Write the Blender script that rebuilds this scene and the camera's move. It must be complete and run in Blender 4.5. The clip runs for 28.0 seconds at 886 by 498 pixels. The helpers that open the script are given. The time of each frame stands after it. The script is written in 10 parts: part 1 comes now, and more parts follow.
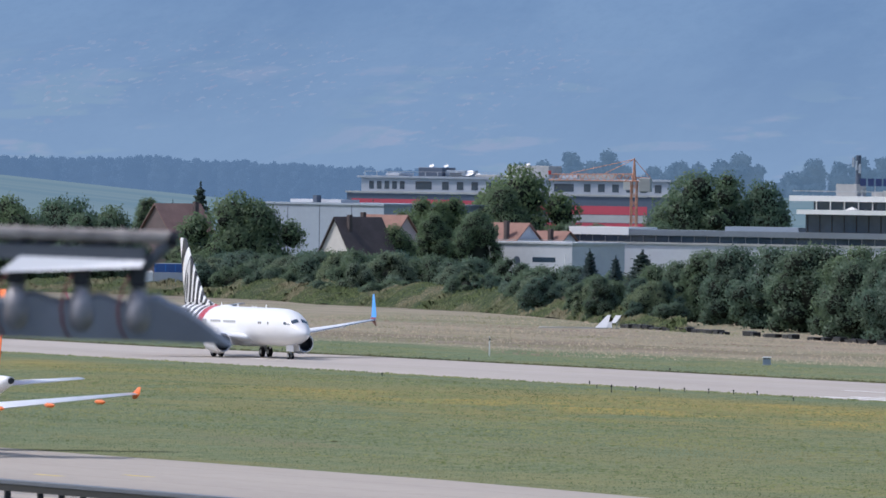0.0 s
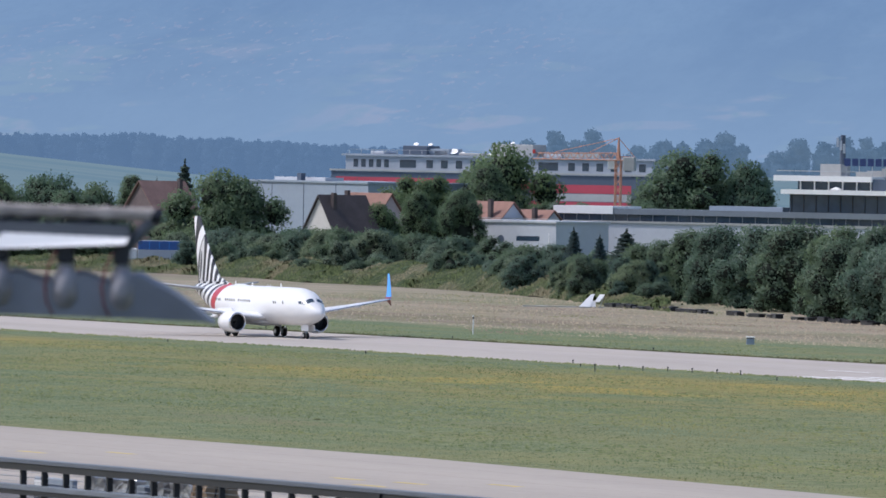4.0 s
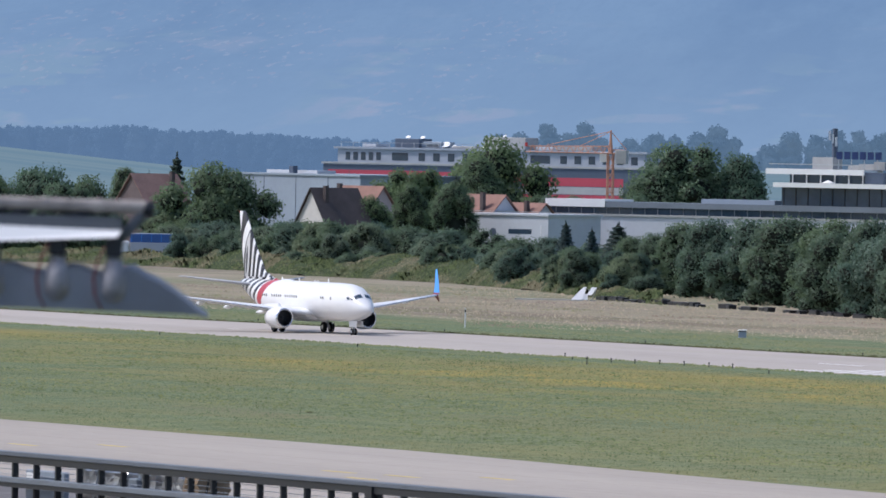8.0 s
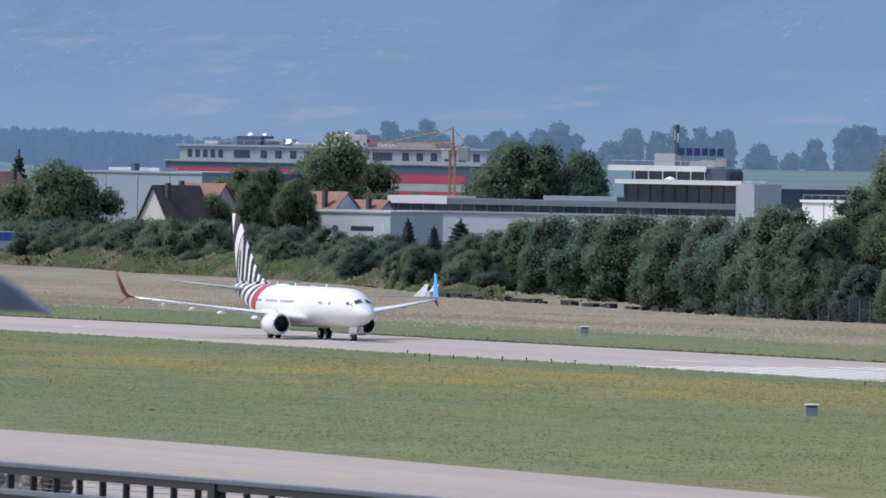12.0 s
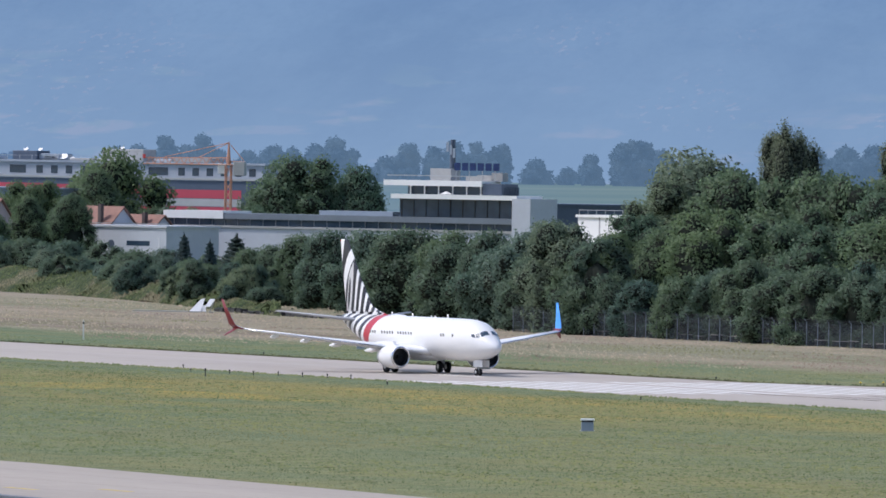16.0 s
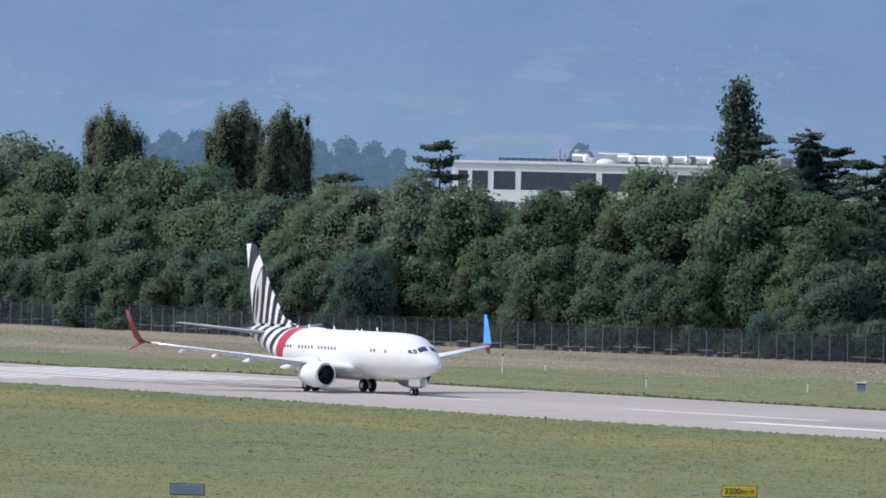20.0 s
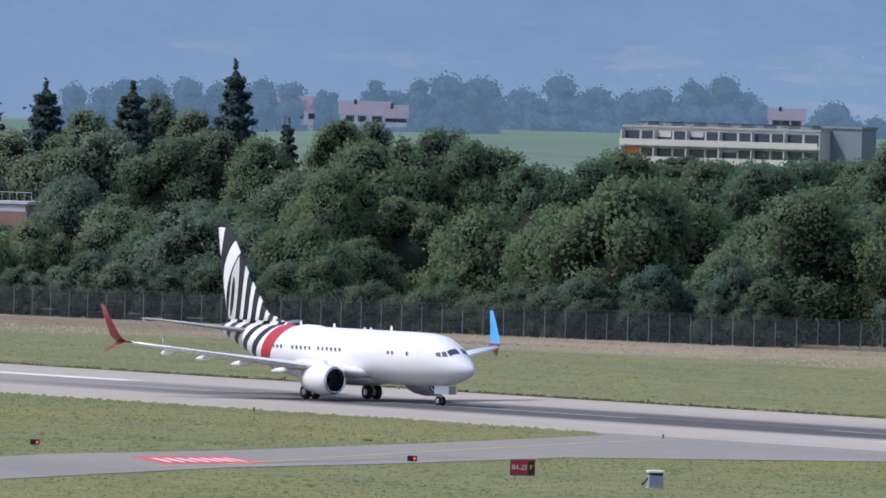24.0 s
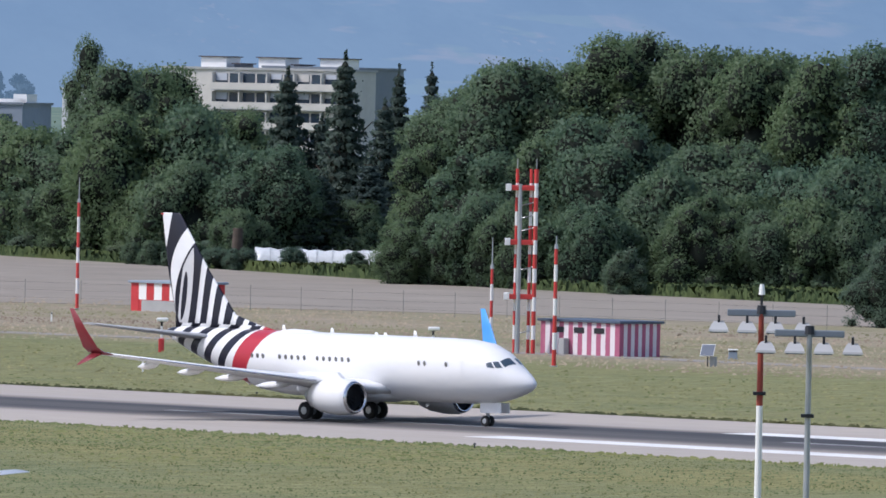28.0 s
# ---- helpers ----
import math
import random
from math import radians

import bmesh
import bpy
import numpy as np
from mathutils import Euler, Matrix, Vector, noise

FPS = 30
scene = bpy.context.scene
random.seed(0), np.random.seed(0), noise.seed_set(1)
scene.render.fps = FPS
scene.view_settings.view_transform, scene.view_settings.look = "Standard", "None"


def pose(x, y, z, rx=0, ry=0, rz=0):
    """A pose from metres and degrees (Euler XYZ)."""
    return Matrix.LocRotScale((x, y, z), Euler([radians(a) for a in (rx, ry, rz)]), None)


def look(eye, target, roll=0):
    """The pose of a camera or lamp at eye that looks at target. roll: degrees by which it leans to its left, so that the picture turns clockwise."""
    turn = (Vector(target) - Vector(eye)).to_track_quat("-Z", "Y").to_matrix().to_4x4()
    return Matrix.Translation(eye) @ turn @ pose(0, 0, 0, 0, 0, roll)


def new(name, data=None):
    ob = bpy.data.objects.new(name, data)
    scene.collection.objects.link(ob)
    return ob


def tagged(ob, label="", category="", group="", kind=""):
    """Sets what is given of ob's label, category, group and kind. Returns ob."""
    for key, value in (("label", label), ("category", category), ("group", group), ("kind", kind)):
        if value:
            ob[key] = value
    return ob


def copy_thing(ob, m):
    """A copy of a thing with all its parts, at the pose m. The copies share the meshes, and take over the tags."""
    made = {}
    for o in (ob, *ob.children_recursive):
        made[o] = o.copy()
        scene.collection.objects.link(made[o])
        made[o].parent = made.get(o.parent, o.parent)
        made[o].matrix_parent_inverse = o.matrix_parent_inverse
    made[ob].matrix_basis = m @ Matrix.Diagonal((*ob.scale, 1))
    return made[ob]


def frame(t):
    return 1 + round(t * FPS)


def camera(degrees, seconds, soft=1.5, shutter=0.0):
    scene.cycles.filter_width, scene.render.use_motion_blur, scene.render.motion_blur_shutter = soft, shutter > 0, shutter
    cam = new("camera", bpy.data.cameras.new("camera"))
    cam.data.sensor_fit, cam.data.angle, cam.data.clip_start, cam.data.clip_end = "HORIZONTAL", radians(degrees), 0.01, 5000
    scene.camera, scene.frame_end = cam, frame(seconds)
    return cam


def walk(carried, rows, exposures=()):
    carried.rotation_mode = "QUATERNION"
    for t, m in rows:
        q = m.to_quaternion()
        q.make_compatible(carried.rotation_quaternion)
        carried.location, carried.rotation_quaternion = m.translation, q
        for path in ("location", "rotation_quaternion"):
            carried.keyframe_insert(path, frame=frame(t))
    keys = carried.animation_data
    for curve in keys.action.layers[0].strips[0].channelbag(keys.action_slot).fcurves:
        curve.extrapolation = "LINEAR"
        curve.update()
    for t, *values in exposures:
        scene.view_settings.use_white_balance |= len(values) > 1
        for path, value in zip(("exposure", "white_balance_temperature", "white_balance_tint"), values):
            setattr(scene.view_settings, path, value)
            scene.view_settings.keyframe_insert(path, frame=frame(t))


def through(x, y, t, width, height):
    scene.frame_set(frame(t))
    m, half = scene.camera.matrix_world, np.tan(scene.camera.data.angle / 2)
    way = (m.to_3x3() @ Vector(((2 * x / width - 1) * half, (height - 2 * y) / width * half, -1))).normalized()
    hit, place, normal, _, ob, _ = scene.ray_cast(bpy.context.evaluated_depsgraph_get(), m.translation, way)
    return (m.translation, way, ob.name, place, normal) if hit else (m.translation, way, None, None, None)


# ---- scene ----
def aim(yaw, pitch, roll):
    """The camera on the terrace: yaw to the left of +y, pitch up, roll as look()."""
    return pose(0, 0, 21, 90 + pitch, 0, yaw) @ pose(0, 0, 0, 0, 0, roll)


cam = camera(4.7124, 28.0, soft=1.65)
cam.data.dof.use_dof, cam.data.dof.focus_distance, cam.data.dof.aperture_fstop = True, 900.0, 38.0
walk(cam, [
    (0, aim(64.5456, -0.4511, 0.842)),
    (0.5, aim(64.5650, -0.4217, 0.753)),
    (1, aim(64.6389, -0.3635, 0.764)),
    (1.5, aim(64.6303, -0.2926, 0.835)),
    (2, aim(64.5946, -0.3010, 0.874)),
    (2.5, aim(64.5608, -0.3468, 1.005)),
    (3, aim(64.5468, -0.3728, 0.935)),
    (3.5, aim(64.4999, -0.4409, 0.933)),
    (4, aim(64.4586, -0.5647, 1.063)),
    (4.5, aim(64.4518, -0.6252, 1.008)),
    (6.5, aim(64.4266, -0.5895, 0.984)),
    (7, aim(64.4383, -0.5805, 0.985)),
    (7.5, aim(64.4285, -0.5836, 0.945)),
    (8, aim(64.4157, -0.6014, 1.101)),
    (8.5, aim(64.3581, -0.6223, 0.977)),
    (9, aim(64.3258, -0.6259, 0.955)),
    (9.5, aim(64.3117, -0.6319, 1.050)),
    (10, aim(64.3007, -0.5923, 1.143)),
    (10.5, aim(64.1589, -0.6027, 1.151)),
    (11, aim(63.9961, -0.6088, 1.031)),
    (11.5, aim(63.6862, -0.6021, 1.114)),
    (12, aim(63.5758, -0.6022, 0.975)),
    (12.5, aim(63.4926, -0.5866, 1.042)),
    (14.5, aim(63.1360, -0.5077, 0.950)),
    (15, aim(62.8875, -0.4982, 0.954)),
    (15.5, aim(62.6158, -0.5082, 0.936)),
    (16, aim(62.3852, -0.5027, 1.014)),
    (16.5, aim(61.8890, -0.5371, 1.203)),
    (17, aim(61.4228, -0.5876, 1.203)),
    (17.5, aim(61.0939, -0.6237, 1.186)),
    (18, aim(60.7971, -0.6291, 1.141)),
    (18.5, aim(60.1434, -0.5944, 1.452)),
    (19, aim(59.7526, -0.5748, 1.419)),
    (19.5, aim(59.1220, -0.5349, 1.362)),
    (20, aim(58.7834, -0.5135, 1.308)),
    (20.5, aim(58.4491, -0.5376, 1.287)),
    (21, aim(58.0434, -0.5599, 1.292)),
    (21.5, aim(57.2330, -0.6201, 1.492)),
    (22, aim(56.3078, -0.6325, 1.631)),
    (22.5, aim(55.6455, -0.6023, 1.538)),
    (24.5, aim(52.2871, -0.6993, 1.660)),
    (25, aim(50.8924, -0.7278, 1.546)),
    (25.5, aim(49.9127, -0.7569, 1.449)),
    (26, aim(48.9204, -0.7560, 1.363)),
    (26.5, aim(47.8173, -0.8362, 1.410)),
    (27, aim(46.6534, -0.8859, 1.401)),
    (27.5, aim(45.4821, -0.8826, 1.411)),
    (28, aim(44.3748, -0.8667, 1.229)),
], [(0, 0.2, 6120, 15), (28, 0.2, 6120, 15)])

# ---- light: a high late-morning sun behind the camera's left shoulder ----
SUN_ELEV, SUN_AZ = radians(52), radians(-150)   # azimuth from +y, clockwise
world = bpy.data.worlds.new("sky")
scene.world = world
world.use_nodes = True
wn = world.node_tree
sky = wn.nodes.new("ShaderNodeTexSky")
sky.sky_type, sky.sun_disc = "NISHITA", False
sky.sun_elevation, sky.sun_rotation = SUN_ELEV, SUN_AZ
sky.air_density, sky.dust_density = 1.0, 2.0
wn.links.new(sky.outputs[0], wn.nodes["Background"].inputs[0])
wn.nodes["Background"].inputs[1].default_value = 0.15
sun_data = bpy.data.lights.new("sun", "SUN")
sun_data.energy, sun_data.angle, sun_data.color = 2.55, radians(0.6), (1.0, 0.96, 0.9)
sun = new("sun", sun_data)
SUN_DIR = Vector((math.sin(SUN_AZ) * math.cos(SUN_ELEV), math.cos(SUN_AZ) * math.cos(SUN_ELEV), math.sin(SUN_ELEV)))
sun.matrix_world = look(SUN_DIR * 300, (0, 0, 0))


# ---- materials ----
class Nodes:
    """A small builder of node materials."""

    def __init__(self, name):
        self.mat = bpy.data.materials.new(name)
        self.mat.use_nodes = True
        self.tree = self.mat.node_tree
        self.bsdf = self.tree.nodes["Principled BSDF"]
        self.coord = self.tree.nodes.new("ShaderNodeTexCoord").outputs["Object"]

    def node(self, kind, **sets):
        n = self.tree.nodes.new("ShaderNode" + kind)
        for k, v in sets.items():
            n.inputs[k].default_value = v
        return n

    def link(self, a, b):
        self.tree.links.new(a, b)

    def plug(self, socket, v):
        if isinstance(v, (int, float)):
            socket.default_value = v
        elif isinstance(v, tuple):
            socket.default_value = (*v, 1) if len(v) == 3 and socket.type == "RGBA" else v
        else:
            self.link(v, socket)

    def math(self, op, a, b=0.0, c=None):
        n = self.node("Math")
        n.operation = op
        self.plug(n.inputs[0], a)
        self.plug(n.inputs[1], b)
        if c is not None:
            self.plug(n.inputs[2], c)
        return n.outputs[0]

    def mix(self, f, a, b, mode="MIX"):
        n = self.node("Mix")
        n.data_type, n.blend_type = "RGBA", mode
        self.plug(n.inputs[0], f)
        self.plug(n.inputs[6], a)
        self.plug(n.inputs[7], b)
        return n.outputs[2]

    def noise(self, scale, detail=4.0, rough=0.55, stretch=(1, 1, 1), seed=(0, 0, 0)):
        m = self.node("Mapping")
        m.inputs["Scale"].default_value = stretch
        m.inputs["Location"].default_value = seed
        self.link(self.coord, m.inputs[0])
        n = self.node("TexNoise", Scale=scale, Detail=detail, Roughness=rough)
        self.link(m.outputs[0], n.inputs["Vector"])
        return n.outputs[0]

    def ramp(self, v, lo, hi):
        n = self.node("MapRange")
        n.clamp = True
        self.plug(n.inputs[0], v)
        n.inputs[1].default_value, n.inputs[2].default_value = lo, hi
        return n.outputs[0]

    def xyz(self):
        n = self.node("SeparateXYZ")
        self.link(self.coord, n.inputs[0])
        return n.outputs

    def bump(self, v, strength=0.3, distance=0.02):
        n = self.node("Bump", Strength=strength, Distance=distance)
        self.link(v, n.inputs["Height"])
        self.link(n.outputs[0], self.bsdf.inputs["Normal"])

    def done(self, color, rough=0.6, metal=0.0, spec=0.5):
        self.plug(self.bsdf.inputs["Base Color"], color)
        self.plug(self.bsdf.inputs["Roughness"], rough)
        self.bsdf.inputs["Metallic"].default_value = metal
        self.bsdf.inputs["Specular IOR Level"].default_value = spec
        return self.mat


def surface(name, color, rough=0.6, metal=0.0, vary=0.12, grain=3.0, spec=0.4, relief=0.0):
    """A plain surface with stains at two scales."""
    n = Nodes(name)
    dark = tuple(c * (1 - 2 * vary) for c in color)
    light = tuple(min(1, c * (1 + vary)) for c in color)
    both = n.math("MULTIPLY_ADD", n.noise(grain * 0.12), 0.6, n.math("MULTIPLY", n.noise(grain, seed=(7, 3, 1)), 0.4))
    if relief:
        n.bump(both, relief, 0.03)
    return n.done(n.mix(n.ramp(both, 0.3, 0.7), dark, light), rough, metal, spec)


def leaf_material(name, color, spread=0.27, light=(0.22, 0.26, 0.16), through=0.52):
    """Foliage: clumps vary one by one, trees vary as a whole, and some light comes through the leaves."""
    n = Nodes(name)
    island = n.node("NewGeometry").outputs["Random Per Island"]
    whole = n.node("ObjectInfo").outputs["Random"]
    dark = tuple(c * (1 - spread) for c in color)
    bright = tuple(c * (1 + spread) for c in color)
    base = n.mix(island, dark, bright)
    base = n.mix(n.math("MULTIPLY", n.ramp(n.noise(9.0, 3, 0.6), 0.45, 0.65), 0.6), base, tuple(c * f for c, f in zip(color, (1.75, 1.6, 1.45))))
    warm = n.mix(n.ramp(whole, 0.45, 1.0), base, n.mix(0.5, base, (color[0] * 1.4, color[1] * 1.32, color[2] * 0.9)))
    cool = n.mix(n.ramp(whole, 0.4, 0.0), warm, n.mix(0.5, warm, (color[0] * 0.68, color[1] * 0.92, color[2] * 1.2)))
    # a few leaves take a paler colour as painted glints
    glint = n.math("GREATER_THAN", island, 0.94)
    c = n.mix(n.math("MULTIPLY", glint, 0.14), cool, light)
    mat = n.done(c, 0.58, 0, 0.3)
    tr = n.node("BsdfTranslucent")
    n.link(c, tr.inputs[0])
    mixer = n.node("MixShader")
    mixer.inputs[0].default_value = through
    n.link(n.bsdf.outputs[0], mixer.inputs[1])
    n.link(tr.outputs[0], mixer.inputs[2])
    n.link(mixer.outputs[0], n.tree.nodes["Material Output"].inputs[0])
    return mat


LEAF = {
    "broadleaf": leaf_material("leaves_green", (0.103, 0.16, 0.092)),
    "bush": leaf_material("leaves_dark", (0.095, 0.147, 0.1)),
    "pale": leaf_material("leaves_pale", (0.135, 0.185, 0.125), 0.4, (0.4, 0.44, 0.37)),
    "poplar": leaf_material("leaves_poplar", (0.13, 0.16, 0.1), 0.4, (0.3, 0.33, 0.27)),
    "spruce": leaf_material("needles_dark", (0.066, 0.102, 0.094), 0.3, (0.12, 0.16, 0.14)),
    "sequoia": leaf_material("needles_sequoia", (0.06, 0.096, 0.076), 0.3, (0.08, 0.11, 0.085)),
    "cedar": leaf_material("needles_blue", (0.068, 0.108, 0.088), 0.3, (0.1, 0.13, 0.11)),
}
# dark cores of the crowns: shade between the leaves put into a colour
CROWN_SHADE = surface("crown_twigs", (0.03, 0.036, 0.028), 0.95, vary=0.3, grain=6, spec=0.1)
BARK = surface("bark", (0.09, 0.07, 0.055), 0.9, vary=0.3, grain=6, relief=0.5)


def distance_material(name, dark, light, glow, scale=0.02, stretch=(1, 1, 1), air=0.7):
    """Far land seen through kilometres of air: a plain backdrop, the haze put into its colour and glow."""
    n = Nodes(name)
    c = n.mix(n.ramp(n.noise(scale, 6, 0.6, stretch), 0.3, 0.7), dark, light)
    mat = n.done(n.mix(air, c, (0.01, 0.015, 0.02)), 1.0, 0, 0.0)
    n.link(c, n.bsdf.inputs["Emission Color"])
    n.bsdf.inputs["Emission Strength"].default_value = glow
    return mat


# blue haze is part of these wood colours
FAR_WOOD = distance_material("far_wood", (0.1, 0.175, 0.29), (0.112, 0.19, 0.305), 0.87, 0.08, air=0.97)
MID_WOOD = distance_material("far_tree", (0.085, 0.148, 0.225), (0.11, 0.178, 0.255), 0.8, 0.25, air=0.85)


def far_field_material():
    """Meadows with the haze of kilometres of air put into a glowing colour: greener towards the town, bluer where they
    lie farther off, with pale strips and hedges.
    """
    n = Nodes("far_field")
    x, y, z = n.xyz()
    # share of the bluer haze colour
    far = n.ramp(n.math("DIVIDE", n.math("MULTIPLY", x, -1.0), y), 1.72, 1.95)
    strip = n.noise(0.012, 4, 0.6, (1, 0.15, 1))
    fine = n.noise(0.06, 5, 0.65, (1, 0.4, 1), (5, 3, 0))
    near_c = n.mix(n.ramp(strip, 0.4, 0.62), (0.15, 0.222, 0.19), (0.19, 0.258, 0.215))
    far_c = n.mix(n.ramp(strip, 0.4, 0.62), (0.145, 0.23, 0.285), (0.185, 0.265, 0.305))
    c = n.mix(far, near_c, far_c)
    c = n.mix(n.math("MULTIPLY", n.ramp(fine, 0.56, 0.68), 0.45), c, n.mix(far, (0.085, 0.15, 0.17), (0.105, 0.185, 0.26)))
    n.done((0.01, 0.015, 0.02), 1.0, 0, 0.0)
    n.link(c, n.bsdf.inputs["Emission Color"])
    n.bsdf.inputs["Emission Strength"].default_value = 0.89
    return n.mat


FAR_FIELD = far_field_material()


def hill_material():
    """The far slope, blue haze of kilometres of air put into its glowing colour: woods, ridges, clearings and a scatter
    of far houses at its foot.
    """
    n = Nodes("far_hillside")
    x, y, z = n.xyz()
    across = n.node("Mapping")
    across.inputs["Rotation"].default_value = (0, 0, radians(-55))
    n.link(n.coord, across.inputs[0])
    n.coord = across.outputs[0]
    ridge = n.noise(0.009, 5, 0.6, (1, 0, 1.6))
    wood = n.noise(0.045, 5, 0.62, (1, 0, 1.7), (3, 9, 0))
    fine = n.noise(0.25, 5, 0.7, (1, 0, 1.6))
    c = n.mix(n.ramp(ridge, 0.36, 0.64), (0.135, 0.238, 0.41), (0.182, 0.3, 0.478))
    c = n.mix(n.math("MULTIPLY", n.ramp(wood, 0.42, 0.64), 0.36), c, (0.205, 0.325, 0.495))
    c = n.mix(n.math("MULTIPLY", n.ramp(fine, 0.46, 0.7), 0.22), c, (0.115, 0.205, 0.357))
    # thicker haze towards the foot, painted as a paler colour
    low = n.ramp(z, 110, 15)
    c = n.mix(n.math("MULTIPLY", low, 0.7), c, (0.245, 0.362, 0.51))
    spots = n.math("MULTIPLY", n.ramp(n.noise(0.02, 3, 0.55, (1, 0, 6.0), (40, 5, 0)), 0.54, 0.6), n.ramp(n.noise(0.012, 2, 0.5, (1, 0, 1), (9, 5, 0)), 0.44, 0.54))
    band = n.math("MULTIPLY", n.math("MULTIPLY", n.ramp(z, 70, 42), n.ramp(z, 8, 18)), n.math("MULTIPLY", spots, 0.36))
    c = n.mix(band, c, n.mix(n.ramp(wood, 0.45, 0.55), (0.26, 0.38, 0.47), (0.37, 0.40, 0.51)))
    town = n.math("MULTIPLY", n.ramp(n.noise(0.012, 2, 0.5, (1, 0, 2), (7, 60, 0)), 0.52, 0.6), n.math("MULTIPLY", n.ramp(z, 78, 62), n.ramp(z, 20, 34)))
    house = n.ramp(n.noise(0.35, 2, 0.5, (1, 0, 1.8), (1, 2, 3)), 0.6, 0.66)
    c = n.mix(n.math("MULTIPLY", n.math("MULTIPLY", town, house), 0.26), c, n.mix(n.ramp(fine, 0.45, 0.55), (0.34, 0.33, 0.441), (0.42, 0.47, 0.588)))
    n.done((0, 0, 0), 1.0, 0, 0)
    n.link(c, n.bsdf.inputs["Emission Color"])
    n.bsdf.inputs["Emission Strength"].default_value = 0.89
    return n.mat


def grass_material():
    """Airfield grass: mown strips along the runway, dry patches and drifts of yellow flowers."""
    n = Nodes("airfield_grass")
    x, y, z = n.xyz()
    streak = n.noise(0.08, 6, 0.6, (0.55, 1, 1))
    wide = n.noise(0.02, 5, 0.6, (0.12, 1, 1), (31, 7, 0))
    patch = n.noise(0.012, 4, 0.6, (0.35, 1, 1), (90, 40, 0))
    fine = n.noise(0.9, 5, 0.75, (1, 0.2, 1))
    tuft = n.noise(2.4, 4, 0.75, (1, 0.09, 1), (5, 1, 0))
    blade = n.math("MULTIPLY_ADD", tuft, 0.6, n.math("MULTIPLY", fine, 0.4))
    green = n.mix(n.ramp(blade, 0.41, 0.6), (0.07, 0.1, 0.05), (0.19, 0.236, 0.138))
    drier = n.mix(n.ramp(blade, 0.41, 0.6), (0.105, 0.12, 0.053), (0.218, 0.23, 0.122))
    green = n.mix(n.ramp(streak, 0.44, 0.6), green, drier)
    olive = n.mix(n.ramp(blade, 0.41, 0.6), (0.14, 0.142, 0.058), (0.268, 0.265, 0.13))
    green = n.mix(n.math("MULTIPLY", n.ramp(x, -800, -520), n.math("MULTIPLY_ADD", n.ramp(streak, 0.35, 0.6), 0.45, 0.55)), green, olive)
    green = n.mix(n.math("MULTIPLY", n.math("MULTIPLY", n.ramp(y, 482, 496), n.ramp(x, -1050, -850)), n.math("MULTIPLY_ADD", n.ramp(streak, 0.4, 0.6), 0.5, 0.35)), green, olive)
    # dark dashes: shadows of tussocks painted into the grass colour
    dash = n.math("MULTIPLY", n.ramp(n.noise(1.3, 4, 0.65, (0.9, 0.12, 1), (2, 9, 0)), 0.52, 0.66), n.ramp(n.noise(0.1, 3, 0.6, (0.5, 1, 1), (8, 1, 0)), 0.4, 0.6))
    green = n.mix(n.math("MULTIPLY", dash, 0.6), green, (0.06, 0.078, 0.04))
    speck = n.noise(5.0, 3, 0.75, (1, 0.07, 1), (4, 4, 0))
    green = n.mix(n.math("MULTIPLY", n.ramp(speck, 0.52, 0.64), 0.55), green, (0.05, 0.072, 0.034))
    green = n.mix(n.math("MULTIPLY", n.ramp(speck, 0.46, 0.36), 0.4), green, (0.25, 0.28, 0.165))
    # yellow flowers in long drifts, thickest near the runway
    drift = n.math("MULTIPLY", n.ramp(wide, 0.46, 0.6), n.ramp(streak, 0.38, 0.56))
    near = n.math("MULTIPLY", n.ramp(y, 404, 422), n.ramp(y, 450, 438))
    where = n.math("MULTIPLY_ADD", near, 0.8, 0.3)
    where = n.math("MULTIPLY", where, n.ramp(y, 462, 450))
    where = n.math("MULTIPLY", where, n.math("MULTIPLY_ADD", n.math("MULTIPLY", n.ramp(x, -700, -770), n.ramp(x, -930, -870)), 0.65, 0.35))
    yellow = n.math("MINIMUM", n.math("MULTIPLY", n.math("ADD", drift, n.math("MULTIPLY", near, 0.3)), where), 0.8)
    green = n.mix(yellow, green, n.mix(n.ramp(blade, 0.3, 0.7), (0.24, 0.18, 0.045), (0.46, 0.32, 0.065)))
    # hay beyond the runway's green verge, with brown bare streaks
    dry = n.mix(n.ramp(blade, 0.36, 0.64), (0.215, 0.182, 0.135), (0.36, 0.308, 0.235))
    brown = n.mix(n.ramp(blade, 0.36, 0.64), (0.145, 0.118, 0.092), (0.235, 0.188, 0.15))
    hayed = n.mix(n.math("MULTIPLY", n.ramp(wide, 0.5, 0.58), n.ramp(x, -800, -900)), dry, brown)
    edge = n.math("MULTIPLY_ADD", n.math("SUBTRACT", wide, 0.5), 60.0, n.math("MULTIPLY_ADD", n.math("SUBTRACT", streak, 0.5), 45.0, y))
    edge = n.math("MULTIPLY_ADD", n.ramp(x, -930, -780), -66.0, edge)
    edge = n.math("MULTIPLY_ADD", n.math("MULTIPLY", n.ramp(x, -930, -840), n.ramp(x, -650, -710)), -22.0, edge)
    hay = n.math("MULTIPLY", n.ramp(edge, 526, 546), n.math("MULTIPLY_ADD", n.ramp(streak, 0.62, 0.42), 0.5, 0.5))
    hay = n.math("MULTIPLY", hay, n.math("SUBTRACT", 1.0, n.math("MULTIPLY", n.ramp(patch, 0.52, 0.6), 0.45)))
    hay = n.math("MULTIPLY", hay, n.ramp(y, 760, 700))
    c = n.mix(hay, green, hayed)
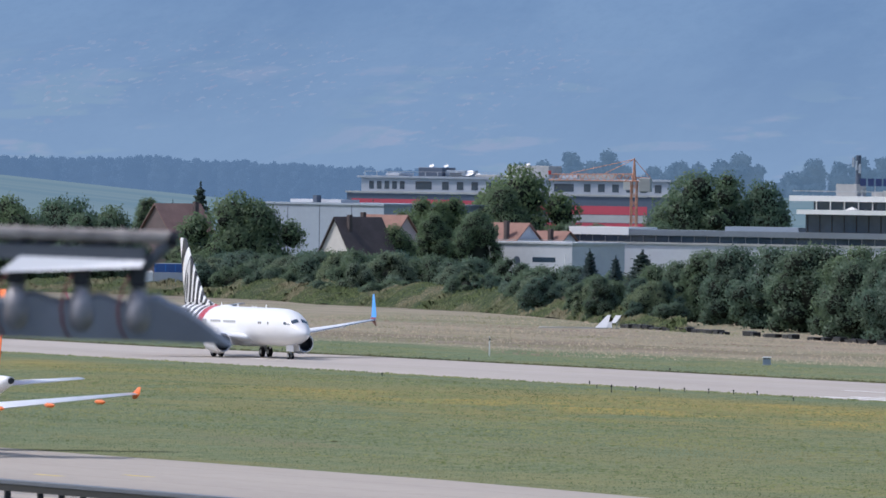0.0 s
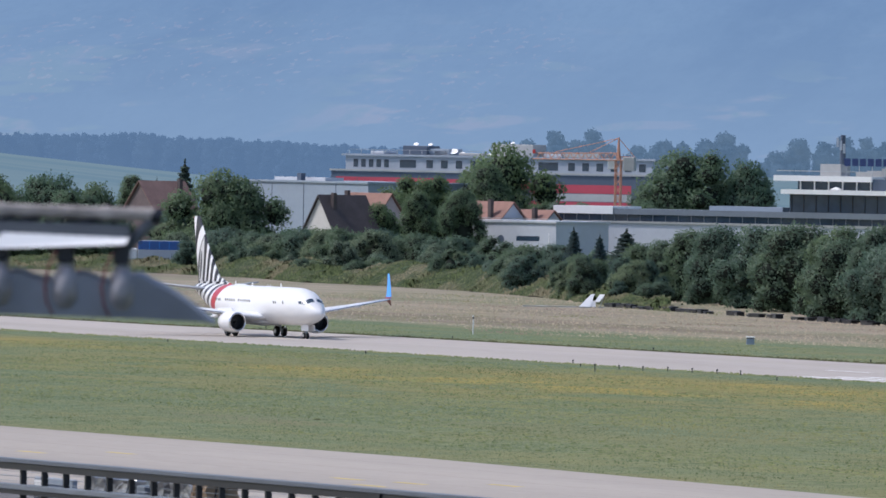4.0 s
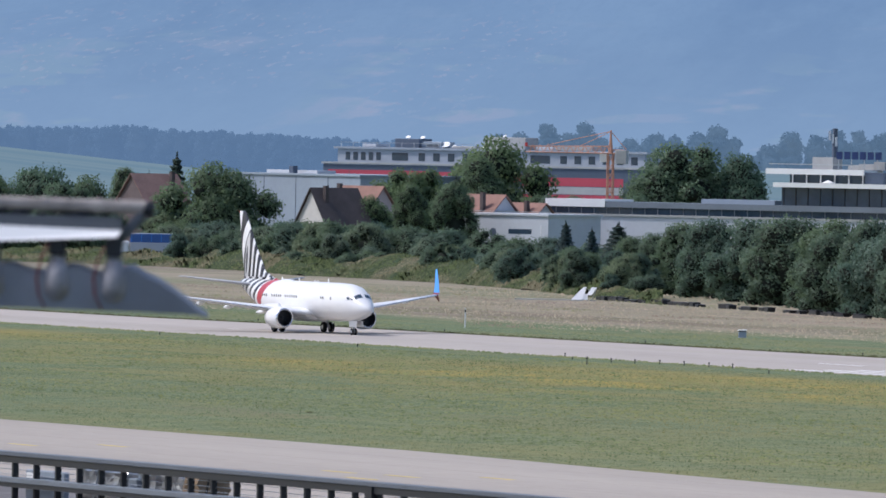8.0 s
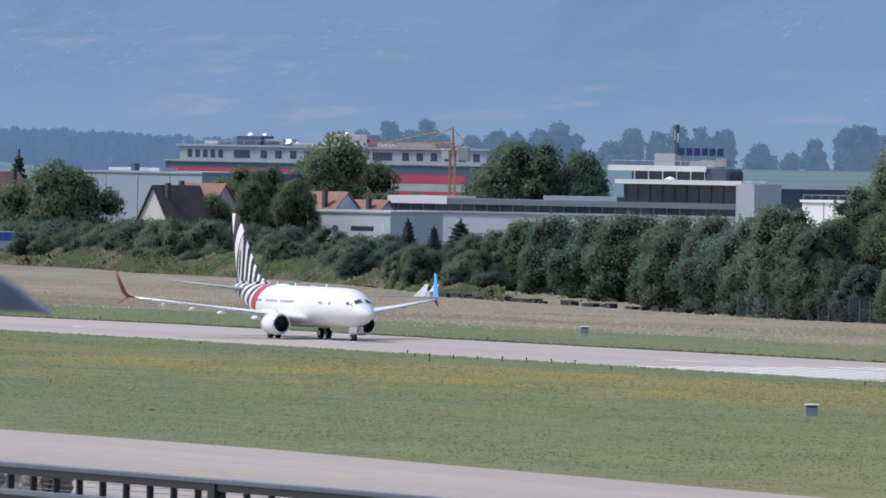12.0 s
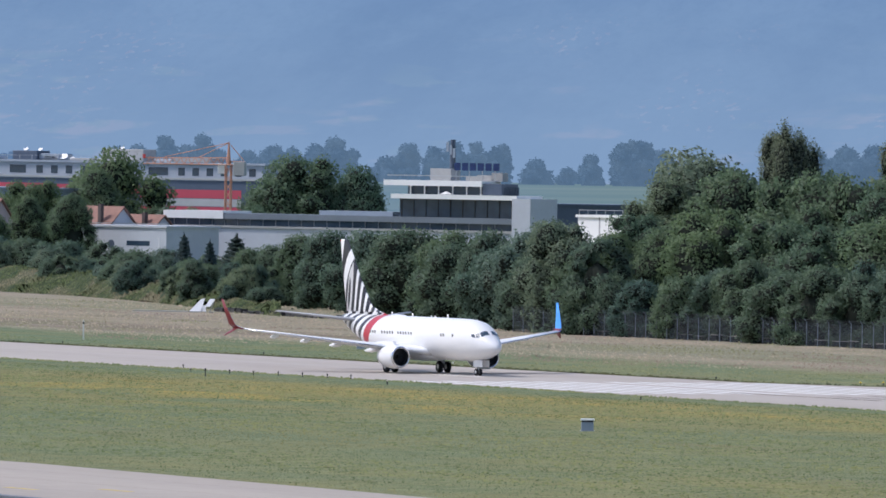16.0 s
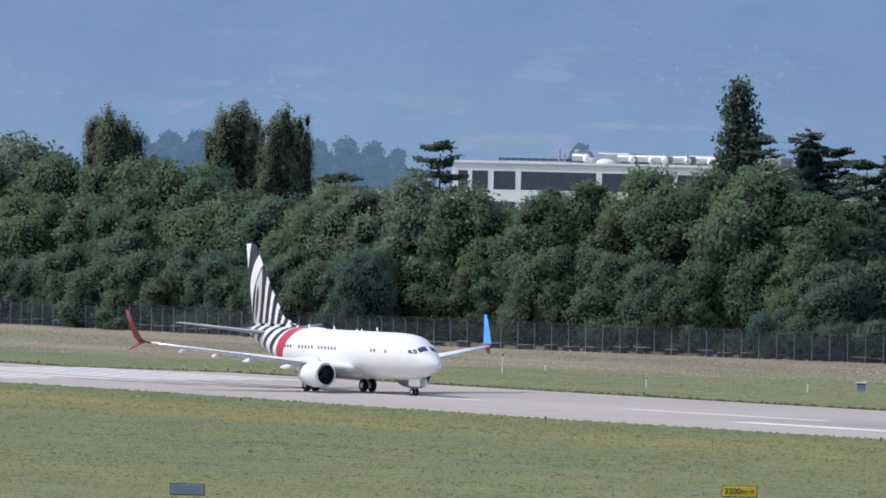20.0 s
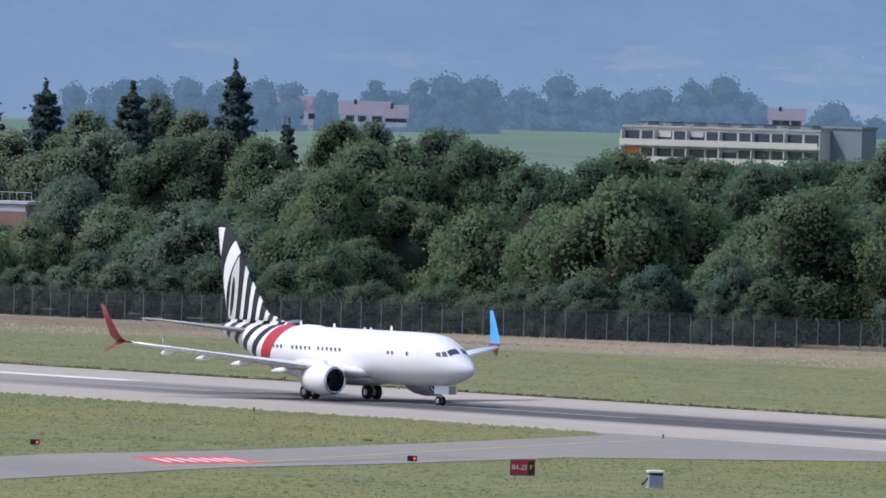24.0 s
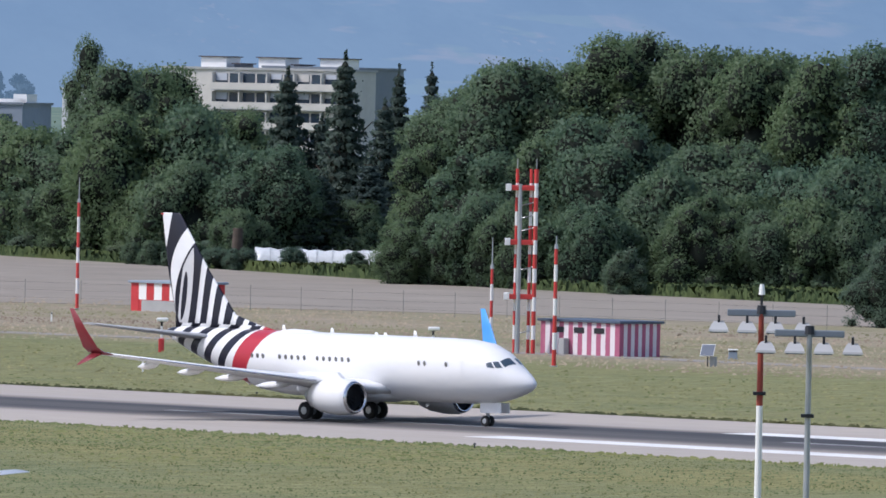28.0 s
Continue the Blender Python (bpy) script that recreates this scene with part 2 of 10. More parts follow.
    worn = n.math("MULTIPLY", n.ramp(n.noise(0.05, 3, 0.5, (0.3, 1, 1), (11, 70, 0)), 0.62, 0.72), 0.4)
    c = n.mix(worn, c, (0.19, 0.155, 0.095))
    n.bump(fine, 0.4, 0.15)
    return n.done(c, 0.95, 0, 0.1)


def pavement_material(name, light, dark, lines=7.5):
    """Concrete or asphalt with stains drawn out along the way and faint slab joints."""
    n = Nodes(name)
    x, y, z = n.xyz()
    stain = n.noise(0.06, 5, 0.6, (0.12, 1, 1))
    fine = n.noise(0.9, 5, 0.65, (0.35, 1, 1))
    c = n.mix(n.ramp(n.math("MULTIPLY_ADD", stain, 0.6, n.math("MULTIPLY", fine, 0.4)), 0.35, 0.65), dark, light)
    joint = n.math("LESS_THAN", n.math("FRACT", n.math("DIVIDE", y, lines)), 0.02)
    c = n.mix(n.math("MULTIPLY", joint, 0.35), c, tuple(v * 0.5 for v in dark))
    n.bump(fine, 0.2, 0.01)
    return n.done(c, 0.85, 0, 0.3)


def runway_material():
    n = Nodes("runway_concrete")
    x, y, z = n.xyz()
    stain = n.noise(0.06, 5, 0.6, (0.1, 1, 1))
    fine = n.noise(0.8, 5, 0.65, (0.3, 1, 1))
    c = n.mix(n.ramp(n.math("MULTIPLY_ADD", stain, 0.6, n.math("MULTIPLY", fine, 0.4)), 0.35, 0.65), (0.335, 0.298, 0.258), (0.43, 0.385, 0.337))
    # tyre rubber on the two wheel tracks of the touchdown zone
    off = n.math("ABSOLUTE", n.math("SUBTRACT", y, 477.28))
    track = n.math("MULTIPLY", n.ramp(off, 11.0, 6.5), n.ramp(x, -745, -640))
    smear = n.ramp(n.math("MULTIPLY_ADD", stain, 0.5, n.math("MULTIPLY", n.noise(0.35, 4, 0.6, (0.02, 1, 1)), 0.6)), 0.35, 0.62)
    c = n.mix(n.math("MULTIPLY", track, n.math("MULTIPLY_ADD", smear, 0.3, 0.7)), c, (0.045, 0.044, 0.048))
    n.bump(fine, 0.2, 0.01)
    return n.done(c, 0.8, 0, 0.3)


GRASS, RUNWAY = grass_material(), runway_material()
ASPHALT = pavement_material("taxiway_concrete", (0.39, 0.345, 0.292), (0.315, 0.279, 0.236))
LINK = pavement_material("taxiway_asphalt", (0.28, 0.26, 0.235), (0.21, 0.198, 0.182))
FIELD = surface("stubble_field", (0.262, 0.23, 0.188), 0.95, vary=0.12, grain=0.6, relief=0.5)
HILL = hill_material()
PAINT_LINE = surface("road_paint_white", (0.72, 0.72, 0.7), 0.7, vary=0.1, grain=2)
PAINT_GREY = surface("rubbered_paint", (0.3, 0.3, 0.3), 0.75, vary=0.15, grain=2)
PAINT_YELLOW = surface("road_paint_yellow", (0.62, 0.46, 0.1), 0.7, vary=0.12, grain=2)
PAINT_RED = surface("road_paint_red", (0.6, 0.1, 0.1), 0.7, vary=0.12, grain=2)
WHITE_PAINT = surface("white_paint", (0.8, 0.8, 0.79), 0.3, vary=0.03, grain=1.5, spec=0.5)
WHITE_WALL = surface("white_render", (0.48, 0.505, 0.545), 0.8, vary=0.05, grain=1)
CREAM_WALL = surface("cream_render", (0.56, 0.54, 0.5), 0.85, vary=0.07, grain=1)
PINK_WALL = surface("pink_render", (0.44, 0.37, 0.36), 0.85, vary=0.07, grain=1)
DARK_GABLE = surface("dark_gable_boards", (0.13, 0.1, 0.1), 0.85, vary=0.15, grain=3)
TILE_RUST = surface("roof_tiles_rust", (0.2, 0.125, 0.11), 0.85, vary=0.15, grain=4, relief=0.4)
CONCRETE = surface("concrete", (0.38, 0.385, 0.38), 0.85, vary=0.1, grain=1)
BLUE_GREY = surface("blue_grey_render", (0.23, 0.27, 0.33), 0.75, vary=0.08, grain=1)
SLATE_WALL = surface("slate_cladding", (0.17, 0.2, 0.235), 0.6, vary=0.08, grain=1)
LAB_PALE = surface("pale_cladding", (0.33, 0.365, 0.42), 0.7, vary=0.05, grain=1)
# crane orange, paled by haze put into the colour
CRANE_PAINT = surface("faded_crane_orange", (0.5, 0.25, 0.17), 0.6, vary=0.08)
GREY_WALL = surface("grey_cladding", (0.27, 0.32, 0.38), 0.6, vary=0.06, grain=1)
DARK_WALL = surface("dark_cladding", (0.075, 0.1, 0.145), 0.5, vary=0.08, grain=1)
RED_WALL = surface("red_cladding", (0.45, 0.06, 0.09), 0.6, vary=0.06, grain=1)
GLASS = surface("window_glass", (0.042, 0.07, 0.105), 0.12, vary=0.2, grain=0.6, spec=0.6)
# village roofs and walls carry the haze in colour and glow
FAR_TILE = distance_material("hazy_roof_tiles", (0.165, 0.175, 0.23), (0.215, 0.185, 0.235), 0.8, 0.5)
FAR_WALL = distance_material("hazy_render", (0.17, 0.215, 0.3), (0.23, 0.265, 0.34), 0.8, 0.5)
TILE_RED = surface("roof_tiles_red", (0.25, 0.14, 0.11), 0.85, vary=0.12, grain=4, relief=0.4)
TILE_BROWN = surface("roof_tiles_brown", (0.085, 0.068, 0.066), 0.85, vary=0.15, grain=4, relief=0.4)
STEEL = surface("galvanised_steel", (0.42, 0.44, 0.46), 0.45, 0.7, vary=0.1, grain=4)
DARK_STEEL = surface("dark_steel", (0.03, 0.032, 0.038), 0.5, 0.3, vary=0.15, grain=4)
RUBBER = surface("tyre_rubber", (0.018, 0.018, 0.02), 0.75, vary=0.2, grain=5)
RED_PAINT = surface("red_paint", (0.55, 0.05, 0.045), 0.45, vary=0.08, grain=3)
ORANGE = surface("orange_paint", (0.85, 0.2, 0.04), 0.4, vary=0.06, grain=2)
BLUE_PAINT = surface("blue_paint", (0.05, 0.26, 0.7), 0.35, vary=0.04, grain=2)
BLACK = surface("black_paint", (0.015, 0.016, 0.02), 0.4, vary=0.1, grain=3)
YELLOW = surface("yellow_paint", (0.85, 0.6, 0.05), 0.4, vary=0.05, grain=2)
WOOD = surface("weathered_wood", (0.3, 0.22, 0.14), 0.85, vary=0.2, grain=3, relief=0.3)
SILVER = surface("silver_foil", (0.6, 0.6, 0.6), 0.28, 0.85, vary=0.3, grain=14, relief=0.9)
GRAVEL = surface("roof_gravel", (0.15, 0.14, 0.135), 0.95, vary=0.25, grain=20, relief=0.5)
FOIL = surface("plastic_foil", (0.62, 0.65, 0.66), 0.35, vary=0.12, grain=3, relief=0.5)
BRICK = surface("brick_red", (0.27, 0.165, 0.14), 0.85, vary=0.15, grain=5)


# ---- helpers of the scene ----
def part(name, bm, material, parent, label=""):
    """Link a bmesh as one mesh object under a thing or a part."""
    me = bpy.data.meshes.new(name)
    bm.to_mesh(me)
    bm.free()
    for m in material if isinstance(material, (list, tuple)) else [material]:
        me.materials.append(m)
    ob = new(name, me)
    ob.parent = parent
    if label:
        ob["label"] = label
    return ob


def again(ob, m, parent=None):
    """A further piece on the same mesh."""
    o = new(ob.name.split(".")[0], ob.data)
    o.parent = parent or ob.parent
    o.matrix_basis = m
    if "label" in ob:
        o["label"] = ob["label"]
    return o


def thing(name, label, category, m=None, group="", kind=""):
    ob = new(name)
    ob.empty_display_size = 0.5
    if m is not None:
        ob.matrix_basis = m
    return tagged(ob, label, category, group, kind)


def box(x0, x1, y0, y1, z0, z1, bm=None, bevel=0.0):
    bm = bm or bmesh.new()
    vs = [bm.verts.new((x, y, z)) for z in (z0, z1) for y in (y0, y1) for x in (x0, x1)]
    fs = [bm.faces.new([vs[i] for i in f]) for f in ((0, 2, 3, 1), (4, 5, 7, 6), (0, 1, 5, 4), (2, 6, 7, 3), (0, 4, 6, 2), (1, 3, 7, 5))]
    if bevel:
        bmesh.ops.bevel(bm, geom=list({e for f in fs for e in f.edges}), offset=bevel, segments=1, affect="EDGES")
    return bm


def rod(p0, p1, r0, r1=None, n=10, bm=None):
    """A round bar from p0 to p1, tapered from r0 to r1."""
    bm = bm or bmesh.new()
    r1 = r0 if r1 is None else r1
    a, b = Vector(p0), Vector(p1)
    turn = (b - a).to_track_quat("Z", "Y").to_matrix()
    rings = []
    for c, r in ((a, r0), (b, r1)):
        rings.append([bm.verts.new(c + turn @ Vector((r * math.cos(2 * math.pi * k / n), r * math.sin(2 * math.pi * k / n), 0))) for k in range(n)])
    for k in range(n):
        bm.faces.new((rings[0][k], rings[0][(k + 1) % n], rings[1][(k + 1) % n], rings[1][k]))
    bm.faces.new(rings[0][::-1])
    bm.faces.new(rings[1])
    return bm


def loft(rings, bm=None, close=True, smooth=True):
    """Skin a row of closed rings of points."""
    bm = bm or bmesh.new()
    made = [[bm.verts.new(p) for p in ring] for ring in rings]
    n = len(made[0])
    for a, b in zip(made, made[1:]):
        for k in range(n):
            f = bm.faces.new((a[k], a[(k + 1) % n], b[(k + 1) % n], b[k]))
            f.smooth = smooth
    if close:
        bm.faces.new(made[0][::-1])
        bm.faces.new(made[-1])
    bmesh.ops.recalc_face_normals(bm, faces=bm.faces[:])
    return bm


def slab(points, z0, z1, bm=None):
    """A flat plate with the given outline (counter-clockwise)."""
    bm = bm or bmesh.new()
    lo = [bm.verts.new((x, y, z0)) for x, y in points]
    hi = [bm.verts.new((x, y, z1)) for x, y in points]
    n = len(lo)
    bm.faces.new(lo[::-1])
    bm.faces.new(hi)
    for k in range(n):
        bm.faces.new((lo[k], lo[(k + 1) % n], hi[(k + 1) % n], hi[k]))
    bmesh.ops.recalc_face_normals(bm, faces=bm.faces[:])
    return bm


def setting(name, bm, material, label, category):
    return tagged(part(name, bm, material, None), label, category, kind="structure")


def facing(p0, p1):
    """The frame of a front from p0 to p1 on the ground: x along it, y away from the airfield."""
    return pose(p0[0], p0[1], 0, 0, 0, math.degrees(math.atan2(p1[1] - p0[1], p1[0] - p0[0]))), math.hypot(p1[0] - p0[0], p1[1] - p0[1])


# ---- ground ----
def ground_sheet():
    bm = bmesh.new()
    bmesh.ops.create_grid(bm, x_segments=40, y_segments=40, size=4900)
    return setting("ground", bm, GRASS, "flat airfield grass with dry strips and yellow flowers", "grass")


ground_sheet()
RWY = 477.28
NEAR_X, NEAR_Y = (-1900, -985, -860, -800, -730, -150), (456.5, 457.5, 456.3, 454.8, 451.0, 450.6)
FAR_X, FAR_Y = (-1900, -1100, -1060, -885, -868, -150), (490.5, 491.0, 495.0, 495.6, 503.4, 503.8)
setting("runway", slab(list(zip(NEAR_X, NEAR_Y)) + list(zip(FAR_X, FAR_Y))[::-1], -0.3, 0.03), RUNWAY,
        "pale concrete runway with dark tyre marks", "runway")
TAXI_PTS = [(-1500, 190), (-200, 190), (-200, 285), (-569.78, 303.62), (-646.72, 307.63), (-709.36, 305.98), (-1500, 330)]
setting("taxiway", slab(TAXI_PTS, -0.3, 0.025), ASPHALT,
        "pale concrete taxiway with faded yellow lines", "taxiway")


def link_taxiway():
    """The asphalt link that leaves the runway and runs back to the taxiway."""
    pts = LINK_PTS
    return setting("link_taxiway", slab(pts, -0.3, 0.04), LINK, "grey asphalt link taxiway meeting the runway", "taxiway")


LINK_PTS = [(-470, 290), (-510.6, 325.5), (-545.5, 374.0), (-553.0, 392.8), (-571.0, 425.0), (-585.6, 448.1), (-592.0, NEAR_Y[-1] + 0.5),
            (-522.0, NEAR_Y[-1] + 0.5), (-540.0, 446.5), (-544.9, 413.5), (-533.5, 391.8), (-526.2, 373.8), (-495.0, 325.0), (-440, 290)]


link_taxiway()
setting("stubble_field", slab([(-815.77, 720.52), (-730.44, 687.74), (-700.62, 709.97), (-652.86, 724.22), (-560, 742), (-560, 850), (-721.35, 795.08), (-779.23, 806.31), (-856.15, 840.55), (-919.45, 865.54), (-991.83, 896.94), (-975.45, 862.78)][::1], -0.3, 0.035), FIELD,
        "pale brown harvested stubble field", "field")


def marking(x0, x1, y0, y1, material=PAINT_LINE, z=0.032):
    bm = slab([(x0, y0), (x1, y0), (x1, y1), (x0, y1)], z, z + 0.006)
    return bm


def runway_markings():
    """Centre dashes, threshold keys, aiming blocks and touchdown bars, as flat paint on the runway."""
    top = thing("runway_marking", "white painted runway markings, worn by tyres", "road marking", kind="structure")
    first = None
    for k in range(11):
        x = -811.5 + 53.4 * k
        part("centre_dash", marking(x, x + 31, RWY - 0.45, RWY + 0.45), PAINT_LINE if x < -730 else PAINT_GREY, top)
    for x, w in ((-1045.0, 3.0), (-909.0, 9.0), (-1180.0, 3.0)):
        part("worn_dash", marking(x, x + w, RWY - 2.4, RWY - 1.8), PAINT_LINE, top)
    for k in range(12):
        off = 2.4 + (k // 2) * 3.1
        y = RWY + (off if k % 2 else -off)
        part("threshold_stripe", marking(-883, -841, y - 0.62, y + 0.62), PAINT_LINE, top)
    for k, (x0, x1, dy) in enumerate(((-834, -812, -1.5), (-828, -806, 1.2), (-846, -820, -5.2), (-836, -815, 3.4))):
        part("skid_mark", slab([(x0, RWY + dy - 0.3), (x1, RWY + dy + 0.2), (x1, RWY + dy + 0.75), (x0, RWY + dy + 0.1)], 0.04, 0.046), RUBBER, top, "black skid mark")
    for x0, x1 in ((-722.5, -698), (-577, -553)):
        for s in (-1, 1):
            part("touchdown_bar", marking(x0, x1, RWY - 1 + s * 10.4 - 1.2, RWY - 1 + s * 10.4 + 1.2), PAINT_LINE, top)
    for s in (-1, 1):
        part("aiming_block", marking(-450, -390, RWY - 2 + s * 11.4 - 1.9, RWY - 2 + s * 11.4 + 1.9), PAINT_LINE, top)


runway_markings()


def taxiway_paint():
    """Faded yellow bars on the taxiway, the link's centre line and its red hold marking."""
    top = thing("taxiway_marking", "faded yellow taxiway lines and a red hold marking", "road marking", kind="structure")
    for x, y in ((-654.69, 282.96), (-653.34, 288.82), (-593.68, 279.05), (-605.44, 283.01), (-597.89, 283.79), (-594.61, 288.68), (-539.74, 281.55), (-539.04, 286.97)):
        part("yellow_bar", slab([(x - 2.2, y - 0.25), (x + 2.2, y - 0.25), (x + 2.2, y + 0.25), (x - 2.2, y + 0.25)], 0.03, 0.036), PAINT_YELLOW, top)
    line = [(-525.01, 364.05), (-545.43, 407.2), (-531.37, 377.46), (-550.96, 405.42), (-570.55, 434.76), (-582.89, 456.86)]
    for (x0, y0), (x1, y1) in zip(line, line[1:]):
        part("centre_line", slab([(x0, y0 - 0.22), (x1, y1 - 0.22), (x1, y1 + 0.22), (x0, y0 + 0.22)], 0.045, 0.05), PAINT_YELLOW, top)
    a, b, c, d = (-542.57, 378.32), (-530.52, 372.42), (-533.01, 382.15), (-543.34, 386.1)
    part("red_patch", slab([a, b, c, d], 0.043, 0.048), PAINT_RED, top, "red painted hold marking")
    for k in range(7):
        f, g2 = 0.12 + 0.12 * k, 0.17 + 0.12 * k
        p = [(a[0] + (d[0] - a[0]) * u, a[1] + (d[1] - a[1]) * u) for u in (f, g2)]
        q = [(b[0] + (c[0] - b[0]) * u, b[1] + (c[1] - b[1]) * u) for u in (g2, f)]
        pts = [(p[0][0] * 0.75 + q[1][0] * 0.25, p[0][1] * 0.75 + q[1][1] * 0.25), (p[1][0] * 0.75 + q[0][0] * 0.25, p[1][1] * 0.75 + q[0][1] * 0.25), (p[1][0] * 0.25 + q[0][0] * 0.75, p[1][1] * 0.25 + q[0][1] * 0.75), (p[0][0] * 0.25 + q[1][0] * 0.75, p[0][1] * 0.25 + q[1][1] * 0.75)]
        part("white_bar", slab(pts, 0.05, 0.055), PAINT_LINE, top)


taxiway_paint()


# ---- distance ----
def hillside():
    """The long wooded slope that closes the view."""
    bm = bmesh.new()
    rows, cols = 26, 90
    grid = []
    for i in range(rows + 1):
        r = 3500 + 1250 * i / rows
        line = []
        for k in range(cols + 1):
            a = radians(30 + 50 * k / cols)
            z = -2 + 235 * (i / rows) ** 1.25
            z += 14 * noise.noise(Vector((k * 0.16, i * 0.3, 0))) * min(1, i / 4)
            line.append(bm.verts.new((-r * math.sin(a), r * math.cos(a), z)))
        grid.append(line)
    for a, b in zip(grid, grid[1:]):
        for k in range(cols):
            bm.faces.new((a[k], a[k + 1], b[k + 1], b[k])).smooth = True
    bmesh.ops.recalc_face_normals(bm, faces=bm.faces[:])
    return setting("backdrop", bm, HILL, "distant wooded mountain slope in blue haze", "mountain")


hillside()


def leaf_cloud(lobes, leaves, size, seed, flat=0.0, droop=0.0, core=0.8, spread=True):
    """Foliage of small leaf clumps on a set of lobes (x, y, z, rx, ry, rz), with a rough core inside each lobe."""
    rng = np.random.default_rng(seed)
    L = np.array(lobes, float)
    weight = (L[:, 3] * L[:, 4]) ** 0.8 + 1e-6
    pick = rng.choice(len(L), leaves, p=weight / weight.sum())
    d = rng.normal(size=(leaves, 3))
    d /= np.linalg.norm(d, axis=1, keepdims=True)
    d[:, 2] = np.where(d[:, 2] < -0.3, -d[:, 2] * 0.7, d[:, 2])
    lump = 0.8 + 0.36 * rng.random(leaves) ** 1.3
    c = L[pick, :3] + d * L[pick, 3:] * lump[:, None]
    nrm = d / L[pick, 3:]
    nrm /= np.linalg.norm(nrm, axis=1, keepdims=True)
    nrm = nrm * (1 - flat) + np.array([0, 0, flat]) + rng.normal(size=(leaves, 3)) * 0.7
    nrm /= np.linalg.norm(nrm, axis=1, keepdims=True)
    u = np.cross(nrm, rng.normal(size=(leaves, 3)))
    u /= np.linalg.norm(u, axis=1, keepdims=True)
    v = np.cross(nrm, u)
    s = size * (0.6 + 0.8 * rng.random((leaves, 1)))
    corners = np.stack([c - u * s - v * s * 0.6, c + u * s - v * s * 0.5, c + u * s * rng.uniform(-0.6, 0.6, (leaves, 1)) + v * s * 1.1], 1)
    corners[:, 2, 2] -= droop * s[:, 0]
    verts = corners.reshape(-1, 3)
    faces = np.arange(leaves * 3).reshape(-1, 3).tolist()
    extra, ef = [], []
    base = len(verts)
    for x, y, z, a, b, h in lobes:
        o = base + len(extra)
        n, m = 7, 4
        extra.append((x, y, z - h * core))
        for i in range(1, m):
            th = math.pi * i / m
            for k in range(n):
                w = core * (0.9 + 0.2 * rng.random())
                extra.append((x + a * w * math.sin(th) * math.cos(2 * math.pi * k / n), y + b * w * math.sin(th) * math.sin(2 * math.pi * k / n), z - h * w * math.cos(th)))
        extra.append((x, y, z + h * core))
        for k in range(n):
            ef.append([o, o + 1 + (k + 1) % n, o + 1 + k])
            for i in range(m - 2):
                p = o + 1 + i * n
                ef.append([p + k, p + (k + 1) % n, p + n + (k + 1) % n, p + n + k])
            p = o + 1 + (m - 2) * n
            ef.append([p + k, p + (k + 1) % n, o + 1 + (m - 1) * n])
    me = bpy.data.meshes.new("crown")
    pts = np.vstack([verts, np.array(extra)])
    me.from_pydata(pts.tolist(), [], faces + ef)
    # leaves are lit with the mass of their bough, not each on its own
    mid = np.array([np.average(L[:, 0]), np.average(L[:, 1]), L[:, 2].min() + 0.35 * (L[:, 2].max() - L[:, 2].min())])
    whole = (pts - mid) if spread else np.zeros_like(pts)
    whole /= np.linalg.norm(whole, axis=1, keepdims=True) + 1e-6
    lobe = np.vstack([np.repeat(d, 3, 0), np.zeros((len(extra), 3))])
    lobe[len(verts):] = whole[len(verts):] + np.array([0, 0, 0.3 if not spread else 0])
    leaf = np.vstack([np.repeat(nrm, 3, 0), np.zeros((len(extra), 3))])
    soft = 0.4 * whole + 0.5 * lobe + 0.42 * leaf + np.array([0, 0, 0.15])
    soft /= np.linalg.norm(soft, axis=1, keepdims=True) + 1e-6
    me.polygons.foreach_set("use_smooth", [True] * len(me.polygons))
    me.normals_split_custom_set_from_vertices(soft.tolist())
    return me


def leaf_triangles(c, nrm, size, rng):
    """One small leaf clump, a triangle, at each place c, facing nrm."""
    n = len(c)
    u = np.cross(nrm, rng.normal(size=(n, 3)))
    u /= np.linalg.norm(u, axis=1, keepdims=True) + 1e-9
    v = np.cross(nrm, u)
    s = size * (0.5 + 1.0 * rng.random((n, 1)))
    return np.stack([c - u * s - v * s * 0.6, c + u * s - v * s * 0.5, c + u * s * rng.uniform(-0.6, 0.6, (n, 1)) + v * s * 1.1], 1).reshape(-1, 3)


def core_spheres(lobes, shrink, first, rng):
    """Rough cores inside the lobes, inner shade put into their dark colour: points, faces and outward directions."""
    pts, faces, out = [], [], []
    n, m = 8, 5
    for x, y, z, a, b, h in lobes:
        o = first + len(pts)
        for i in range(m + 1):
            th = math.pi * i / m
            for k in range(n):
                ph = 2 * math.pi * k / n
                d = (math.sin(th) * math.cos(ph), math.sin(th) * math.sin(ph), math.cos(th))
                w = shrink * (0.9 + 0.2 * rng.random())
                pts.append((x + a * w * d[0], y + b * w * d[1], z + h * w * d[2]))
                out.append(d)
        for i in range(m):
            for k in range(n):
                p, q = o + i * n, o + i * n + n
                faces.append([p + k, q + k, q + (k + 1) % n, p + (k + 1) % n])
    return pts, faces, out


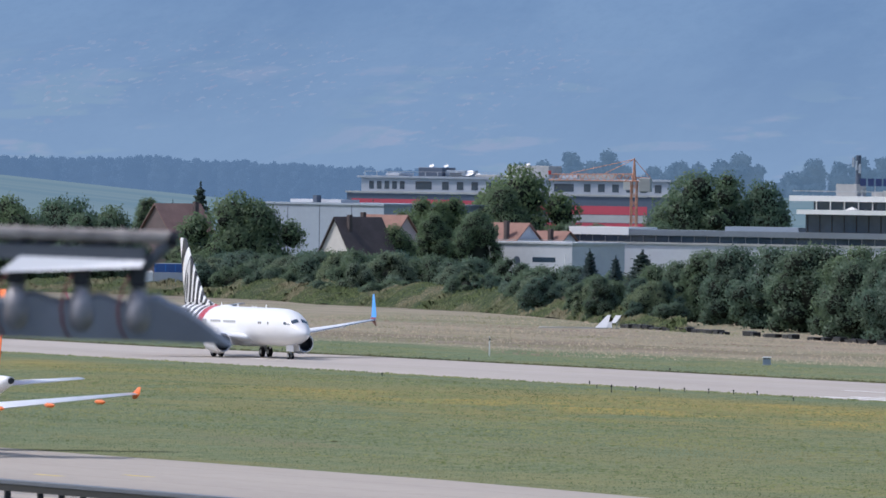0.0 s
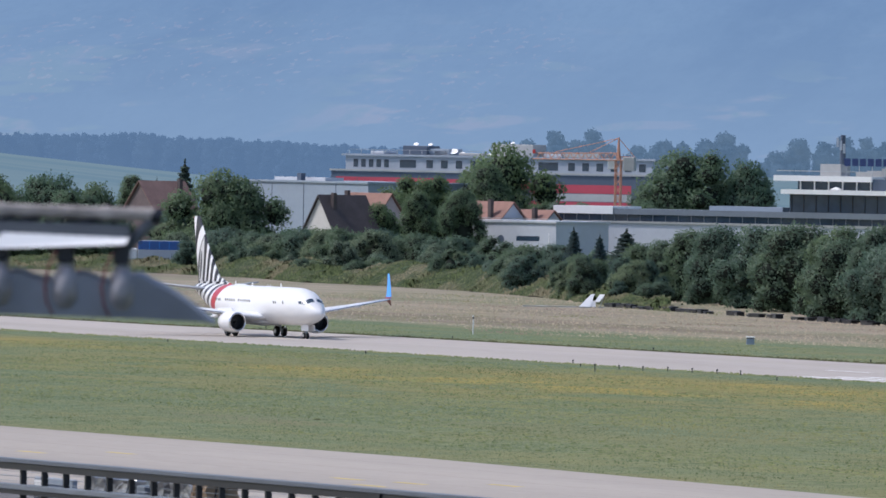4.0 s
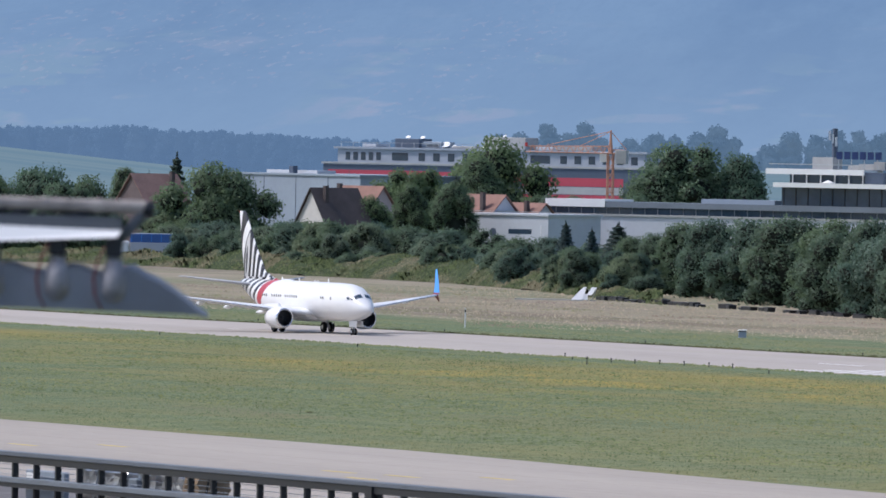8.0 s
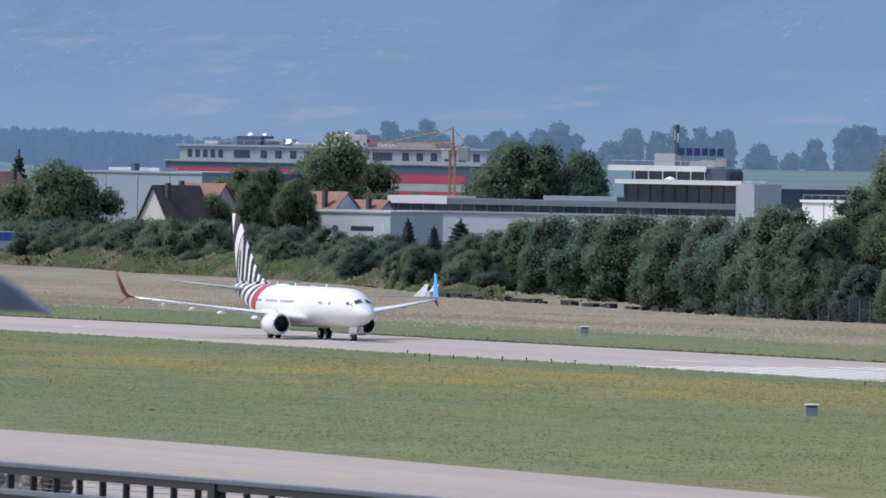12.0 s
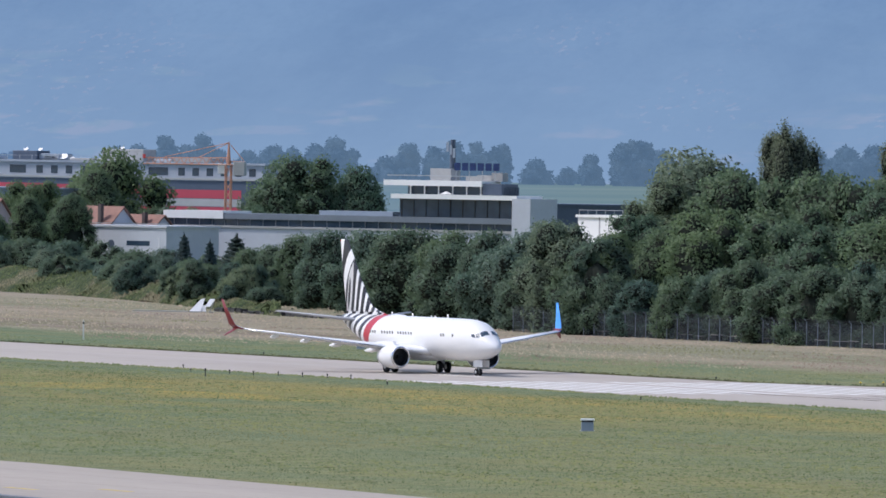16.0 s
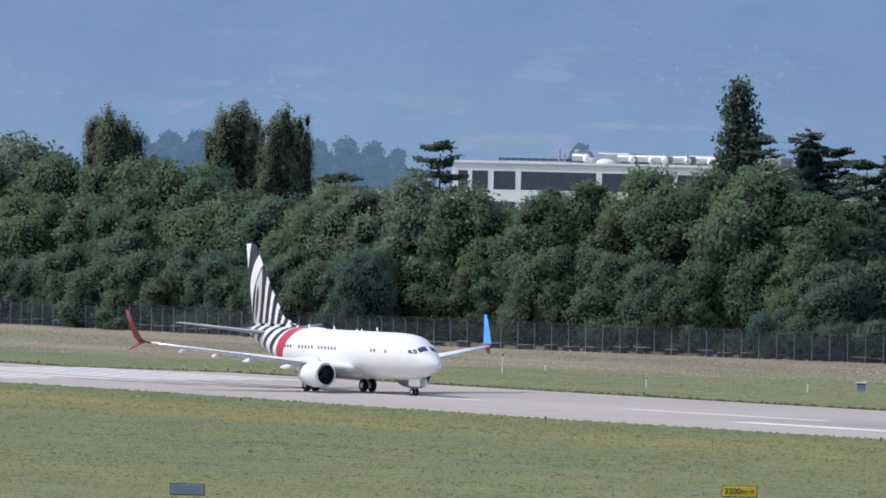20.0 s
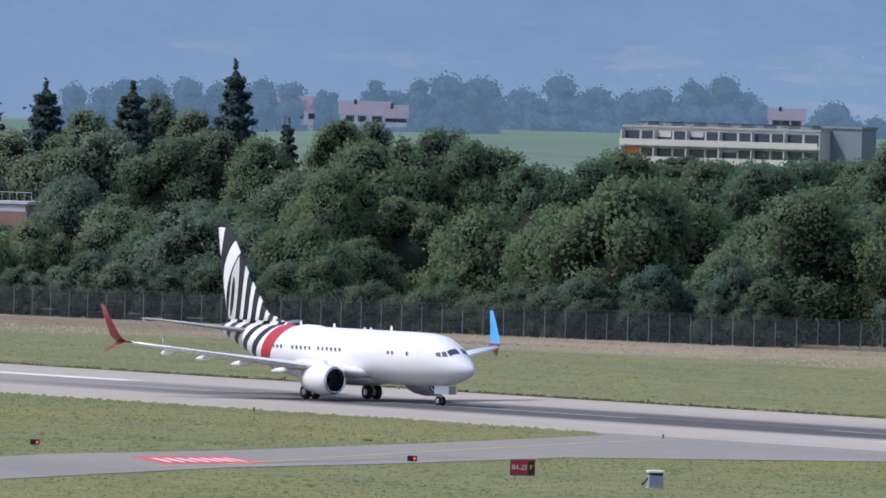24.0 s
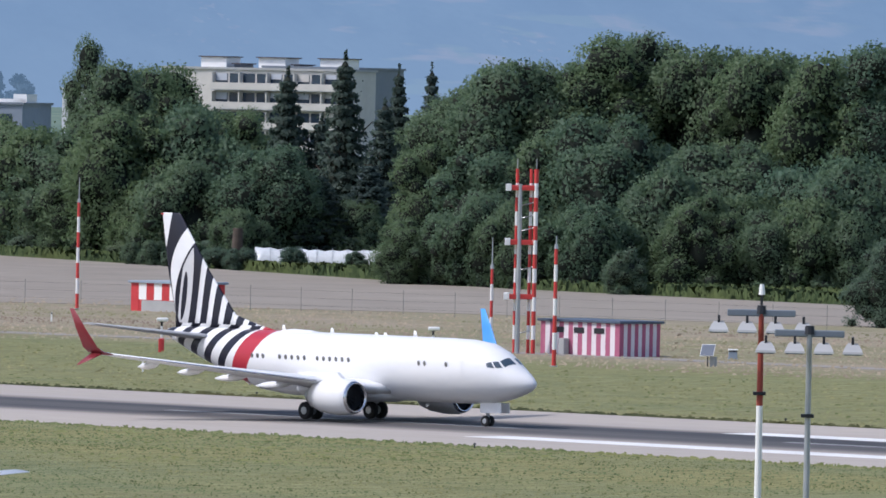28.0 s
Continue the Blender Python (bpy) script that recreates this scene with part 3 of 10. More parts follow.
def leafy_mesh(tri, normals, lobes, shrink, rng, leaf):
    """A crown mesh of leaf triangles and cores, lit with the mass of its boughs."""
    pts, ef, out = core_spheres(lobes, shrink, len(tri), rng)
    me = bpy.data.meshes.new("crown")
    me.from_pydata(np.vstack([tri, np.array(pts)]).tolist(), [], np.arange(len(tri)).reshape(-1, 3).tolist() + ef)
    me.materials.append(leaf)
    me.materials.append(CROWN_SHADE)
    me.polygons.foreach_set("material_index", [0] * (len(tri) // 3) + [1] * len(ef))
    light = np.vstack([np.repeat(normals, 3, 0), np.array(out)])
    light /= np.linalg.norm(light, axis=1, keepdims=True) + 1e-9
    me.polygons.foreach_set("use_smooth", [True] * len(me.polygons))
    me.normals_split_custom_set_from_vertices(light.tolist())
    return me


BOUGHS = {  # boughs, their radius, their height to width, height of the widest part, blunt power
    "broadleaf": (22, (0.14, 0.27), 0.9, 0.45, 2.2), "pale": (24, (0.12, 0.24), 0.95, 0.45, 2.1), "bush": (20, (0.13, 0.24), 0.85, 0.3, 2.2),
    "poplar": (12, (0.13, 0.24), 2.3, 0.45, 3.0), "sequoia": (20, (0.11, 0.17), 1.3, 0.1, 1.7)}


def full_crown(kind, rng_seed, tall, leaves, size):
    """A crown one metre wide: round boughs piled on a swelling outline, sprays of leaves on their outer sides."""
    rng = np.random.default_rng(rng_seed)
    base, radii, squash, widest, power = BOUGHS[kind]
    count = int(base * (0.35 + 0.65 * tall))
    h = (np.arange(count) + rng.uniform(0.1, 0.9, count)) / count
    off = np.where(h > widest, (h - widest) / (1.02 - widest), (widest - h) / (widest + (0.35 if kind == "bush" else 0.22)))
    reach = (1 - off.clip(0, 1) ** power) ** (1 / power)
    if kind == "sequoia":
        reach = (1.02 - h).clip(0, 1) ** 0.62
    a = np.arange(count) * 2.4 + rng.normal(size=count) * 0.5
    R = (radii[0] * 0.7 + (radii[1] * 1.1 - radii[0] * 0.7) * rng.random(count) ** 1.4) * (0.65 + 0.35 * reach)
    r = np.maximum(0, 0.5 * reach - R * 0.8) * rng.uniform(0.6, 1.25, count)
    bough = np.stack([r * np.cos(a), r * np.sin(a), h * tall * 0.92, R, R, R * squash], 1)
    fill = [(0, 0, tall * 0.42, 0.3 if kind != "sequoia" else 0.2, 0.3 if kind != "sequoia" else 0.2, tall * (0.36 if kind != "bush" else 0.4))]
    L = np.vstack([bough, fill])
    top = (L[:, 2] + L[:, 5]).max()
    L[:, 2] *= tall / top
    L[:, 5] *= min(1.0, tall / top)
    sprays = leaves // 5
    pick = rng.choice(len(L) - 1, sprays * 4, p=(R ** 2) / (R ** 2).sum())
    d = rng.normal(size=(sprays * 4, 3))
    d[:, 2] += 0.35
    d /= np.linalg.norm(d, axis=1, keepdims=True)
    knob = rng.normal(size=(60, 3))
    knob /= np.linalg.norm(knob, axis=1, keepdims=True)
    rise = rng.uniform(0.3, 1.0, 60)
    lump = np.max(rise - (1 - d @ knob.T) * 9.0, axis=1).clip(0, 1)
    c = L[pick, :3] + d * L[pick, 3:] * (0.78 + 0.4 * lump + 0.08 * rng.random(len(pick)))[:, None]
    far = np.full(len(c), 9.0)
    for k, row in enumerate(L):
        q = np.linalg.norm((c - row[:3]) / row[3:], axis=1)
        far = np.minimum(far, np.where(pick == k, 9.0, q))
    keep = np.nonzero((far > 0.9) & (c[:, 2] > 0.01))[0][:sprays]
    c, d, pick = c[keep], d[keep], pick[keep]
    c, d = np.repeat(c, 5, 0), np.repeat(d, 5, 0)
    c = c + rng.normal(size=c.shape) * size * 2.1
    nrm = d + rng.normal(size=c.shape) * 0.8
    nrm /= np.linalg.norm(nrm, axis=1, keepdims=True)
    mass = c * np.array([1, 1, 0.6 / tall]) + np.array([0, 0, -0.2])
    mass /= np.linalg.norm(mass, axis=1, keepdims=True) + 1e-9
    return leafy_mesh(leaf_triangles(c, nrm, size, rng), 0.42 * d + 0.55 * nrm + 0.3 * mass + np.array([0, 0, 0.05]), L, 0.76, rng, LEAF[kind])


def spruce_crown(rng_seed, tall, leaves, size):
    """A conifer one metre wide: tiers of drooping boughs round a core in shade colour, ragged at their tips."""
    rng = np.random.default_rng(rng_seed)
    tiers = int(9 + 4.5 * tall)
    each = 11
    per = max(4, leaves // (tiers * each))
    cs, ns = [], []
    for i in range(tiers):
        h = 0.03 + 0.95 * i / tiers
        for k in range(each):
            reach = 0.5 * ((1 - h) ** 0.85 * rng.uniform(0.72, 1.06) + 0.03)
            a = 2 * math.pi * (k + rng.uniform(-0.3, 0.3)) / each + i * 0.7
            out = np.array([math.cos(a), math.sin(a), 0.0])
            side = np.array([-out[1], out[0], 0.0])
            s = rng.random(per) ** 0.7
            wide = (0.03 + 0.2 * reach) * (1.1 - s)
            c = out * (s * reach)[:, None] + side * (rng.normal(size=per) * wide)[:, None]
            c[:, 2] = h * tall + reach * (0.3 * s ** 2 - 0.55 * s) - np.abs(rng.normal(size=per)) * 0.035 + rng.uniform(-0.01, 0.01)
            cs.append(c)
            ns.append(np.tile(out * 0.75 + np.array([0, 0, 0.5]), (per, 1)))
    tip = np.zeros((30, 3))
    tip[:, 2] = tall * rng.uniform(0.95, 1.0, 30)
    cs.append(tip + rng.normal(size=(30, 3)) * 0.006)
    ns.append(np.tile((0.5, 0, 0.6), (30, 1)))
    c, d = np.vstack(cs), np.vstack(ns)
    nrm = d + rng.normal(size=c.shape) * 0.7
    nrm /= np.linalg.norm(nrm, axis=1, keepdims=True)
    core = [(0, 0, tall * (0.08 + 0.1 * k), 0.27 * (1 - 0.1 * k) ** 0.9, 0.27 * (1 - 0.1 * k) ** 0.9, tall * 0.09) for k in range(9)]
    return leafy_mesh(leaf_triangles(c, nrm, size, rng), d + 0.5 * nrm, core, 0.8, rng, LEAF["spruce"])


def cedar_crown(rng_seed, tall, leaves, size):
    """A cedar one metre wide: flat plates of needles on spreading limbs, with gaps between the layers."""
    rng = np.random.default_rng(rng_seed)
    tiers = int(5 + 3.4 * tall)
    each = 7
    per = max(6, leaves // (tiers * each))
    cs, plates = [], []
    for i in range(tiers):
        h = 0.16 + 0.82 * (i + 0.4) / tiers
        for k in range(each):
            reach = 0.5 * (1.03 - h) ** 0.36 * rng.uniform(0.4, 1.15)
            a = 2 * math.pi * (k + rng.uniform(-0.35, 0.35)) / each + i * 0.9
            s, w = np.sqrt(rng.random(per)), rng.normal(size=per) * 0.24 * reach
            lift, jog = 0.3 * reach * rng.uniform(-0.2, 1.2), rng.uniform(-0.25, 0.25) * tall / tiers
            x, y = s * reach * math.cos(a) - w * math.sin(a), s * reach * math.sin(a) + w * math.cos(a)
            cs.append(np.stack([x, y, h * tall + lift * s + jog + rng.normal(size=per) * 0.01], 1))
            plates.append((0.55 * reach * math.cos(a), 0.55 * reach * math.sin(a), h * tall + lift * 0.5 + jog - 0.01, 0.26 * reach, 0.26 * reach, 0.012))
    c = np.vstack(cs)
    nrm = np.array([0, 0, 0.9]) + rng.normal(size=c.shape) * 0.5
    nrm /= np.linalg.norm(nrm, axis=1, keepdims=True)
    out = c * np.array([1, 1, 0])
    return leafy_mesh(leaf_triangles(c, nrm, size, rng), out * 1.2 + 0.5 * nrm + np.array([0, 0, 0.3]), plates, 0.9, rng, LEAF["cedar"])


def trunk_mesh(kind, rng):
    bm = bmesh.new()
    top = 0.9 if kind in ("spruce", "cedar", "poplar") else 0.55
    levels = [-0.02] + [0.18 + 0.07 * k for k in range(6)] + [top]
    def thick(z):
        return 0.028 - 0.022 * z / top
    for z0, z1 in zip(levels, levels[1:]):
        rod((0, 0, z0), (0, 0, z1), thick(z0), thick(z1), 8, bm)
    stem = [v.co.copy() for v in bm.verts]
    for k in range(6):
        a = k * 1.05 + rng.random()
        z = levels[k + 1]
        before = len(bm.verts)
        rod((0, 0, z), (0.25 * math.cos(a), 0.25 * math.sin(a), z + 0.14), 0.011, 0.003, 5, bm)
        bm.verts.ensure_lookup_table()
        # the limb grows out of the stem
        foot = min(bm.verts[before:], key=lambda v: (v.co - Vector((0.01 * math.cos(a), 0.01 * math.sin(a), z))).length)
        foot.co = min(stem, key=lambda p: (p - foot.co).length)
    bmesh.ops.remove_doubles(bm, verts=bm.verts[:], dist=1e-5)
    return bm


CROWNS = {}
TREE_WORDS = {
    "broadleaf": ("tree", "broad-leaved tree with a full dark green crown"),
    "bush": ("shrub", "dense dark green shrub with a rounded crown"),
    "pale": ("tree", "broad-leaved tree with pale silvery green leaves"),
    "poplar": ("poplar", "tall slim poplar with a grey-green crown"),
    "sequoia": ("sequoia", "tall dark sequoia with a blunt top"),
    "spruce": ("spruce", "dark green spruce with drooping branches"),
    "cedar": ("cedar", "spreading cedar with flat layered blue-green branches"),
}
TREE_SIZE = {"broadleaf": (13000, 0.0125), "bush": (9500, 0.0145), "pale": (13000, 0.0125), "poplar": (6000, 0.019), "spruce": (9000, 0.016), "sequoia": (5000, 0.024), "cedar": (8000, 0.0145)}
SHAPES = {"broadleaf": (0.8, 1.15, 1.6, 2.2), "bush": (0.7, 1.0, 1.4, 1.9), "pale": (0.8, 1.15, 1.6, 2.2), "poplar": (4.0, 6.0, 8.5), "spruce": (1.8, 2.6, 3.8, 6.0), "sequoia": (2.2, 3.5, 5.0), "cedar": (1.0, 1.6, 2.6, 3.8)}


def tree_meshes(kind, tall):
    """Two trunk and crown meshes of the stock shape nearest to the given slimness, with that slimness."""
    stock = min(SHAPES[kind], key=lambda s: abs(math.log(s / tall)))
    if (kind, stock) not in CROWNS:
        made = []
        for v in range(4 if kind in ("broadleaf", "bush") else 3):
            rng = random.Random(f"{kind}{stock}{v}")
            leaves, size = TREE_SIZE[kind]
            count = int(leaves * (0.55 + 0.45 * stock))
            seed = [len(kind), int(stock * 10), v]
            if kind == "cedar":
                me = cedar_crown(seed, stock, count, size)
            elif kind == "spruce":
                me = spruce_crown(seed, stock, count, size)
            else:
                me = full_crown(kind, seed, stock, count, size)
            bm = trunk_mesh(kind, rng)
            bmesh.ops.scale(bm, vec=(1, 1, stock), verts=bm.verts)
            tr = bpy.data.meshes.new("trunk")
            bm.to_mesh(tr)
            bm.free()
            tr.materials.append(BARK)
            made.append((tr, me))
        CROWNS[(kind, stock)] = made
    return CROWNS[(kind, stock)], stock


TREE_RNG = random.Random(5)


def tree(kind, x, y, height, width):
    """A tree on the ground at (x, y), as high and wide as given."""
    wide = {"poplar": 1.65, "sequoia": 2.2, "spruce": 2.0, "cedar": 2.0}.get(kind, 1.15 if height < 1.25 * width else 1.5) * width
    meshes, stock = tree_meshes(kind, height / wide)
    tr, cr = TREE_RNG.choice(meshes)
    category, label = TREE_WORDS[kind]
    m = pose(x, y, 0, 0, 0, TREE_RNG.uniform(0, 360)) @ Matrix.Diagonal((wide, wide, height / stock, 1))
    top = thing(category, label, category, m, "trees round the airfield")
    for name, me in (("trunk", tr), ("crown", cr)):
        new(name, me).parent = top
    return top


tree("broadleaf", -1636.8, 699.49, 14.43, 8.87)
tree("broadleaf", -1679.36, 727.07, 13.89, 10.56)
tree("broadleaf", -1675.71, 735.45, 12.39, 8.64)
tree("broadleaf", -1640.59, 715.94, 11.77, 7.52)
tree("broadleaf", -1764.68, 781.53, 14.24, 4.05)
tree("spruce", -1762.96, 785.42, 14.1, 2.03)
tree("spruce", -1760.95, 789.91, 17.21, 5.06)
tree("broadleaf", -1576.59, 712.22, 15.13, 11.8)
tree("broadleaf", -1574.33, 717.2, 14.12, 9.99)
tree("broadleaf", -1562.42, 719.21, 6.50, 9.93)
tree("bush", -1615.3, 723.67, 9.90, 6.5)
tree("broadleaf", -1562.65, 742.32, 13.26, 4.24)
tree("broadleaf", -1635.94, 774.46, 14.96, 9.02)
tree("broadleaf", -1633.9, 778.76, 15.21, 7.6)
tree("broadleaf", -1595.66, 766.02, 13.28, 5.57)
tree("broadleaf", -1691.13, 821.26, 19.83, 13.81)
tree("broadleaf", -1684.05, 812.95, 17.32, 7.85)
tree("broadleaf", -1679.97, 821.34, 10.89, 5.89)
tree("pale", -1642.87, 806.15, 11.14, 4.32)
tree("pale", -1658.77, 819.14, 11.10, 4.37)
tree("spruce", -1729.96, 809.54, 14.50, 2.41)
tree("spruce", -1685.73, 809.45, 14.32, 2.94)
tree("broadleaf", -1652.07, 832.56, 16.37, 9.22)
tree("broadleaf", -1649.47, 837.71, 20.04, 12.62)
tree("broadleaf", -1646.37, 843.78, 18.49, 9.22)
tree("broadleaf", -1635.7, 820.59, 11.38, 5.76)
tree("broadleaf", -1610.59, 757.89, 10.69, 5.61)
tree("bush", -1634.78, 740.69, 7.88, 15.07)
tree("bush", -1657.47, 745.24, 6.2, 8.58)
tree("pale", -1603.88, 734.34, 6.07, 6.48)
tree("bush", -1566.92, 726.38, 6.51, 10.42)
tree("bush", -1542.33, 720.91, 6.16, 8.04)
tree("bush", -1521.89, 716.22, 6.85, 9.71)
tree("bush", -1497.4, 710.47, 6.7, 8.7)
tree("bush", -1470.94, 704.06, 6.59, 9.84)
tree("bush", -1585.37, 730.44, 4.27, 6.41)
tree("bush", -1438.43, 695.95, 7.14, 7.13)
tree("bush", -1418.16, 690.77, 5.97, 9.93)
tree("pale", -1391.88, 683.84, 6.71, 5.7)
tree("spruce", -1382.21, 681.21, 9.25, 3.23)
tree("spruce", -1363.66, 676.18, 8.49, 2.88)
tree("spruce", -1344.75, 670.93, 9.49, 5.52)
tree("bush", -1367.67, 677.32, 5.8, 7.21)
tree("bush", -1347.54, 671.76, 6.07, 6.32)
tree("bush", -1333.48, 667.79, 7.42, 5.48)
tree("bush", -1320.95, 664.69, 7.99, 6.6)
tree("bush", -1308.39, 662.22, 9.54, 7.7)
tree("bush", -1281.29, 653.57, 10.29, 8.3)
tree("bush", -1257.52, 647.28, 10.56, 7.79)
tree("bush", -1230.05, 638.86, 11.14, 8.73)
tree("bush", -1190.37, 624.22, 11.25, 7.41)
tree("bush", -1164.94, 615.72, 11.51, 6.57)
tree("pale", -1150.71, 613.85, 11.29, 8.21)
tree("pale", -1127.20, 605.84, 13.28, 7.39)
tree("bush", -1117.84, 605.39, 11.27, 6.00)
tree("bush", -1326.44, 669.25, 5.61, 6.24)
tree("bush", -1293.04, 657.51, 6.05, 6.85)
tree("bush", -1271.59, 652.5, 5.99, 6.75)
tree("bush", -1237.3, 640.66, 6.09, 6.58)
tree("bush", -1212.38, 633.42, 6.09, 6.46)
tree("bush", -1176.02, 619.93, 6.59, 6.28)
tree("bush", -1156.95, 615.32, 6.88, 6.19)
tree("pale", -1154.51, 619.03, 12.54, 8.25)
tree("broadleaf", -1133.34, 616.15, 11.87, 5.42)
tree("broadleaf", -1141.17, 622.68, 14.1, 6.82)
tree("broadleaf", -1130.42, 621.49, 12.54, 7.45)
tree("pale", -1172.12, 649.41, 21.45, 13.36)
tree("pale", -1165.53, 640.65, 18.35, 7.68)
tree("broadleaf", -1152.42, 643.69, 19.6, 10.39)
tree("poplar", -1158.2, 653.81, 25.58, 3.63)
tree("poplar", -1161.61, 657.94, 24.31, 3.36)
tree("poplar", -1163.51, 654.58, 24.57, 2.8)
tree("broadleaf", -1139.98, 645.41, 19.36, 11)
tree("broadleaf", -1127.9, 646.41, 19.1, 10.23)
tree("poplar", -1150.62, 667.06, 26.46, 4.33)
tree("poplar", -1152.48, 669.84, 26.22, 3.64)
tree("poplar", -1153.95, 667.31, 25.6, 3.36)
tree("poplar", -1139.25, 666.71, 26.18, 3.46)
tree("poplar", -1141.42, 666.97, 24.99, 2.5)
tree("poplar", -1142.26, 671.47, 25.35, 2.64)
tree("broadleaf", -1081.53, 626.72, 15.83, 10.5)
tree("broadleaf", -1069.77, 627.06, 15.35, 10.41)
tree("broadleaf", -1066.64, 632.35, 16.78, 9.76)
tree("broadleaf", -1055.89, 630.87, 16.26, 9.04)
tree("broadleaf", -1100.52, 633.84, 17.34, 7.33)
tree("bush", -1121.35, 605.89, 9.24, 7.36)
tree("bush", -1137.49, 608.46, 8.98, 6.77)
tree("bush", -1157.71, 613.02, 9.37, 6.88)
tree("bush", -1177.67, 618.05, 9.79, 6.98)
tree("cedar", -1144.08, 678.21, 18.56, 6.28)
tree("broadleaf", -1118.76, 621.92, 14.89, 8.73)
tree("broadleaf", -1106.75, 622.9, 13.74, 8.66)
tree("broadleaf", -1094.77, 623.76, 13.28, 8.6)
tree("bush", -1121.72, 605.29, 7.32, 7.42)
tree("bush", -1115.57, 605.22, 6.72, 7.04)
tree("bush", -1107.04, 605.21, 6.58, 6.72)
tree("bush", -1096.43, 605.57, 7.24, 7.71)
tree("bush", -1090.78, 606.93, 8.17, 7.71)
tree("bush", -1084.73, 606.9, 9.19, 6.04)
tree("bush", -1073.52, 605.86, 7.95, 6.18)
tree("bush", -1066.10, 606.15, 8.90, 6.79)
tree("bush", -1059.85, 608.1, 8.09, 7.54)
tree("bush", -1052.21, 608.43, 8.28, 5.79)
tree("bush", -1042.84, 607.52, 7.78, 6.65)
tree("bush", -1034.33, 605.75, 8.14, 6.61)
tree("bush", -1027.62, 606.06, 8.22, 7.49)
tree("bush", -1018.00, 606.10, 9.65, 5.62)
tree("cedar", -1204.37, 713.79, 18.5, 6.98)
tree("broadleaf", -1059.39, 624.97, 14.87, 7.75)
tree("pale", -1048.02, 624.54, 16.64, 7.68)
tree("pale", -1036.35, 624.57, 17.9, 9.53)
tree("broadleaf", -1024.19, 625.32, 17.20, 9.45)
tree("cedar", -1154.85, 699.15, 23.13, 6.02)
tree("broadleaf", -1012.04, 626, 16.58, 8.12)
tree("broadleaf", -1009.09, 630.74, 18.27, 5.41)
tree("broadleaf", -1001.56, 633.33, 19.54, 8.71)
tree("broadleaf", -993.67, 636.4, 19.7, 9.29)
tree("broadleaf", -977.57, 633.7, 20.11, 11.62)
tree("broadleaf", -970.69, 635.11, 17.36, 8.52)
tree("sequoia", -1219.21, 784.87, 31.04, 5.48)
tree("cedar", -1192.21, 771.38, 24.5, 5.22)
tree("cedar", -1172.23, 765.43, 25.17, 5.88)
tree("cedar", -1170, 768.84, 23.5, 5.14)
tree("cedar", -1151.27, 760.9, 21.89, 6.52)
tree("broadleaf", -1274.92, 790.3, 16.49, 4.72)
tree("broadleaf", -987.21, 627.94, 17.91, 7.37)
tree("bush", -1101.78, 609.28, 6.51, 5.73)
tree("broadleaf", -1099.13, 611.31, 7.2, 6.48)
tree("bush", -1084.98, 609.87, 8.31, 8.16)
tree("bush", -1077.85, 609.03, 8.07, 5.6)
tree("broadleaf", -1069.27, 609.51, 8.21, 5.89)
tree("bush", -1072.86, 617.13, 9.4, 8.01)
tree("bush", -1063.72, 615.77, 8.99, 6.82)
tree("broadleaf", -1060.7, 619.19, 8.72, 7.08)
tree("bush", -1045.84, 615.06, 9.45, 7.25)
tree("bush", -1043.3, 617.98, 7.45, 6.74)
tree("broadleaf", -1030.78, 614.68, 9.8, 6.82)
tree("bush", -1031.18, 620.72, 9.06, 5.52)
tree("bush", -1025.83, 621.94, 9, 6.24)
tree("broadleaf", -1018.87, 622.82, 11.63, 5.48)
tree("bush", -1011.29, 623.28, 10.92, 6.44)
tree("bush", -1002.74, 621.55, 10.64, 6.04)
tree("broadleaf", -1000.93, 625.57, 10.97, 6.2)
tree("bush", -989.5, 622.09, 10.15, 7.02)
tree("bush", -981.52, 622.05, 9.45, 5.77)
tree("broadleaf", -976.59, 623.89, 9.97, 5.42)
tree("bush", -976.6, 628.35, 9.54, 6.25)
tree("bush", -970.74, 628.86, 11.47, 6.74)
tree("broadleaf", -960.01, 626.97, 12.06, 5.41)
tree("bush", -949.81, 624.47, 10.13, 7.07)
tree("bush", -950.69, 629.78, 10.19, 6.62)
tree("spruce", -1172.11, 765.61, 25.08, 8.82)
tree("cedar", -1170.35, 768.29, 23.34, 5.14)
tree("spruce", -1148.42, 765.19, 27.56, 10.86)
tree("spruce", -1137.95, 762.87, 25.32, 10.79)
tree("spruce", -1135.04, 767.19, 24.17, 10.43)
tree("spruce", -1153.6, 766.44, 23.17, 6.54)
tree("spruce", -1140.44, 768.12, 22.32, 5.77)
tree("spruce", -1155.37, 790.65, 25.35, 9.55)
tree("pale", -1135.8, 783.8, 21.53, 6.88)
tree("spruce", -1148.98, 799.9, 25.38, 9.92)
tree("pale", -1163.23, 814.42, 23.84, 5.96)
tree("pale", -1127.94, 795.08, 21.71, 6.88)
tree("spruce", -1125, 799.24, 28.44, 8.69)
tree("spruce", -1137.17, 816.61, 21.26, 4.41)
tree("broadleaf", -1117.19, 810.11, 21.15, 6.52)
tree("broadleaf", -1103.44, 742.52, 17.58, 8.38)
tree("pale", -1099.93, 747.7, 18.46, 8.38)
tree("pale", -1088.5, 746.7, 16.69, 9.7)
tree("pale", -1085, 751.78, 18.95, 10.39)
tree("broadleaf", -1072.45, 752.3, 18.35, 8.94)
tree("pale", -1069.29, 756.78, 19.2, 7.56)
tree("broadleaf", -1057.96, 755.46, 18.69, 7.51)
tree("pale", -1046.41, 754.41, 14.81, 8.12)
tree("spruce", -1042.47, 689.75, 14.03, 7.87)
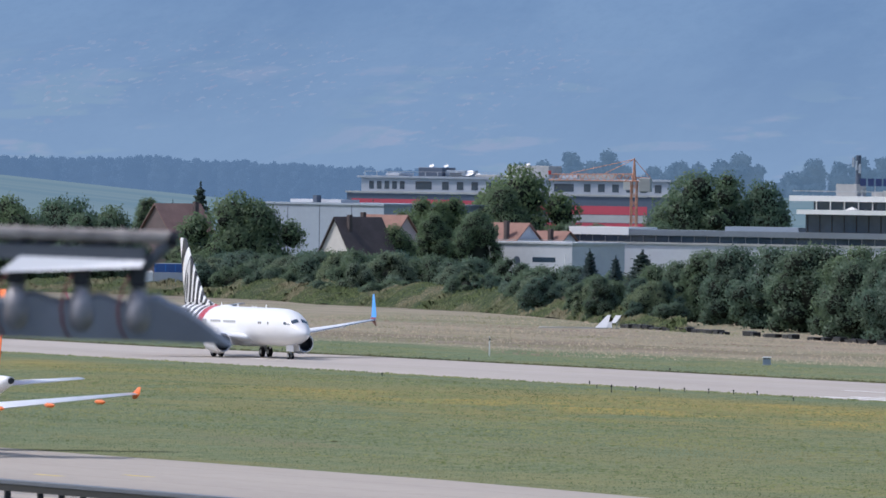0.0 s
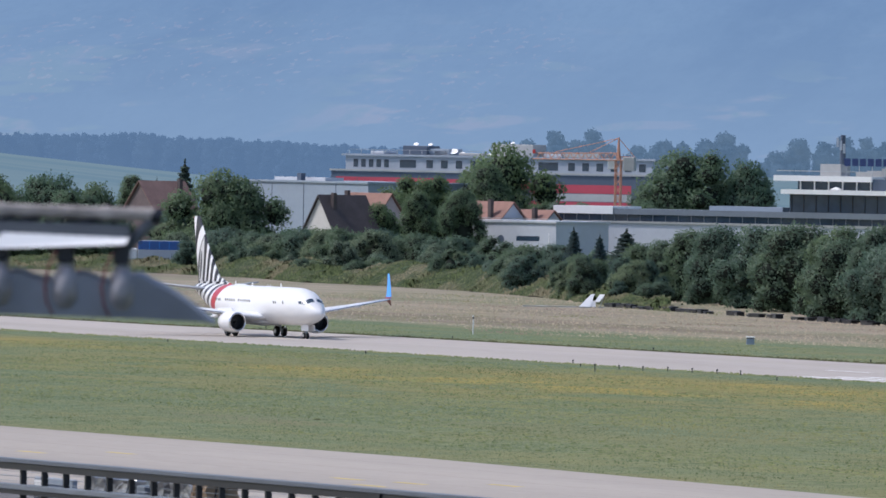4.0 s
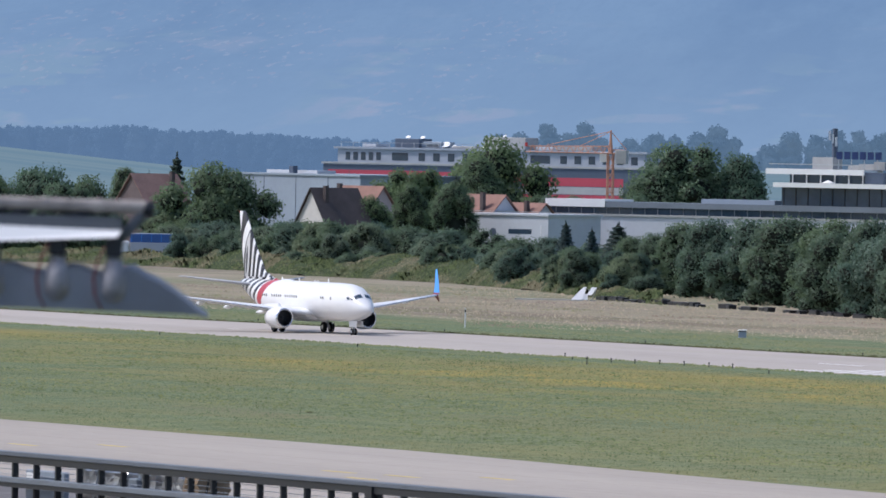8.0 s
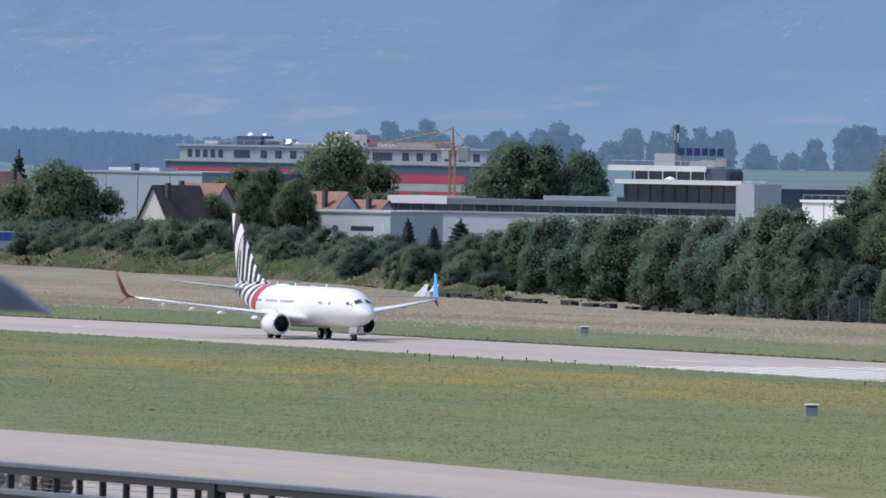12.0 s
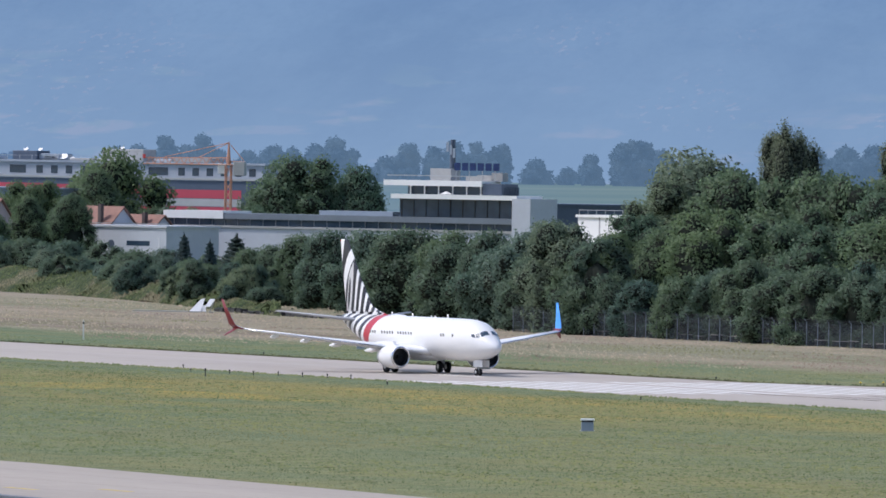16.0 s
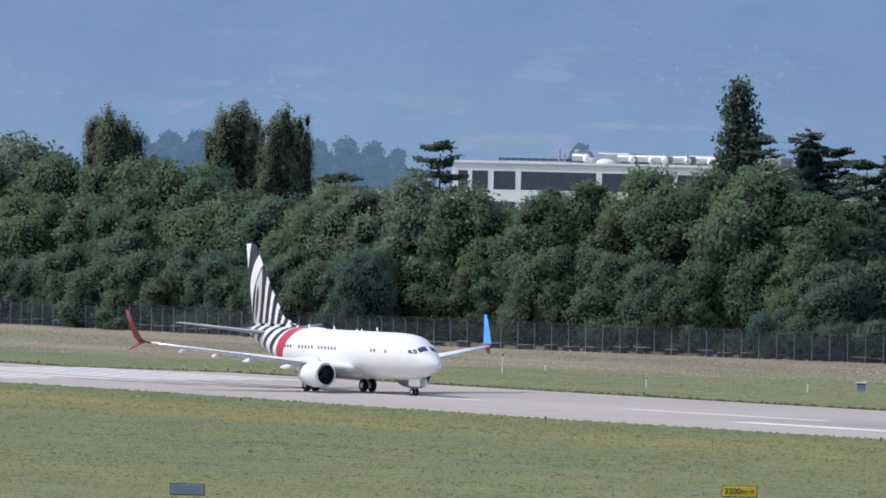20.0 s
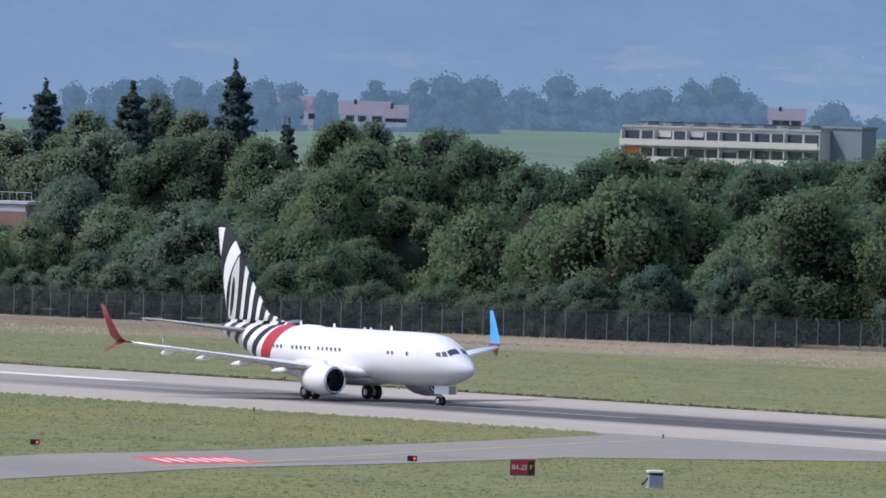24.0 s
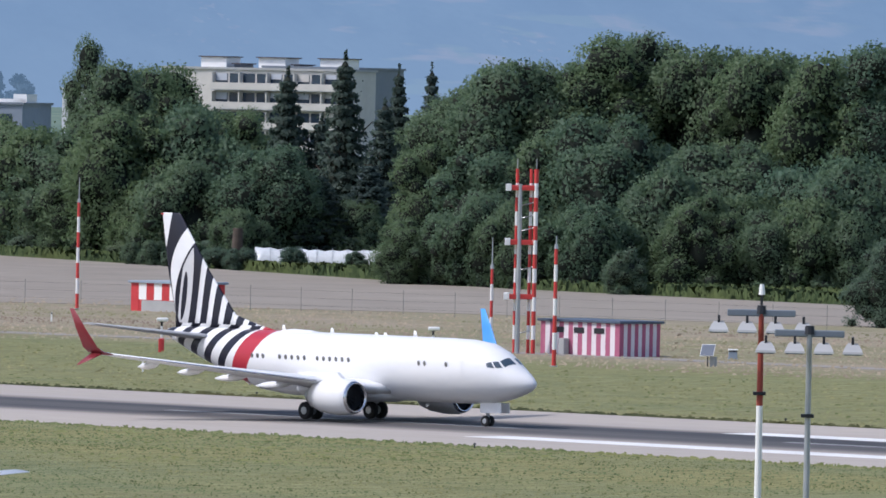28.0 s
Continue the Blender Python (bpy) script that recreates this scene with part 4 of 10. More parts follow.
tree("spruce", -1047.88, 699.68, 13.79, 6.61)
tree("broadleaf", -1085.33, 715.58, 16.08, 7.51)
tree("broadleaf", -961.63, 630.69, 8.11, 6.64)
tree("broadleaf", -967.18, 640.44, 10.46, 7.31)
tree("pale", -955.3, 640.23, 9.04, 6.64)
tree("broadleaf", -943.8, 639.41, 7.99, 6.58)
tree("pale", -974.35, 665.61, 8.79, 6.81)
tree("pale", -1013.32, 697.2, 13.68, 7.1)
tree("pale", -969.09, 673.25, 11.03, 7.43)
tree("pale", -1005.43, 708.53, 11.30, 7.75)
tree("pale", -923.25, 651.55, 10.51, 8.3)
tree("broadleaf", -944.23, 673.81, 10.22, 7.91)
tree("broadleaf", -908.59, 654.88, 10.33, 7.64)
tree("broadleaf", -955.01, 693.08, 15.88, 8.05)
tree("broadleaf", -942.69, 658.67, 9.08, 6.64)
tree("pale", -1070.54, 719.75, 7.38, 7.45)
tree("pale", -1084.85, 734.3, 13.4, 5.5)
tree("spruce", -1116.02, 741.68, 16.77, 7.74)
tree("bush", -954.14, 619.91, 5.19, 5.68)
tree("bush", -949.80, 621.24, 4.94, 5.93)
tree("bush", -944.71, 622.43, 4.07, 5.37)
tree("bush", -940.04, 624.52, 4.31, 7.08)
tree("pale", -934.80, 625.29, 4.39, 5.48)
tree("bush", -930.82, 626.67, 4.98, 6.07)
tree("pale", -926.85, 627.38, 5.88, 5.13)
tree("bush", -922.46, 628.60, 4.99, 5.07)
tree("pale", -918.17, 630.61, 4.94, 6.81)
tree("bush", -913.87, 631.65, 6.67, 6.47)
tree("pale", -909.76, 632.61, 5.67, 6.01)
tree("bush", -904.16, 634.03, 5.93, 5.62)
tree("bush", -900.60, 635.63, 6.29, 6.50)
tree("bush", -897.61, 636.64, 6.29, 6.56)
tree("bush", -892.56, 638.31, 5.78, 6.52)
tree("bush", -889.82, 639.25, 6.39, 6.63)
tree("bush", -885.08, 640.49, 7.16, 5.93)
tree("spruce", -1153.74, 827.81, 21.5, 2.98)
tree("broadleaf", -1133.53, 821.65, 20.66, 5.14)
tree("pale", -1130.86, 825.32, 21.23, 5.88)
tree("broadleaf", -1077.05, 797.22, 20.36, 8.44)
tree("broadleaf", -1066.7, 794.39, 18.66, 6.98)
tree("broadleaf", -1072.71, 786.25, 18.79, 10.47)
tree("pale", -1047.33, 753.13, 14.32, 7.45)
tree("broadleaf", -1004.6, 726.9, 11.95, 7.81)
tree("broadleaf", -1064.39, 797.48, 18.07, 8.38)
tree("broadleaf", -1037.89, 782.81, 16.21, 8.87)
tree("broadleaf", -1034.6, 787.14, 17.05, 7.51)
tree("broadleaf", -1055.46, 809.26, 18.24, 6.98)
tree("cedar", -1043.62, 808.24, 18.43, 6.23)
tree("broadleaf", -1025.88, 798.48, 17.33, 8.19)
tree("broadleaf", -1005.73, 791.78, 17.05, 8.06)
tree("broadleaf", -1015.59, 811.52, 17.78, 12.28)
tree("broadleaf", -1018.31, 808.11, 17.66, 7.51)
tree("broadleaf", -1003.94, 810.07, 20.18, 8.12)
tree("pale", -1030.41, 840.93, 22.6, 5.24)
tree("broadleaf", -1005.82, 823.6, 18.33, 6.82)
tree("broadleaf", -994.95, 821.09, 18.49, 6.77)
tree("broadleaf", -966.11, 808.85, 18.78, 8.6)
tree("broadleaf", -921.3, 688.26, 11.78, 9.05)
tree("broadleaf", -908.61, 688.5, 11.49, 7.78)
tree("broadleaf", -880.45, 675.94, 15.55, 11.65)
tree("broadleaf", -891.27, 678.27, 12.72, 8.82)
tree("broadleaf", -885.55, 685.71, 13.76, 7.64)
tree("broadleaf", -849.29, 675.23, 15.3, 10.25)
tree("broadleaf", -864.03, 680.78, 12.42, 6.93)
tree("broadleaf", -850.32, 681.95, 13.92, 7.44)
tree("broadleaf", -841.85, 684.48, 18.26, 8.64)
tree("broadleaf", -842.8, 691.22, 11.12, 7.44)
tree("broadleaf", -839.69, 679.21, 14.68, 7.37)
tree("broadleaf", -823.99, 682.59, 9.49, 6.74)
tree("broadleaf", -837.29, 697.88, 11.35, 6.29)
tree("broadleaf", -827.32, 694.22, 17.91, 9.07)
tree("pale", -935.86, 668.34, 9.38, 8.45)
tree("pale", -907.98, 655.72, 7.5, 8.23)
tree("broadleaf", -950.52, 699.22, 12.65, 8.67)
tree("broadleaf", -912.98, 665.87, 8.72, 7.71)
tree("broadleaf", -850.35, 665.81, 8.63, 6.23)
tree("broadleaf", -930.28, 725.93, 10.52, 5.57)
tree("bush", -895.15, 636.64, 2.86, 4.90)
tree("bush", -891.65, 637.88, 4.49, 5.03)
tree("bush", -886.69, 639.92, 4.75, 5.88)
tree("bush", -883.52, 641.12, 4.25, 6.17)
tree("bush", -879.01, 642.28, 4.77, 5.51)
tree("bush", -874.58, 643.79, 3.71, 5.60)
tree("bush", -871.32, 645.10, 4.61, 6.04)
tree("bush", -866.88, 646.57, 3.79, 6.06)
tree("bush", -862.92, 647.95, 4.61, 6.20)
tree("bush", -857.96, 649.15, 4.86, 5.29)
tree("bush", -854.12, 650.59, 5.87, 5.63)
tree("bush", -852.64, 654.25, 4.01, 5.53)
tree("bush", -845.96, 653.30, 5.71, 5.68)
tree("bush", -845.06, 657.07, 4.89, 6.52)
tree("bush", -838.27, 655.93, 4.92, 5.85)
tree("bush", -854.66, 650.66, 6.15, 6.20)
tree("bush", -846.95, 653.21, 7.39, 6.17)
tree("bush", -837.34, 656.39, 7.48, 6.14)
tree("bush", -834.13, 657.45, 6.52, 6.13)
tree("bush", -823.99, 669.98, 8.21, 6.13)
tree("bush", -821.53, 673.01, 8.25, 6.13)
tree("bush", -818.7, 676.44, 8.37, 6.13)
tree("broadleaf", -856.15, 690.66, 14.49, 8.66)
tree("broadleaf", -869.34, 706.15, 15.82, 7.64)
tree("broadleaf", -1006.8, 822.41, 22.71, 5.12)
tree("broadleaf", -995.37, 820.58, 18.47, 6.43)
tree("broadleaf", -834.43, 701.31, 17.93, 10.87)
tree("broadleaf", -837.84, 712.76, 17.92, 8.66)
tree("broadleaf", -846.82, 717.64, 23.4, 2.91)
tree("broadleaf", -835.38, 715.64, 18.02, 8.66)
tree("broadleaf", -828.19, 700.95, 16.33, 7.97)
tree("broadleaf", -830.14, 690.85, 11.42, 7.94)
tree("broadleaf", -825.29, 712.04, 13.91, 6.86)
tree("broadleaf", -778.48, 682.05, 15.5, 10.32)
tree("broadleaf", -788.65, 685.6, 11.62, 7.13)
tree("broadleaf", -780.2, 687.67, 11.28, 6.55)
tree("spruce", -957.33, 841.84, 20.32, 6.6)
tree("spruce", -952.96, 843.33, 21.35, 6.2)
tree("broadleaf", -973.78, 868.59, 24.36, 5.4)
tree("spruce", -956.96, 859.48, 21.86, 6.6)
tree("spruce", -943.33, 842.43, 18.91, 6.8)
tree("spruce", -948.13, 842.88, 18.50, 6.4)
tree("spruce", -948.99, 827.31, 17.03, 5.4)
tree("cedar", -1048.70, 972.06, 16.43, 8.6)
tree("broadleaf", -957.85, 902.61, 15.75, 8.6)
tree("broadleaf", -936.93, 884.65, 14.75, 10.15)
tree("spruce", -1107.08, 1012.11, 11.95, 3.94)
tree("broadleaf", -819.17, 703.82, 12.85, 9.07)
tree("broadleaf", -814.84, 693.49, 11.12, 8.99)
tree("broadleaf", -818.82, 688.79, 10.42, 7.86)
tree("broadleaf", -828.04, 685.55, 8.48, 7.33)
tree("broadleaf", -937.46, 886.15, 12.73, 9.48)
tree("bush", -819.74, 675.18, 4.86, 6.41)
tree("bush", -816.92, 678.59, 6.14, 6.41)
tree("bush", -813.71, 682.43, 6.52, 6.41)
tree("bush", -810.1, 686.72, 5.28, 6.41)
tree("bush", -806.51, 690.94, 6.62, 6.41)
tree("bush", -803.58, 694.34, 5.51, 6.41)
tree("bush", -786.3, 683.73, 6.16, 6.29)
tree("bush", -783.78, 686.62, 5.99, 6.29)
tree("bush", -781.25, 689.5, 5.89, 6.29)
tree("broadleaf", -961.61, 918.81, 14.67, 6.63)
tree("broadleaf", -937.28, 900.84, 22.92, 8.87)
tree("broadleaf", -932.56, 883.00, 14.34, 10.11)
tree("broadleaf", -923.86, 879.38, 14.19, 8.70)
tree("broadleaf", -938.09, 884.51, 14.80, 8.12)
tree("broadleaf", -941.38, 910.99, 22.48, 9.63)
tree("broadleaf", -930.4, 907.94, 17.40, 8.87)
tree("broadleaf", -902.63, 879.12, 17.48, 12.56)
tree("broadleaf", -905.51, 872.76, 16.96, 9.90)
tree("broadleaf", -888.10, 865.63, 11.44, 9.12)
tree("broadleaf", -897.84, 868.79, 8.65, 8.53)
tree("broadleaf", -871.80, 857.95, 6.43, 6.42)
tree("spruce", -901.45, 894.58, 22.91, 6.67)
tree("spruce", -889.62, 892.28, 24.89, 6.61)
tree("spruce", -898.55, 897.5, 17.54, 6)
tree("spruce", -885.14, 896.73, 23.57, 4.3)
tree("spruce", -882.74, 892.07, 19.58, 5.93)
tree("spruce", -882.41, 899.42, 23.79, 4.3)
tree("spruce", -873.33, 880.28, 12.53, 6.51)
tree("broadleaf", -879.98, 870.80, 13.60, 8.44)
tree("spruce", -876.27, 874.53, 11.12, 8.44)
tree("broadleaf", -819.47, 835.09, 14.68, 5.4)
tree("broadleaf", -830.89, 851.89, 20.9, 9.37)
tree("broadleaf", -820.17, 848.36, 23.67, 10.53)
tree("broadleaf", -815.93, 852.45, 23.18, 9.29)
tree("broadleaf", -812.39, 855.82, 26.38, 9.29)
tree("broadleaf", -812.91, 862.21, 27.24, 7.46)
tree("broadleaf", -805.16, 862.62, 25.48, 9.29)
tree("broadleaf", -793.62, 859.69, 25.21, 9.21)
tree("broadleaf", -782.12, 856.67, 24.95, 9.13)
tree("broadleaf", -777.87, 860.54, 26.04, 9.13)
tree("broadleaf", -801.56, 824.63, 13.88, 9.05)
tree("broadleaf", -795.94, 830.05, 15.86, 8.45)
tree("broadleaf", -787.95, 830.76, 18.24, 10.22)
tree("broadleaf", -772.58, 824.63, 12.67, 8.9)
tree("broadleaf", -775.09, 835.97, 15.54, 10.17)
tree("broadleaf", -763.56, 819.38, 10.28, 8.23)
tree("broadleaf", -763.67, 832.89, 12.94, 9.49)
tree("broadleaf", -755.95, 833.16, 14.1, 10.04)
tree("bush", -759.16, 802.93, 4.74, 4.35)
tree("pale", -822.04, 853.51, 20.75, 7.46)
tree("broadleaf", -916.51, 876.16, 10.30, 9.32)
tree("broadleaf", -930.86, 881.54, 9.38, 9.42)
tree("bush", -847.47, 842.5, 2.63, 3.14)
tree("bush", -842.59, 847.39, 2.46, 2.51)
tree("broadleaf", -880.98, 869.78, 4.15, 5.20)
tree("broadleaf", -798, 810.21, 6.82, 6.05)
tree("broadleaf", -794.18, 811.8, 7.19, 6.21)
tree("broadleaf", -788.5, 812.39, 9.47, 6.71)
tree("broadleaf", -782.25, 811.36, 9.02, 6.34)
tree("broadleaf", -779.69, 813.94, 7.43, 6.85)
tree("broadleaf", -773.85, 812.98, 8.87, 6.88)
tree("broadleaf", -775.46, 820.62, 6.86, 6.9)
tree("broadleaf", -771.47, 821.35, 7.88, 7.7)
tree("broadleaf", -769.2, 825.34, 8.63, 7.44)
tree("broadleaf", -766, 826.83, 9.98, 7.69)
tree("broadleaf", -755.9, 822.42, 9.05, 7.55)
tree("broadleaf", -753.48, 824.95, 9.91, 7.24)
tree("broadleaf", -749.59, 826.39, 8.43, 8.09)
tree("broadleaf", -937.48, 883.73, 5.50, 7.82)
tree("broadleaf", -928.86, 880.14, 6.33, 6.09)
tree("broadleaf", -919.07, 876.63, 6.67, 6.72)
tree("broadleaf", -911.91, 876.14, 6.93, 7.95)
tree("broadleaf", -908.34, 877.86, 5.95, 7.63)
tree("broadleaf", -902.42, 877.57, 6.04, 7.37)
tree("broadleaf", -893.61, 874.16, 5.39, 7.79)
tree("broadleaf", -889.12, 874.84, 7.14, 7.3)
tree("broadleaf", -878.67, 871.68, 5.34, 6.32)
tree("broadleaf", -878.07, 874.97, 7.55, 7.23)
tree("broadleaf", -873.48, 877.31, 7.45, 7.53)
tree("broadleaf", -871.22, 879.56, 5.97, 6.02)
tree("broadleaf", -1009.87, 684.52, 8.05, 9.6)
tree("broadleaf", -1016.17, 684.12, 8.21, 5.79)
tree("broadleaf", -1011.48, 691.04, 8.32, 5.79)
tree("broadleaf", -1186.82, 907.9, 15.88, 8.53)
tree("broadleaf", -1172.17, 904.01, 16.59, 9.34)
tree("broadleaf", -1183.74, 920.37, 16.74, 8.9)
tree("broadleaf", -1194.89, 936.59, 16.85, 9.37)
tree("broadleaf", -1164.95, 920.56, 17.10, 9.07)
tree("broadleaf", -1161.11, 924.96, 17.26, 9.35)
tree("broadleaf", -1156.96, 929.16, 16.83, 9.91)
tree("broadleaf", -1174.29, 950.71, 16.82, 8.82)
tree("broadleaf", -1167.56, 952.87, 17.37, 8.61)
tree("broadleaf", -1151.14, 947.02, 17.78, 9.71)
tree("broadleaf", -1159.94, 961.94, 17.72, 10.19)
tree("broadleaf", -1150.67, 961.89, 18.33, 8.14)
tree("broadleaf", -870.08, 721.02, 10.89, 6.52)
tree("broadleaf", -872.7, 717.85, 9.36, 5.34)
tree("broadleaf", -875.51, 730.13, 12.45, 3.80)
tree("broadleaf", -1141.45, 937.57, 16.04, 9.03)
tree("broadleaf", -1136.48, 941.53, 15.75, 7.78)
tree("broadleaf", -1140.02, 952.55, 15.74, 7.83)
tree("broadleaf", -1137.29, 958.41, 15.84, 7.7)
tree("broadleaf", -1126.83, 957.68, 16.83, 8.15)
tree("broadleaf", -1120.57, 960.52, 16.31, 8.65)
tree("broadleaf", -1102.28, 952.88, 16.81, 7.98)
tree("broadleaf", -1115.72, 972.68, 17.33, 9.05)
tree("broadleaf", -1099.73, 966.93, 16.93, 9.01)
tree("broadleaf", -1111.04, 985.15, 17.61, 8.3)
tree("broadleaf", -1116.7, 1001.49, 13.01, 9.45)
tree("broadleaf", -1106.61, 1012.63, 10.39, 9.45)
tree("broadleaf", -1102.39, 1017.22, 13.3, 9.45)
tree("broadleaf", -1098.12, 1021.83, 13.69, 9.45)
tree("broadleaf", -1093.84, 1026.41, 14.79, 9.45)
tree("broadleaf", -1089.51, 1031.01, 14, 9.45)
tree("broadleaf", -1084.63, 1036.13, 13.86, 9.45)
tree("broadleaf", -821.12, 875.07, 26.43, 7.56)
tree("broadleaf", -816.51, 879.38, 25.5, 8.19)
tree("broadleaf", -804.88, 876.5, 25.22, 8.12)
tree("broadleaf", -800.06, 880.91, 25.74, 8.12)
tree("broadleaf", -796.92, 883.75, 26.08, 7.49)
tree("broadleaf", -828.4, 868.19, 24.01, 6.93)
tree("broadleaf", -831.58, 865.15, 23.42, 6.93)
tree("broadleaf", -839.34, 864.6, 21.91, 6.96)
tree("broadleaf", -842.71, 861.32, 19.91, 6.96)
tree("broadleaf", -950.01, 916.45, 22.1, 7.62)
tree("broadleaf", -946.64, 919.93, 22.69, 8.31)
tree("broadleaf", -942.77, 923.9, 17.41, 6.23)
tree("broadleaf", -919.85, 904.42, 17.27, 8.12)
tree("broadleaf", -926.05, 912.38, 17.55, 5.46)
tree("broadleaf", -824.8, 871.61, 26.95, 6.93)
tree("broadleaf", -1001.99, 713.39, 11.02, 7.75)
tree("bush", -880.63, 849.48, 2.41, 2.58)
tree("bush", -875.5, 847.89, 2.74, 3.53)
tree("bush", -870.38, 846.33, 2.08, 2.68)
tree("bush", -865.33, 844.76, 2.89, 2.99)
tree("bush", -860.3, 843.22, 2.31, 3.54)
tree("bush", -855.32, 841.69, 2.42, 3.21)
tree("bush", -880.68, 870.08, 2.67, 3.03)
tree("pale", -924.06, 873.79, 2.13, 3.74)
tree("pale", -897.93, 865.29, 2.44, 3.74)
tree("pale", -892.82, 863.63, 2.33, 3.39)
tree("pale", -887.76, 861.99, 2.14, 2.6)
tree("pale", -882.73, 860.36, 2.22, 3.44)
tree("pale", -877.76, 858.73, 2.71, 3.25)
tree("pale", -872.81, 857.12, 2.87, 2.82)
tree("broadleaf", -879.37, 871.41, 3.74, 2.21)
tree("broadleaf", -876.86, 873.94, 4.08, 2.21)
tree("broadleaf", -874.69, 876.11, 3.49, 1.95)
tree("bush", -652.73, 724.27, 7.68, 4.09)
tree("bush", -1554.98, 693.48, 4.39, 4.89)
tree("pale", -1547.24, 692.59, 6.05, 5.56)
tree("bush", -1530.52, 687.16, 4.85, 3.14)
tree("bush", -1536.19, 690.41, 2.87, 4.53)
tree("pale", -1555.65, 700.93, 5.73, 5.04)
tree("bush", -1518.77, 686.89, 4.77, 5.57)
tree("bush", -1538.8, 697.41, 3.84, 5.3)
tree("pale", -1543.67, 701.48, 4.18, 5.18)
tree("bush", -1521.97, 691.98, 2.75, 3.2)
tree("bush", -1506.4, 686.59, 4.38, 4.9)
tree("pale", -1513.53, 691.91, 4.94, 3.82)
tree("bush", -1501.97, 688.84, 4.05, 3.45)
tree("bush", -1511.44, 694.75, 3.93, 4)
tree("pale", -1488.05, 685.41, 3.41, 2.93)
tree("bush", -1466.51, 677.4, 3.12, 4.13)
tree("bush", -1462.57, 676.2, 3.21, 3.97)
tree("pale", -1458.45, 675.57, 2.99, 3.32)
tree("bush", -1468.43, 681.85, 2.67, 4.11)
tree("bush", -1461.51, 681.3, 2.79, 3.97)
tree("pale", -1458.37, 680.23, 6.07, 3.46)
tree("bush", -1442.6, 675.24, 3.19, 4.51)
tree("bush", -1449.97, 679.68, 2.78, 4.81)
tree("pale", -1443.51, 679.31, 4.28, 5.35)
tree("bush", -1441.07, 678.85, 3.55, 5.02)
tree("bush", -1450.18, 684.89, 2.93, 4.7)
tree("pale", -1459.66, 691.38, 2.62, 2.96)
tree("bush", -1420, 673.46, 2.72, 2.95)
tree("bush", -1438.26, 684.9, 3.33, 5.45)
tree("pale", -1426.94, 680.87, 5.91, 5.32)
tree("bush", -1405.09, 671.2, 4.78, 5.25)
tree("bush", -1403.1, 671.75, 5.66, 3.08)
tree("pale", -1411.15, 677.23, 5.04, 5.23)
tree("bush", -1395.88, 672.09, 5.25, 4.94)
tree("bush", -1404.38, 678.05, 3.92, 3.87)
tree("pale", -1384.63, 669.8, 4.34, 3.44)
tree("bush", -1375.53, 666.82, 4.79, 4.55)
tree("bush", -1377.74, 669.06, 3.15, 4.56)
tree("pale", -1356.34, 660.09, 5.33, 4.41)
tree("bush", -1352.78, 659.49, 5.63, 4.31)
tree("bush", -1377.26, 673.99, 4.23, 5.05)
tree("pale", -1365.01, 668.65, 3.93, 2.9)
tree("bush", -1342.61, 660.16, 2.99, 4.1)
tree("bush", -1322.96, 650.58, 4.93, 3.23)
tree("pale", -1311.93, 646.72, 4.91, 4.05)
tree("bush", -1301.89, 643.32, 6.08, 3.13)
tree("bush", -1315.49, 651.8, 5.41, 4.11)
tree("pale", -1316.19, 653.83, 3.28, 3.06)
tree("bush", -1280.41, 637.93, 3.01, 2.61)
tree("bush", -1309.53, 652.88, 5.81, 2.82)
tree("pale", -1282.32, 640.78, 5.58, 4.04)
tree("bush", -1282.1, 642.91, 5.74, 3.39)
tree("bush", -1273.72, 639.7, 3, 4.54)
tree("pale", -1582.58, 707.57, 7.44, 6.02)
tree("bush", -1574.67, 707.03, 6.39, 7.41)
tree("bush", -1559.36, 703.11, 6.04, 6.69)
tree("pale", -1552.38, 702.9, 6.66, 7.34)
tree("bush", -1551.91, 705.62, 6.95, 6.99)
tree("bush", -1541.23, 703.71, 6.05, 7.99)
tree("pale", -1528.68, 700.89, 6.29, 5.52)
tree("bush", -1511.82, 696.06, 5.5, 7.68)
tree("bush", -1509.39, 697.79, 7.02, 7.82)
tree("pale", -1501.75, 697.13, 7.12, 6.61)
tree("bush", -1492.68, 695.78, 7.23, 7.53)
tree("bush", -1496.73, 700.55, 6.45, 7.22)
tree("pale", -1481.35, 696.18, 7.39, 7.53)


tree("pale", -861.94, 730.73, 23.5, 8.2)
tree("broadleaf", -866.6, 725.2, 17.8, 9.0)
tree("broadleaf", -853.5, 737.0, 18.6, 8.4)
tree("broadleaf", -961.81, 919.95, 25.68, 5.0)


def far_woods(name, label, rows, material, seed):
    """Woods kilometres away, as one mass of crowns: rows of (x, y, height, width)."""
    rng = random.Random(seed)
    lobes = []
    for x, y, h, w in rows:
        r = w * 0.3
        z = h - r
        first = True
        while z > h - 14:
            for k in range(1 if first else 4):
                a = rng.uniform(0, 2 * math.pi)
                q = 0 if first else w * 0.3 * rng.uniform(0.5, 1)
                lobes.append((x + q * math.cos(a), y + q * math.sin(a), z + rng.uniform(-0.3, 0.3) * r, r * rng.uniform(0.8, 1.1), r, r * 0.95))
            first = False
            z -= r * 1.1
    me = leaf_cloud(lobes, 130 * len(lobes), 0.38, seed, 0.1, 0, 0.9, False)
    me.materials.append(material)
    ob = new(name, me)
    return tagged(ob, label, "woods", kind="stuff")


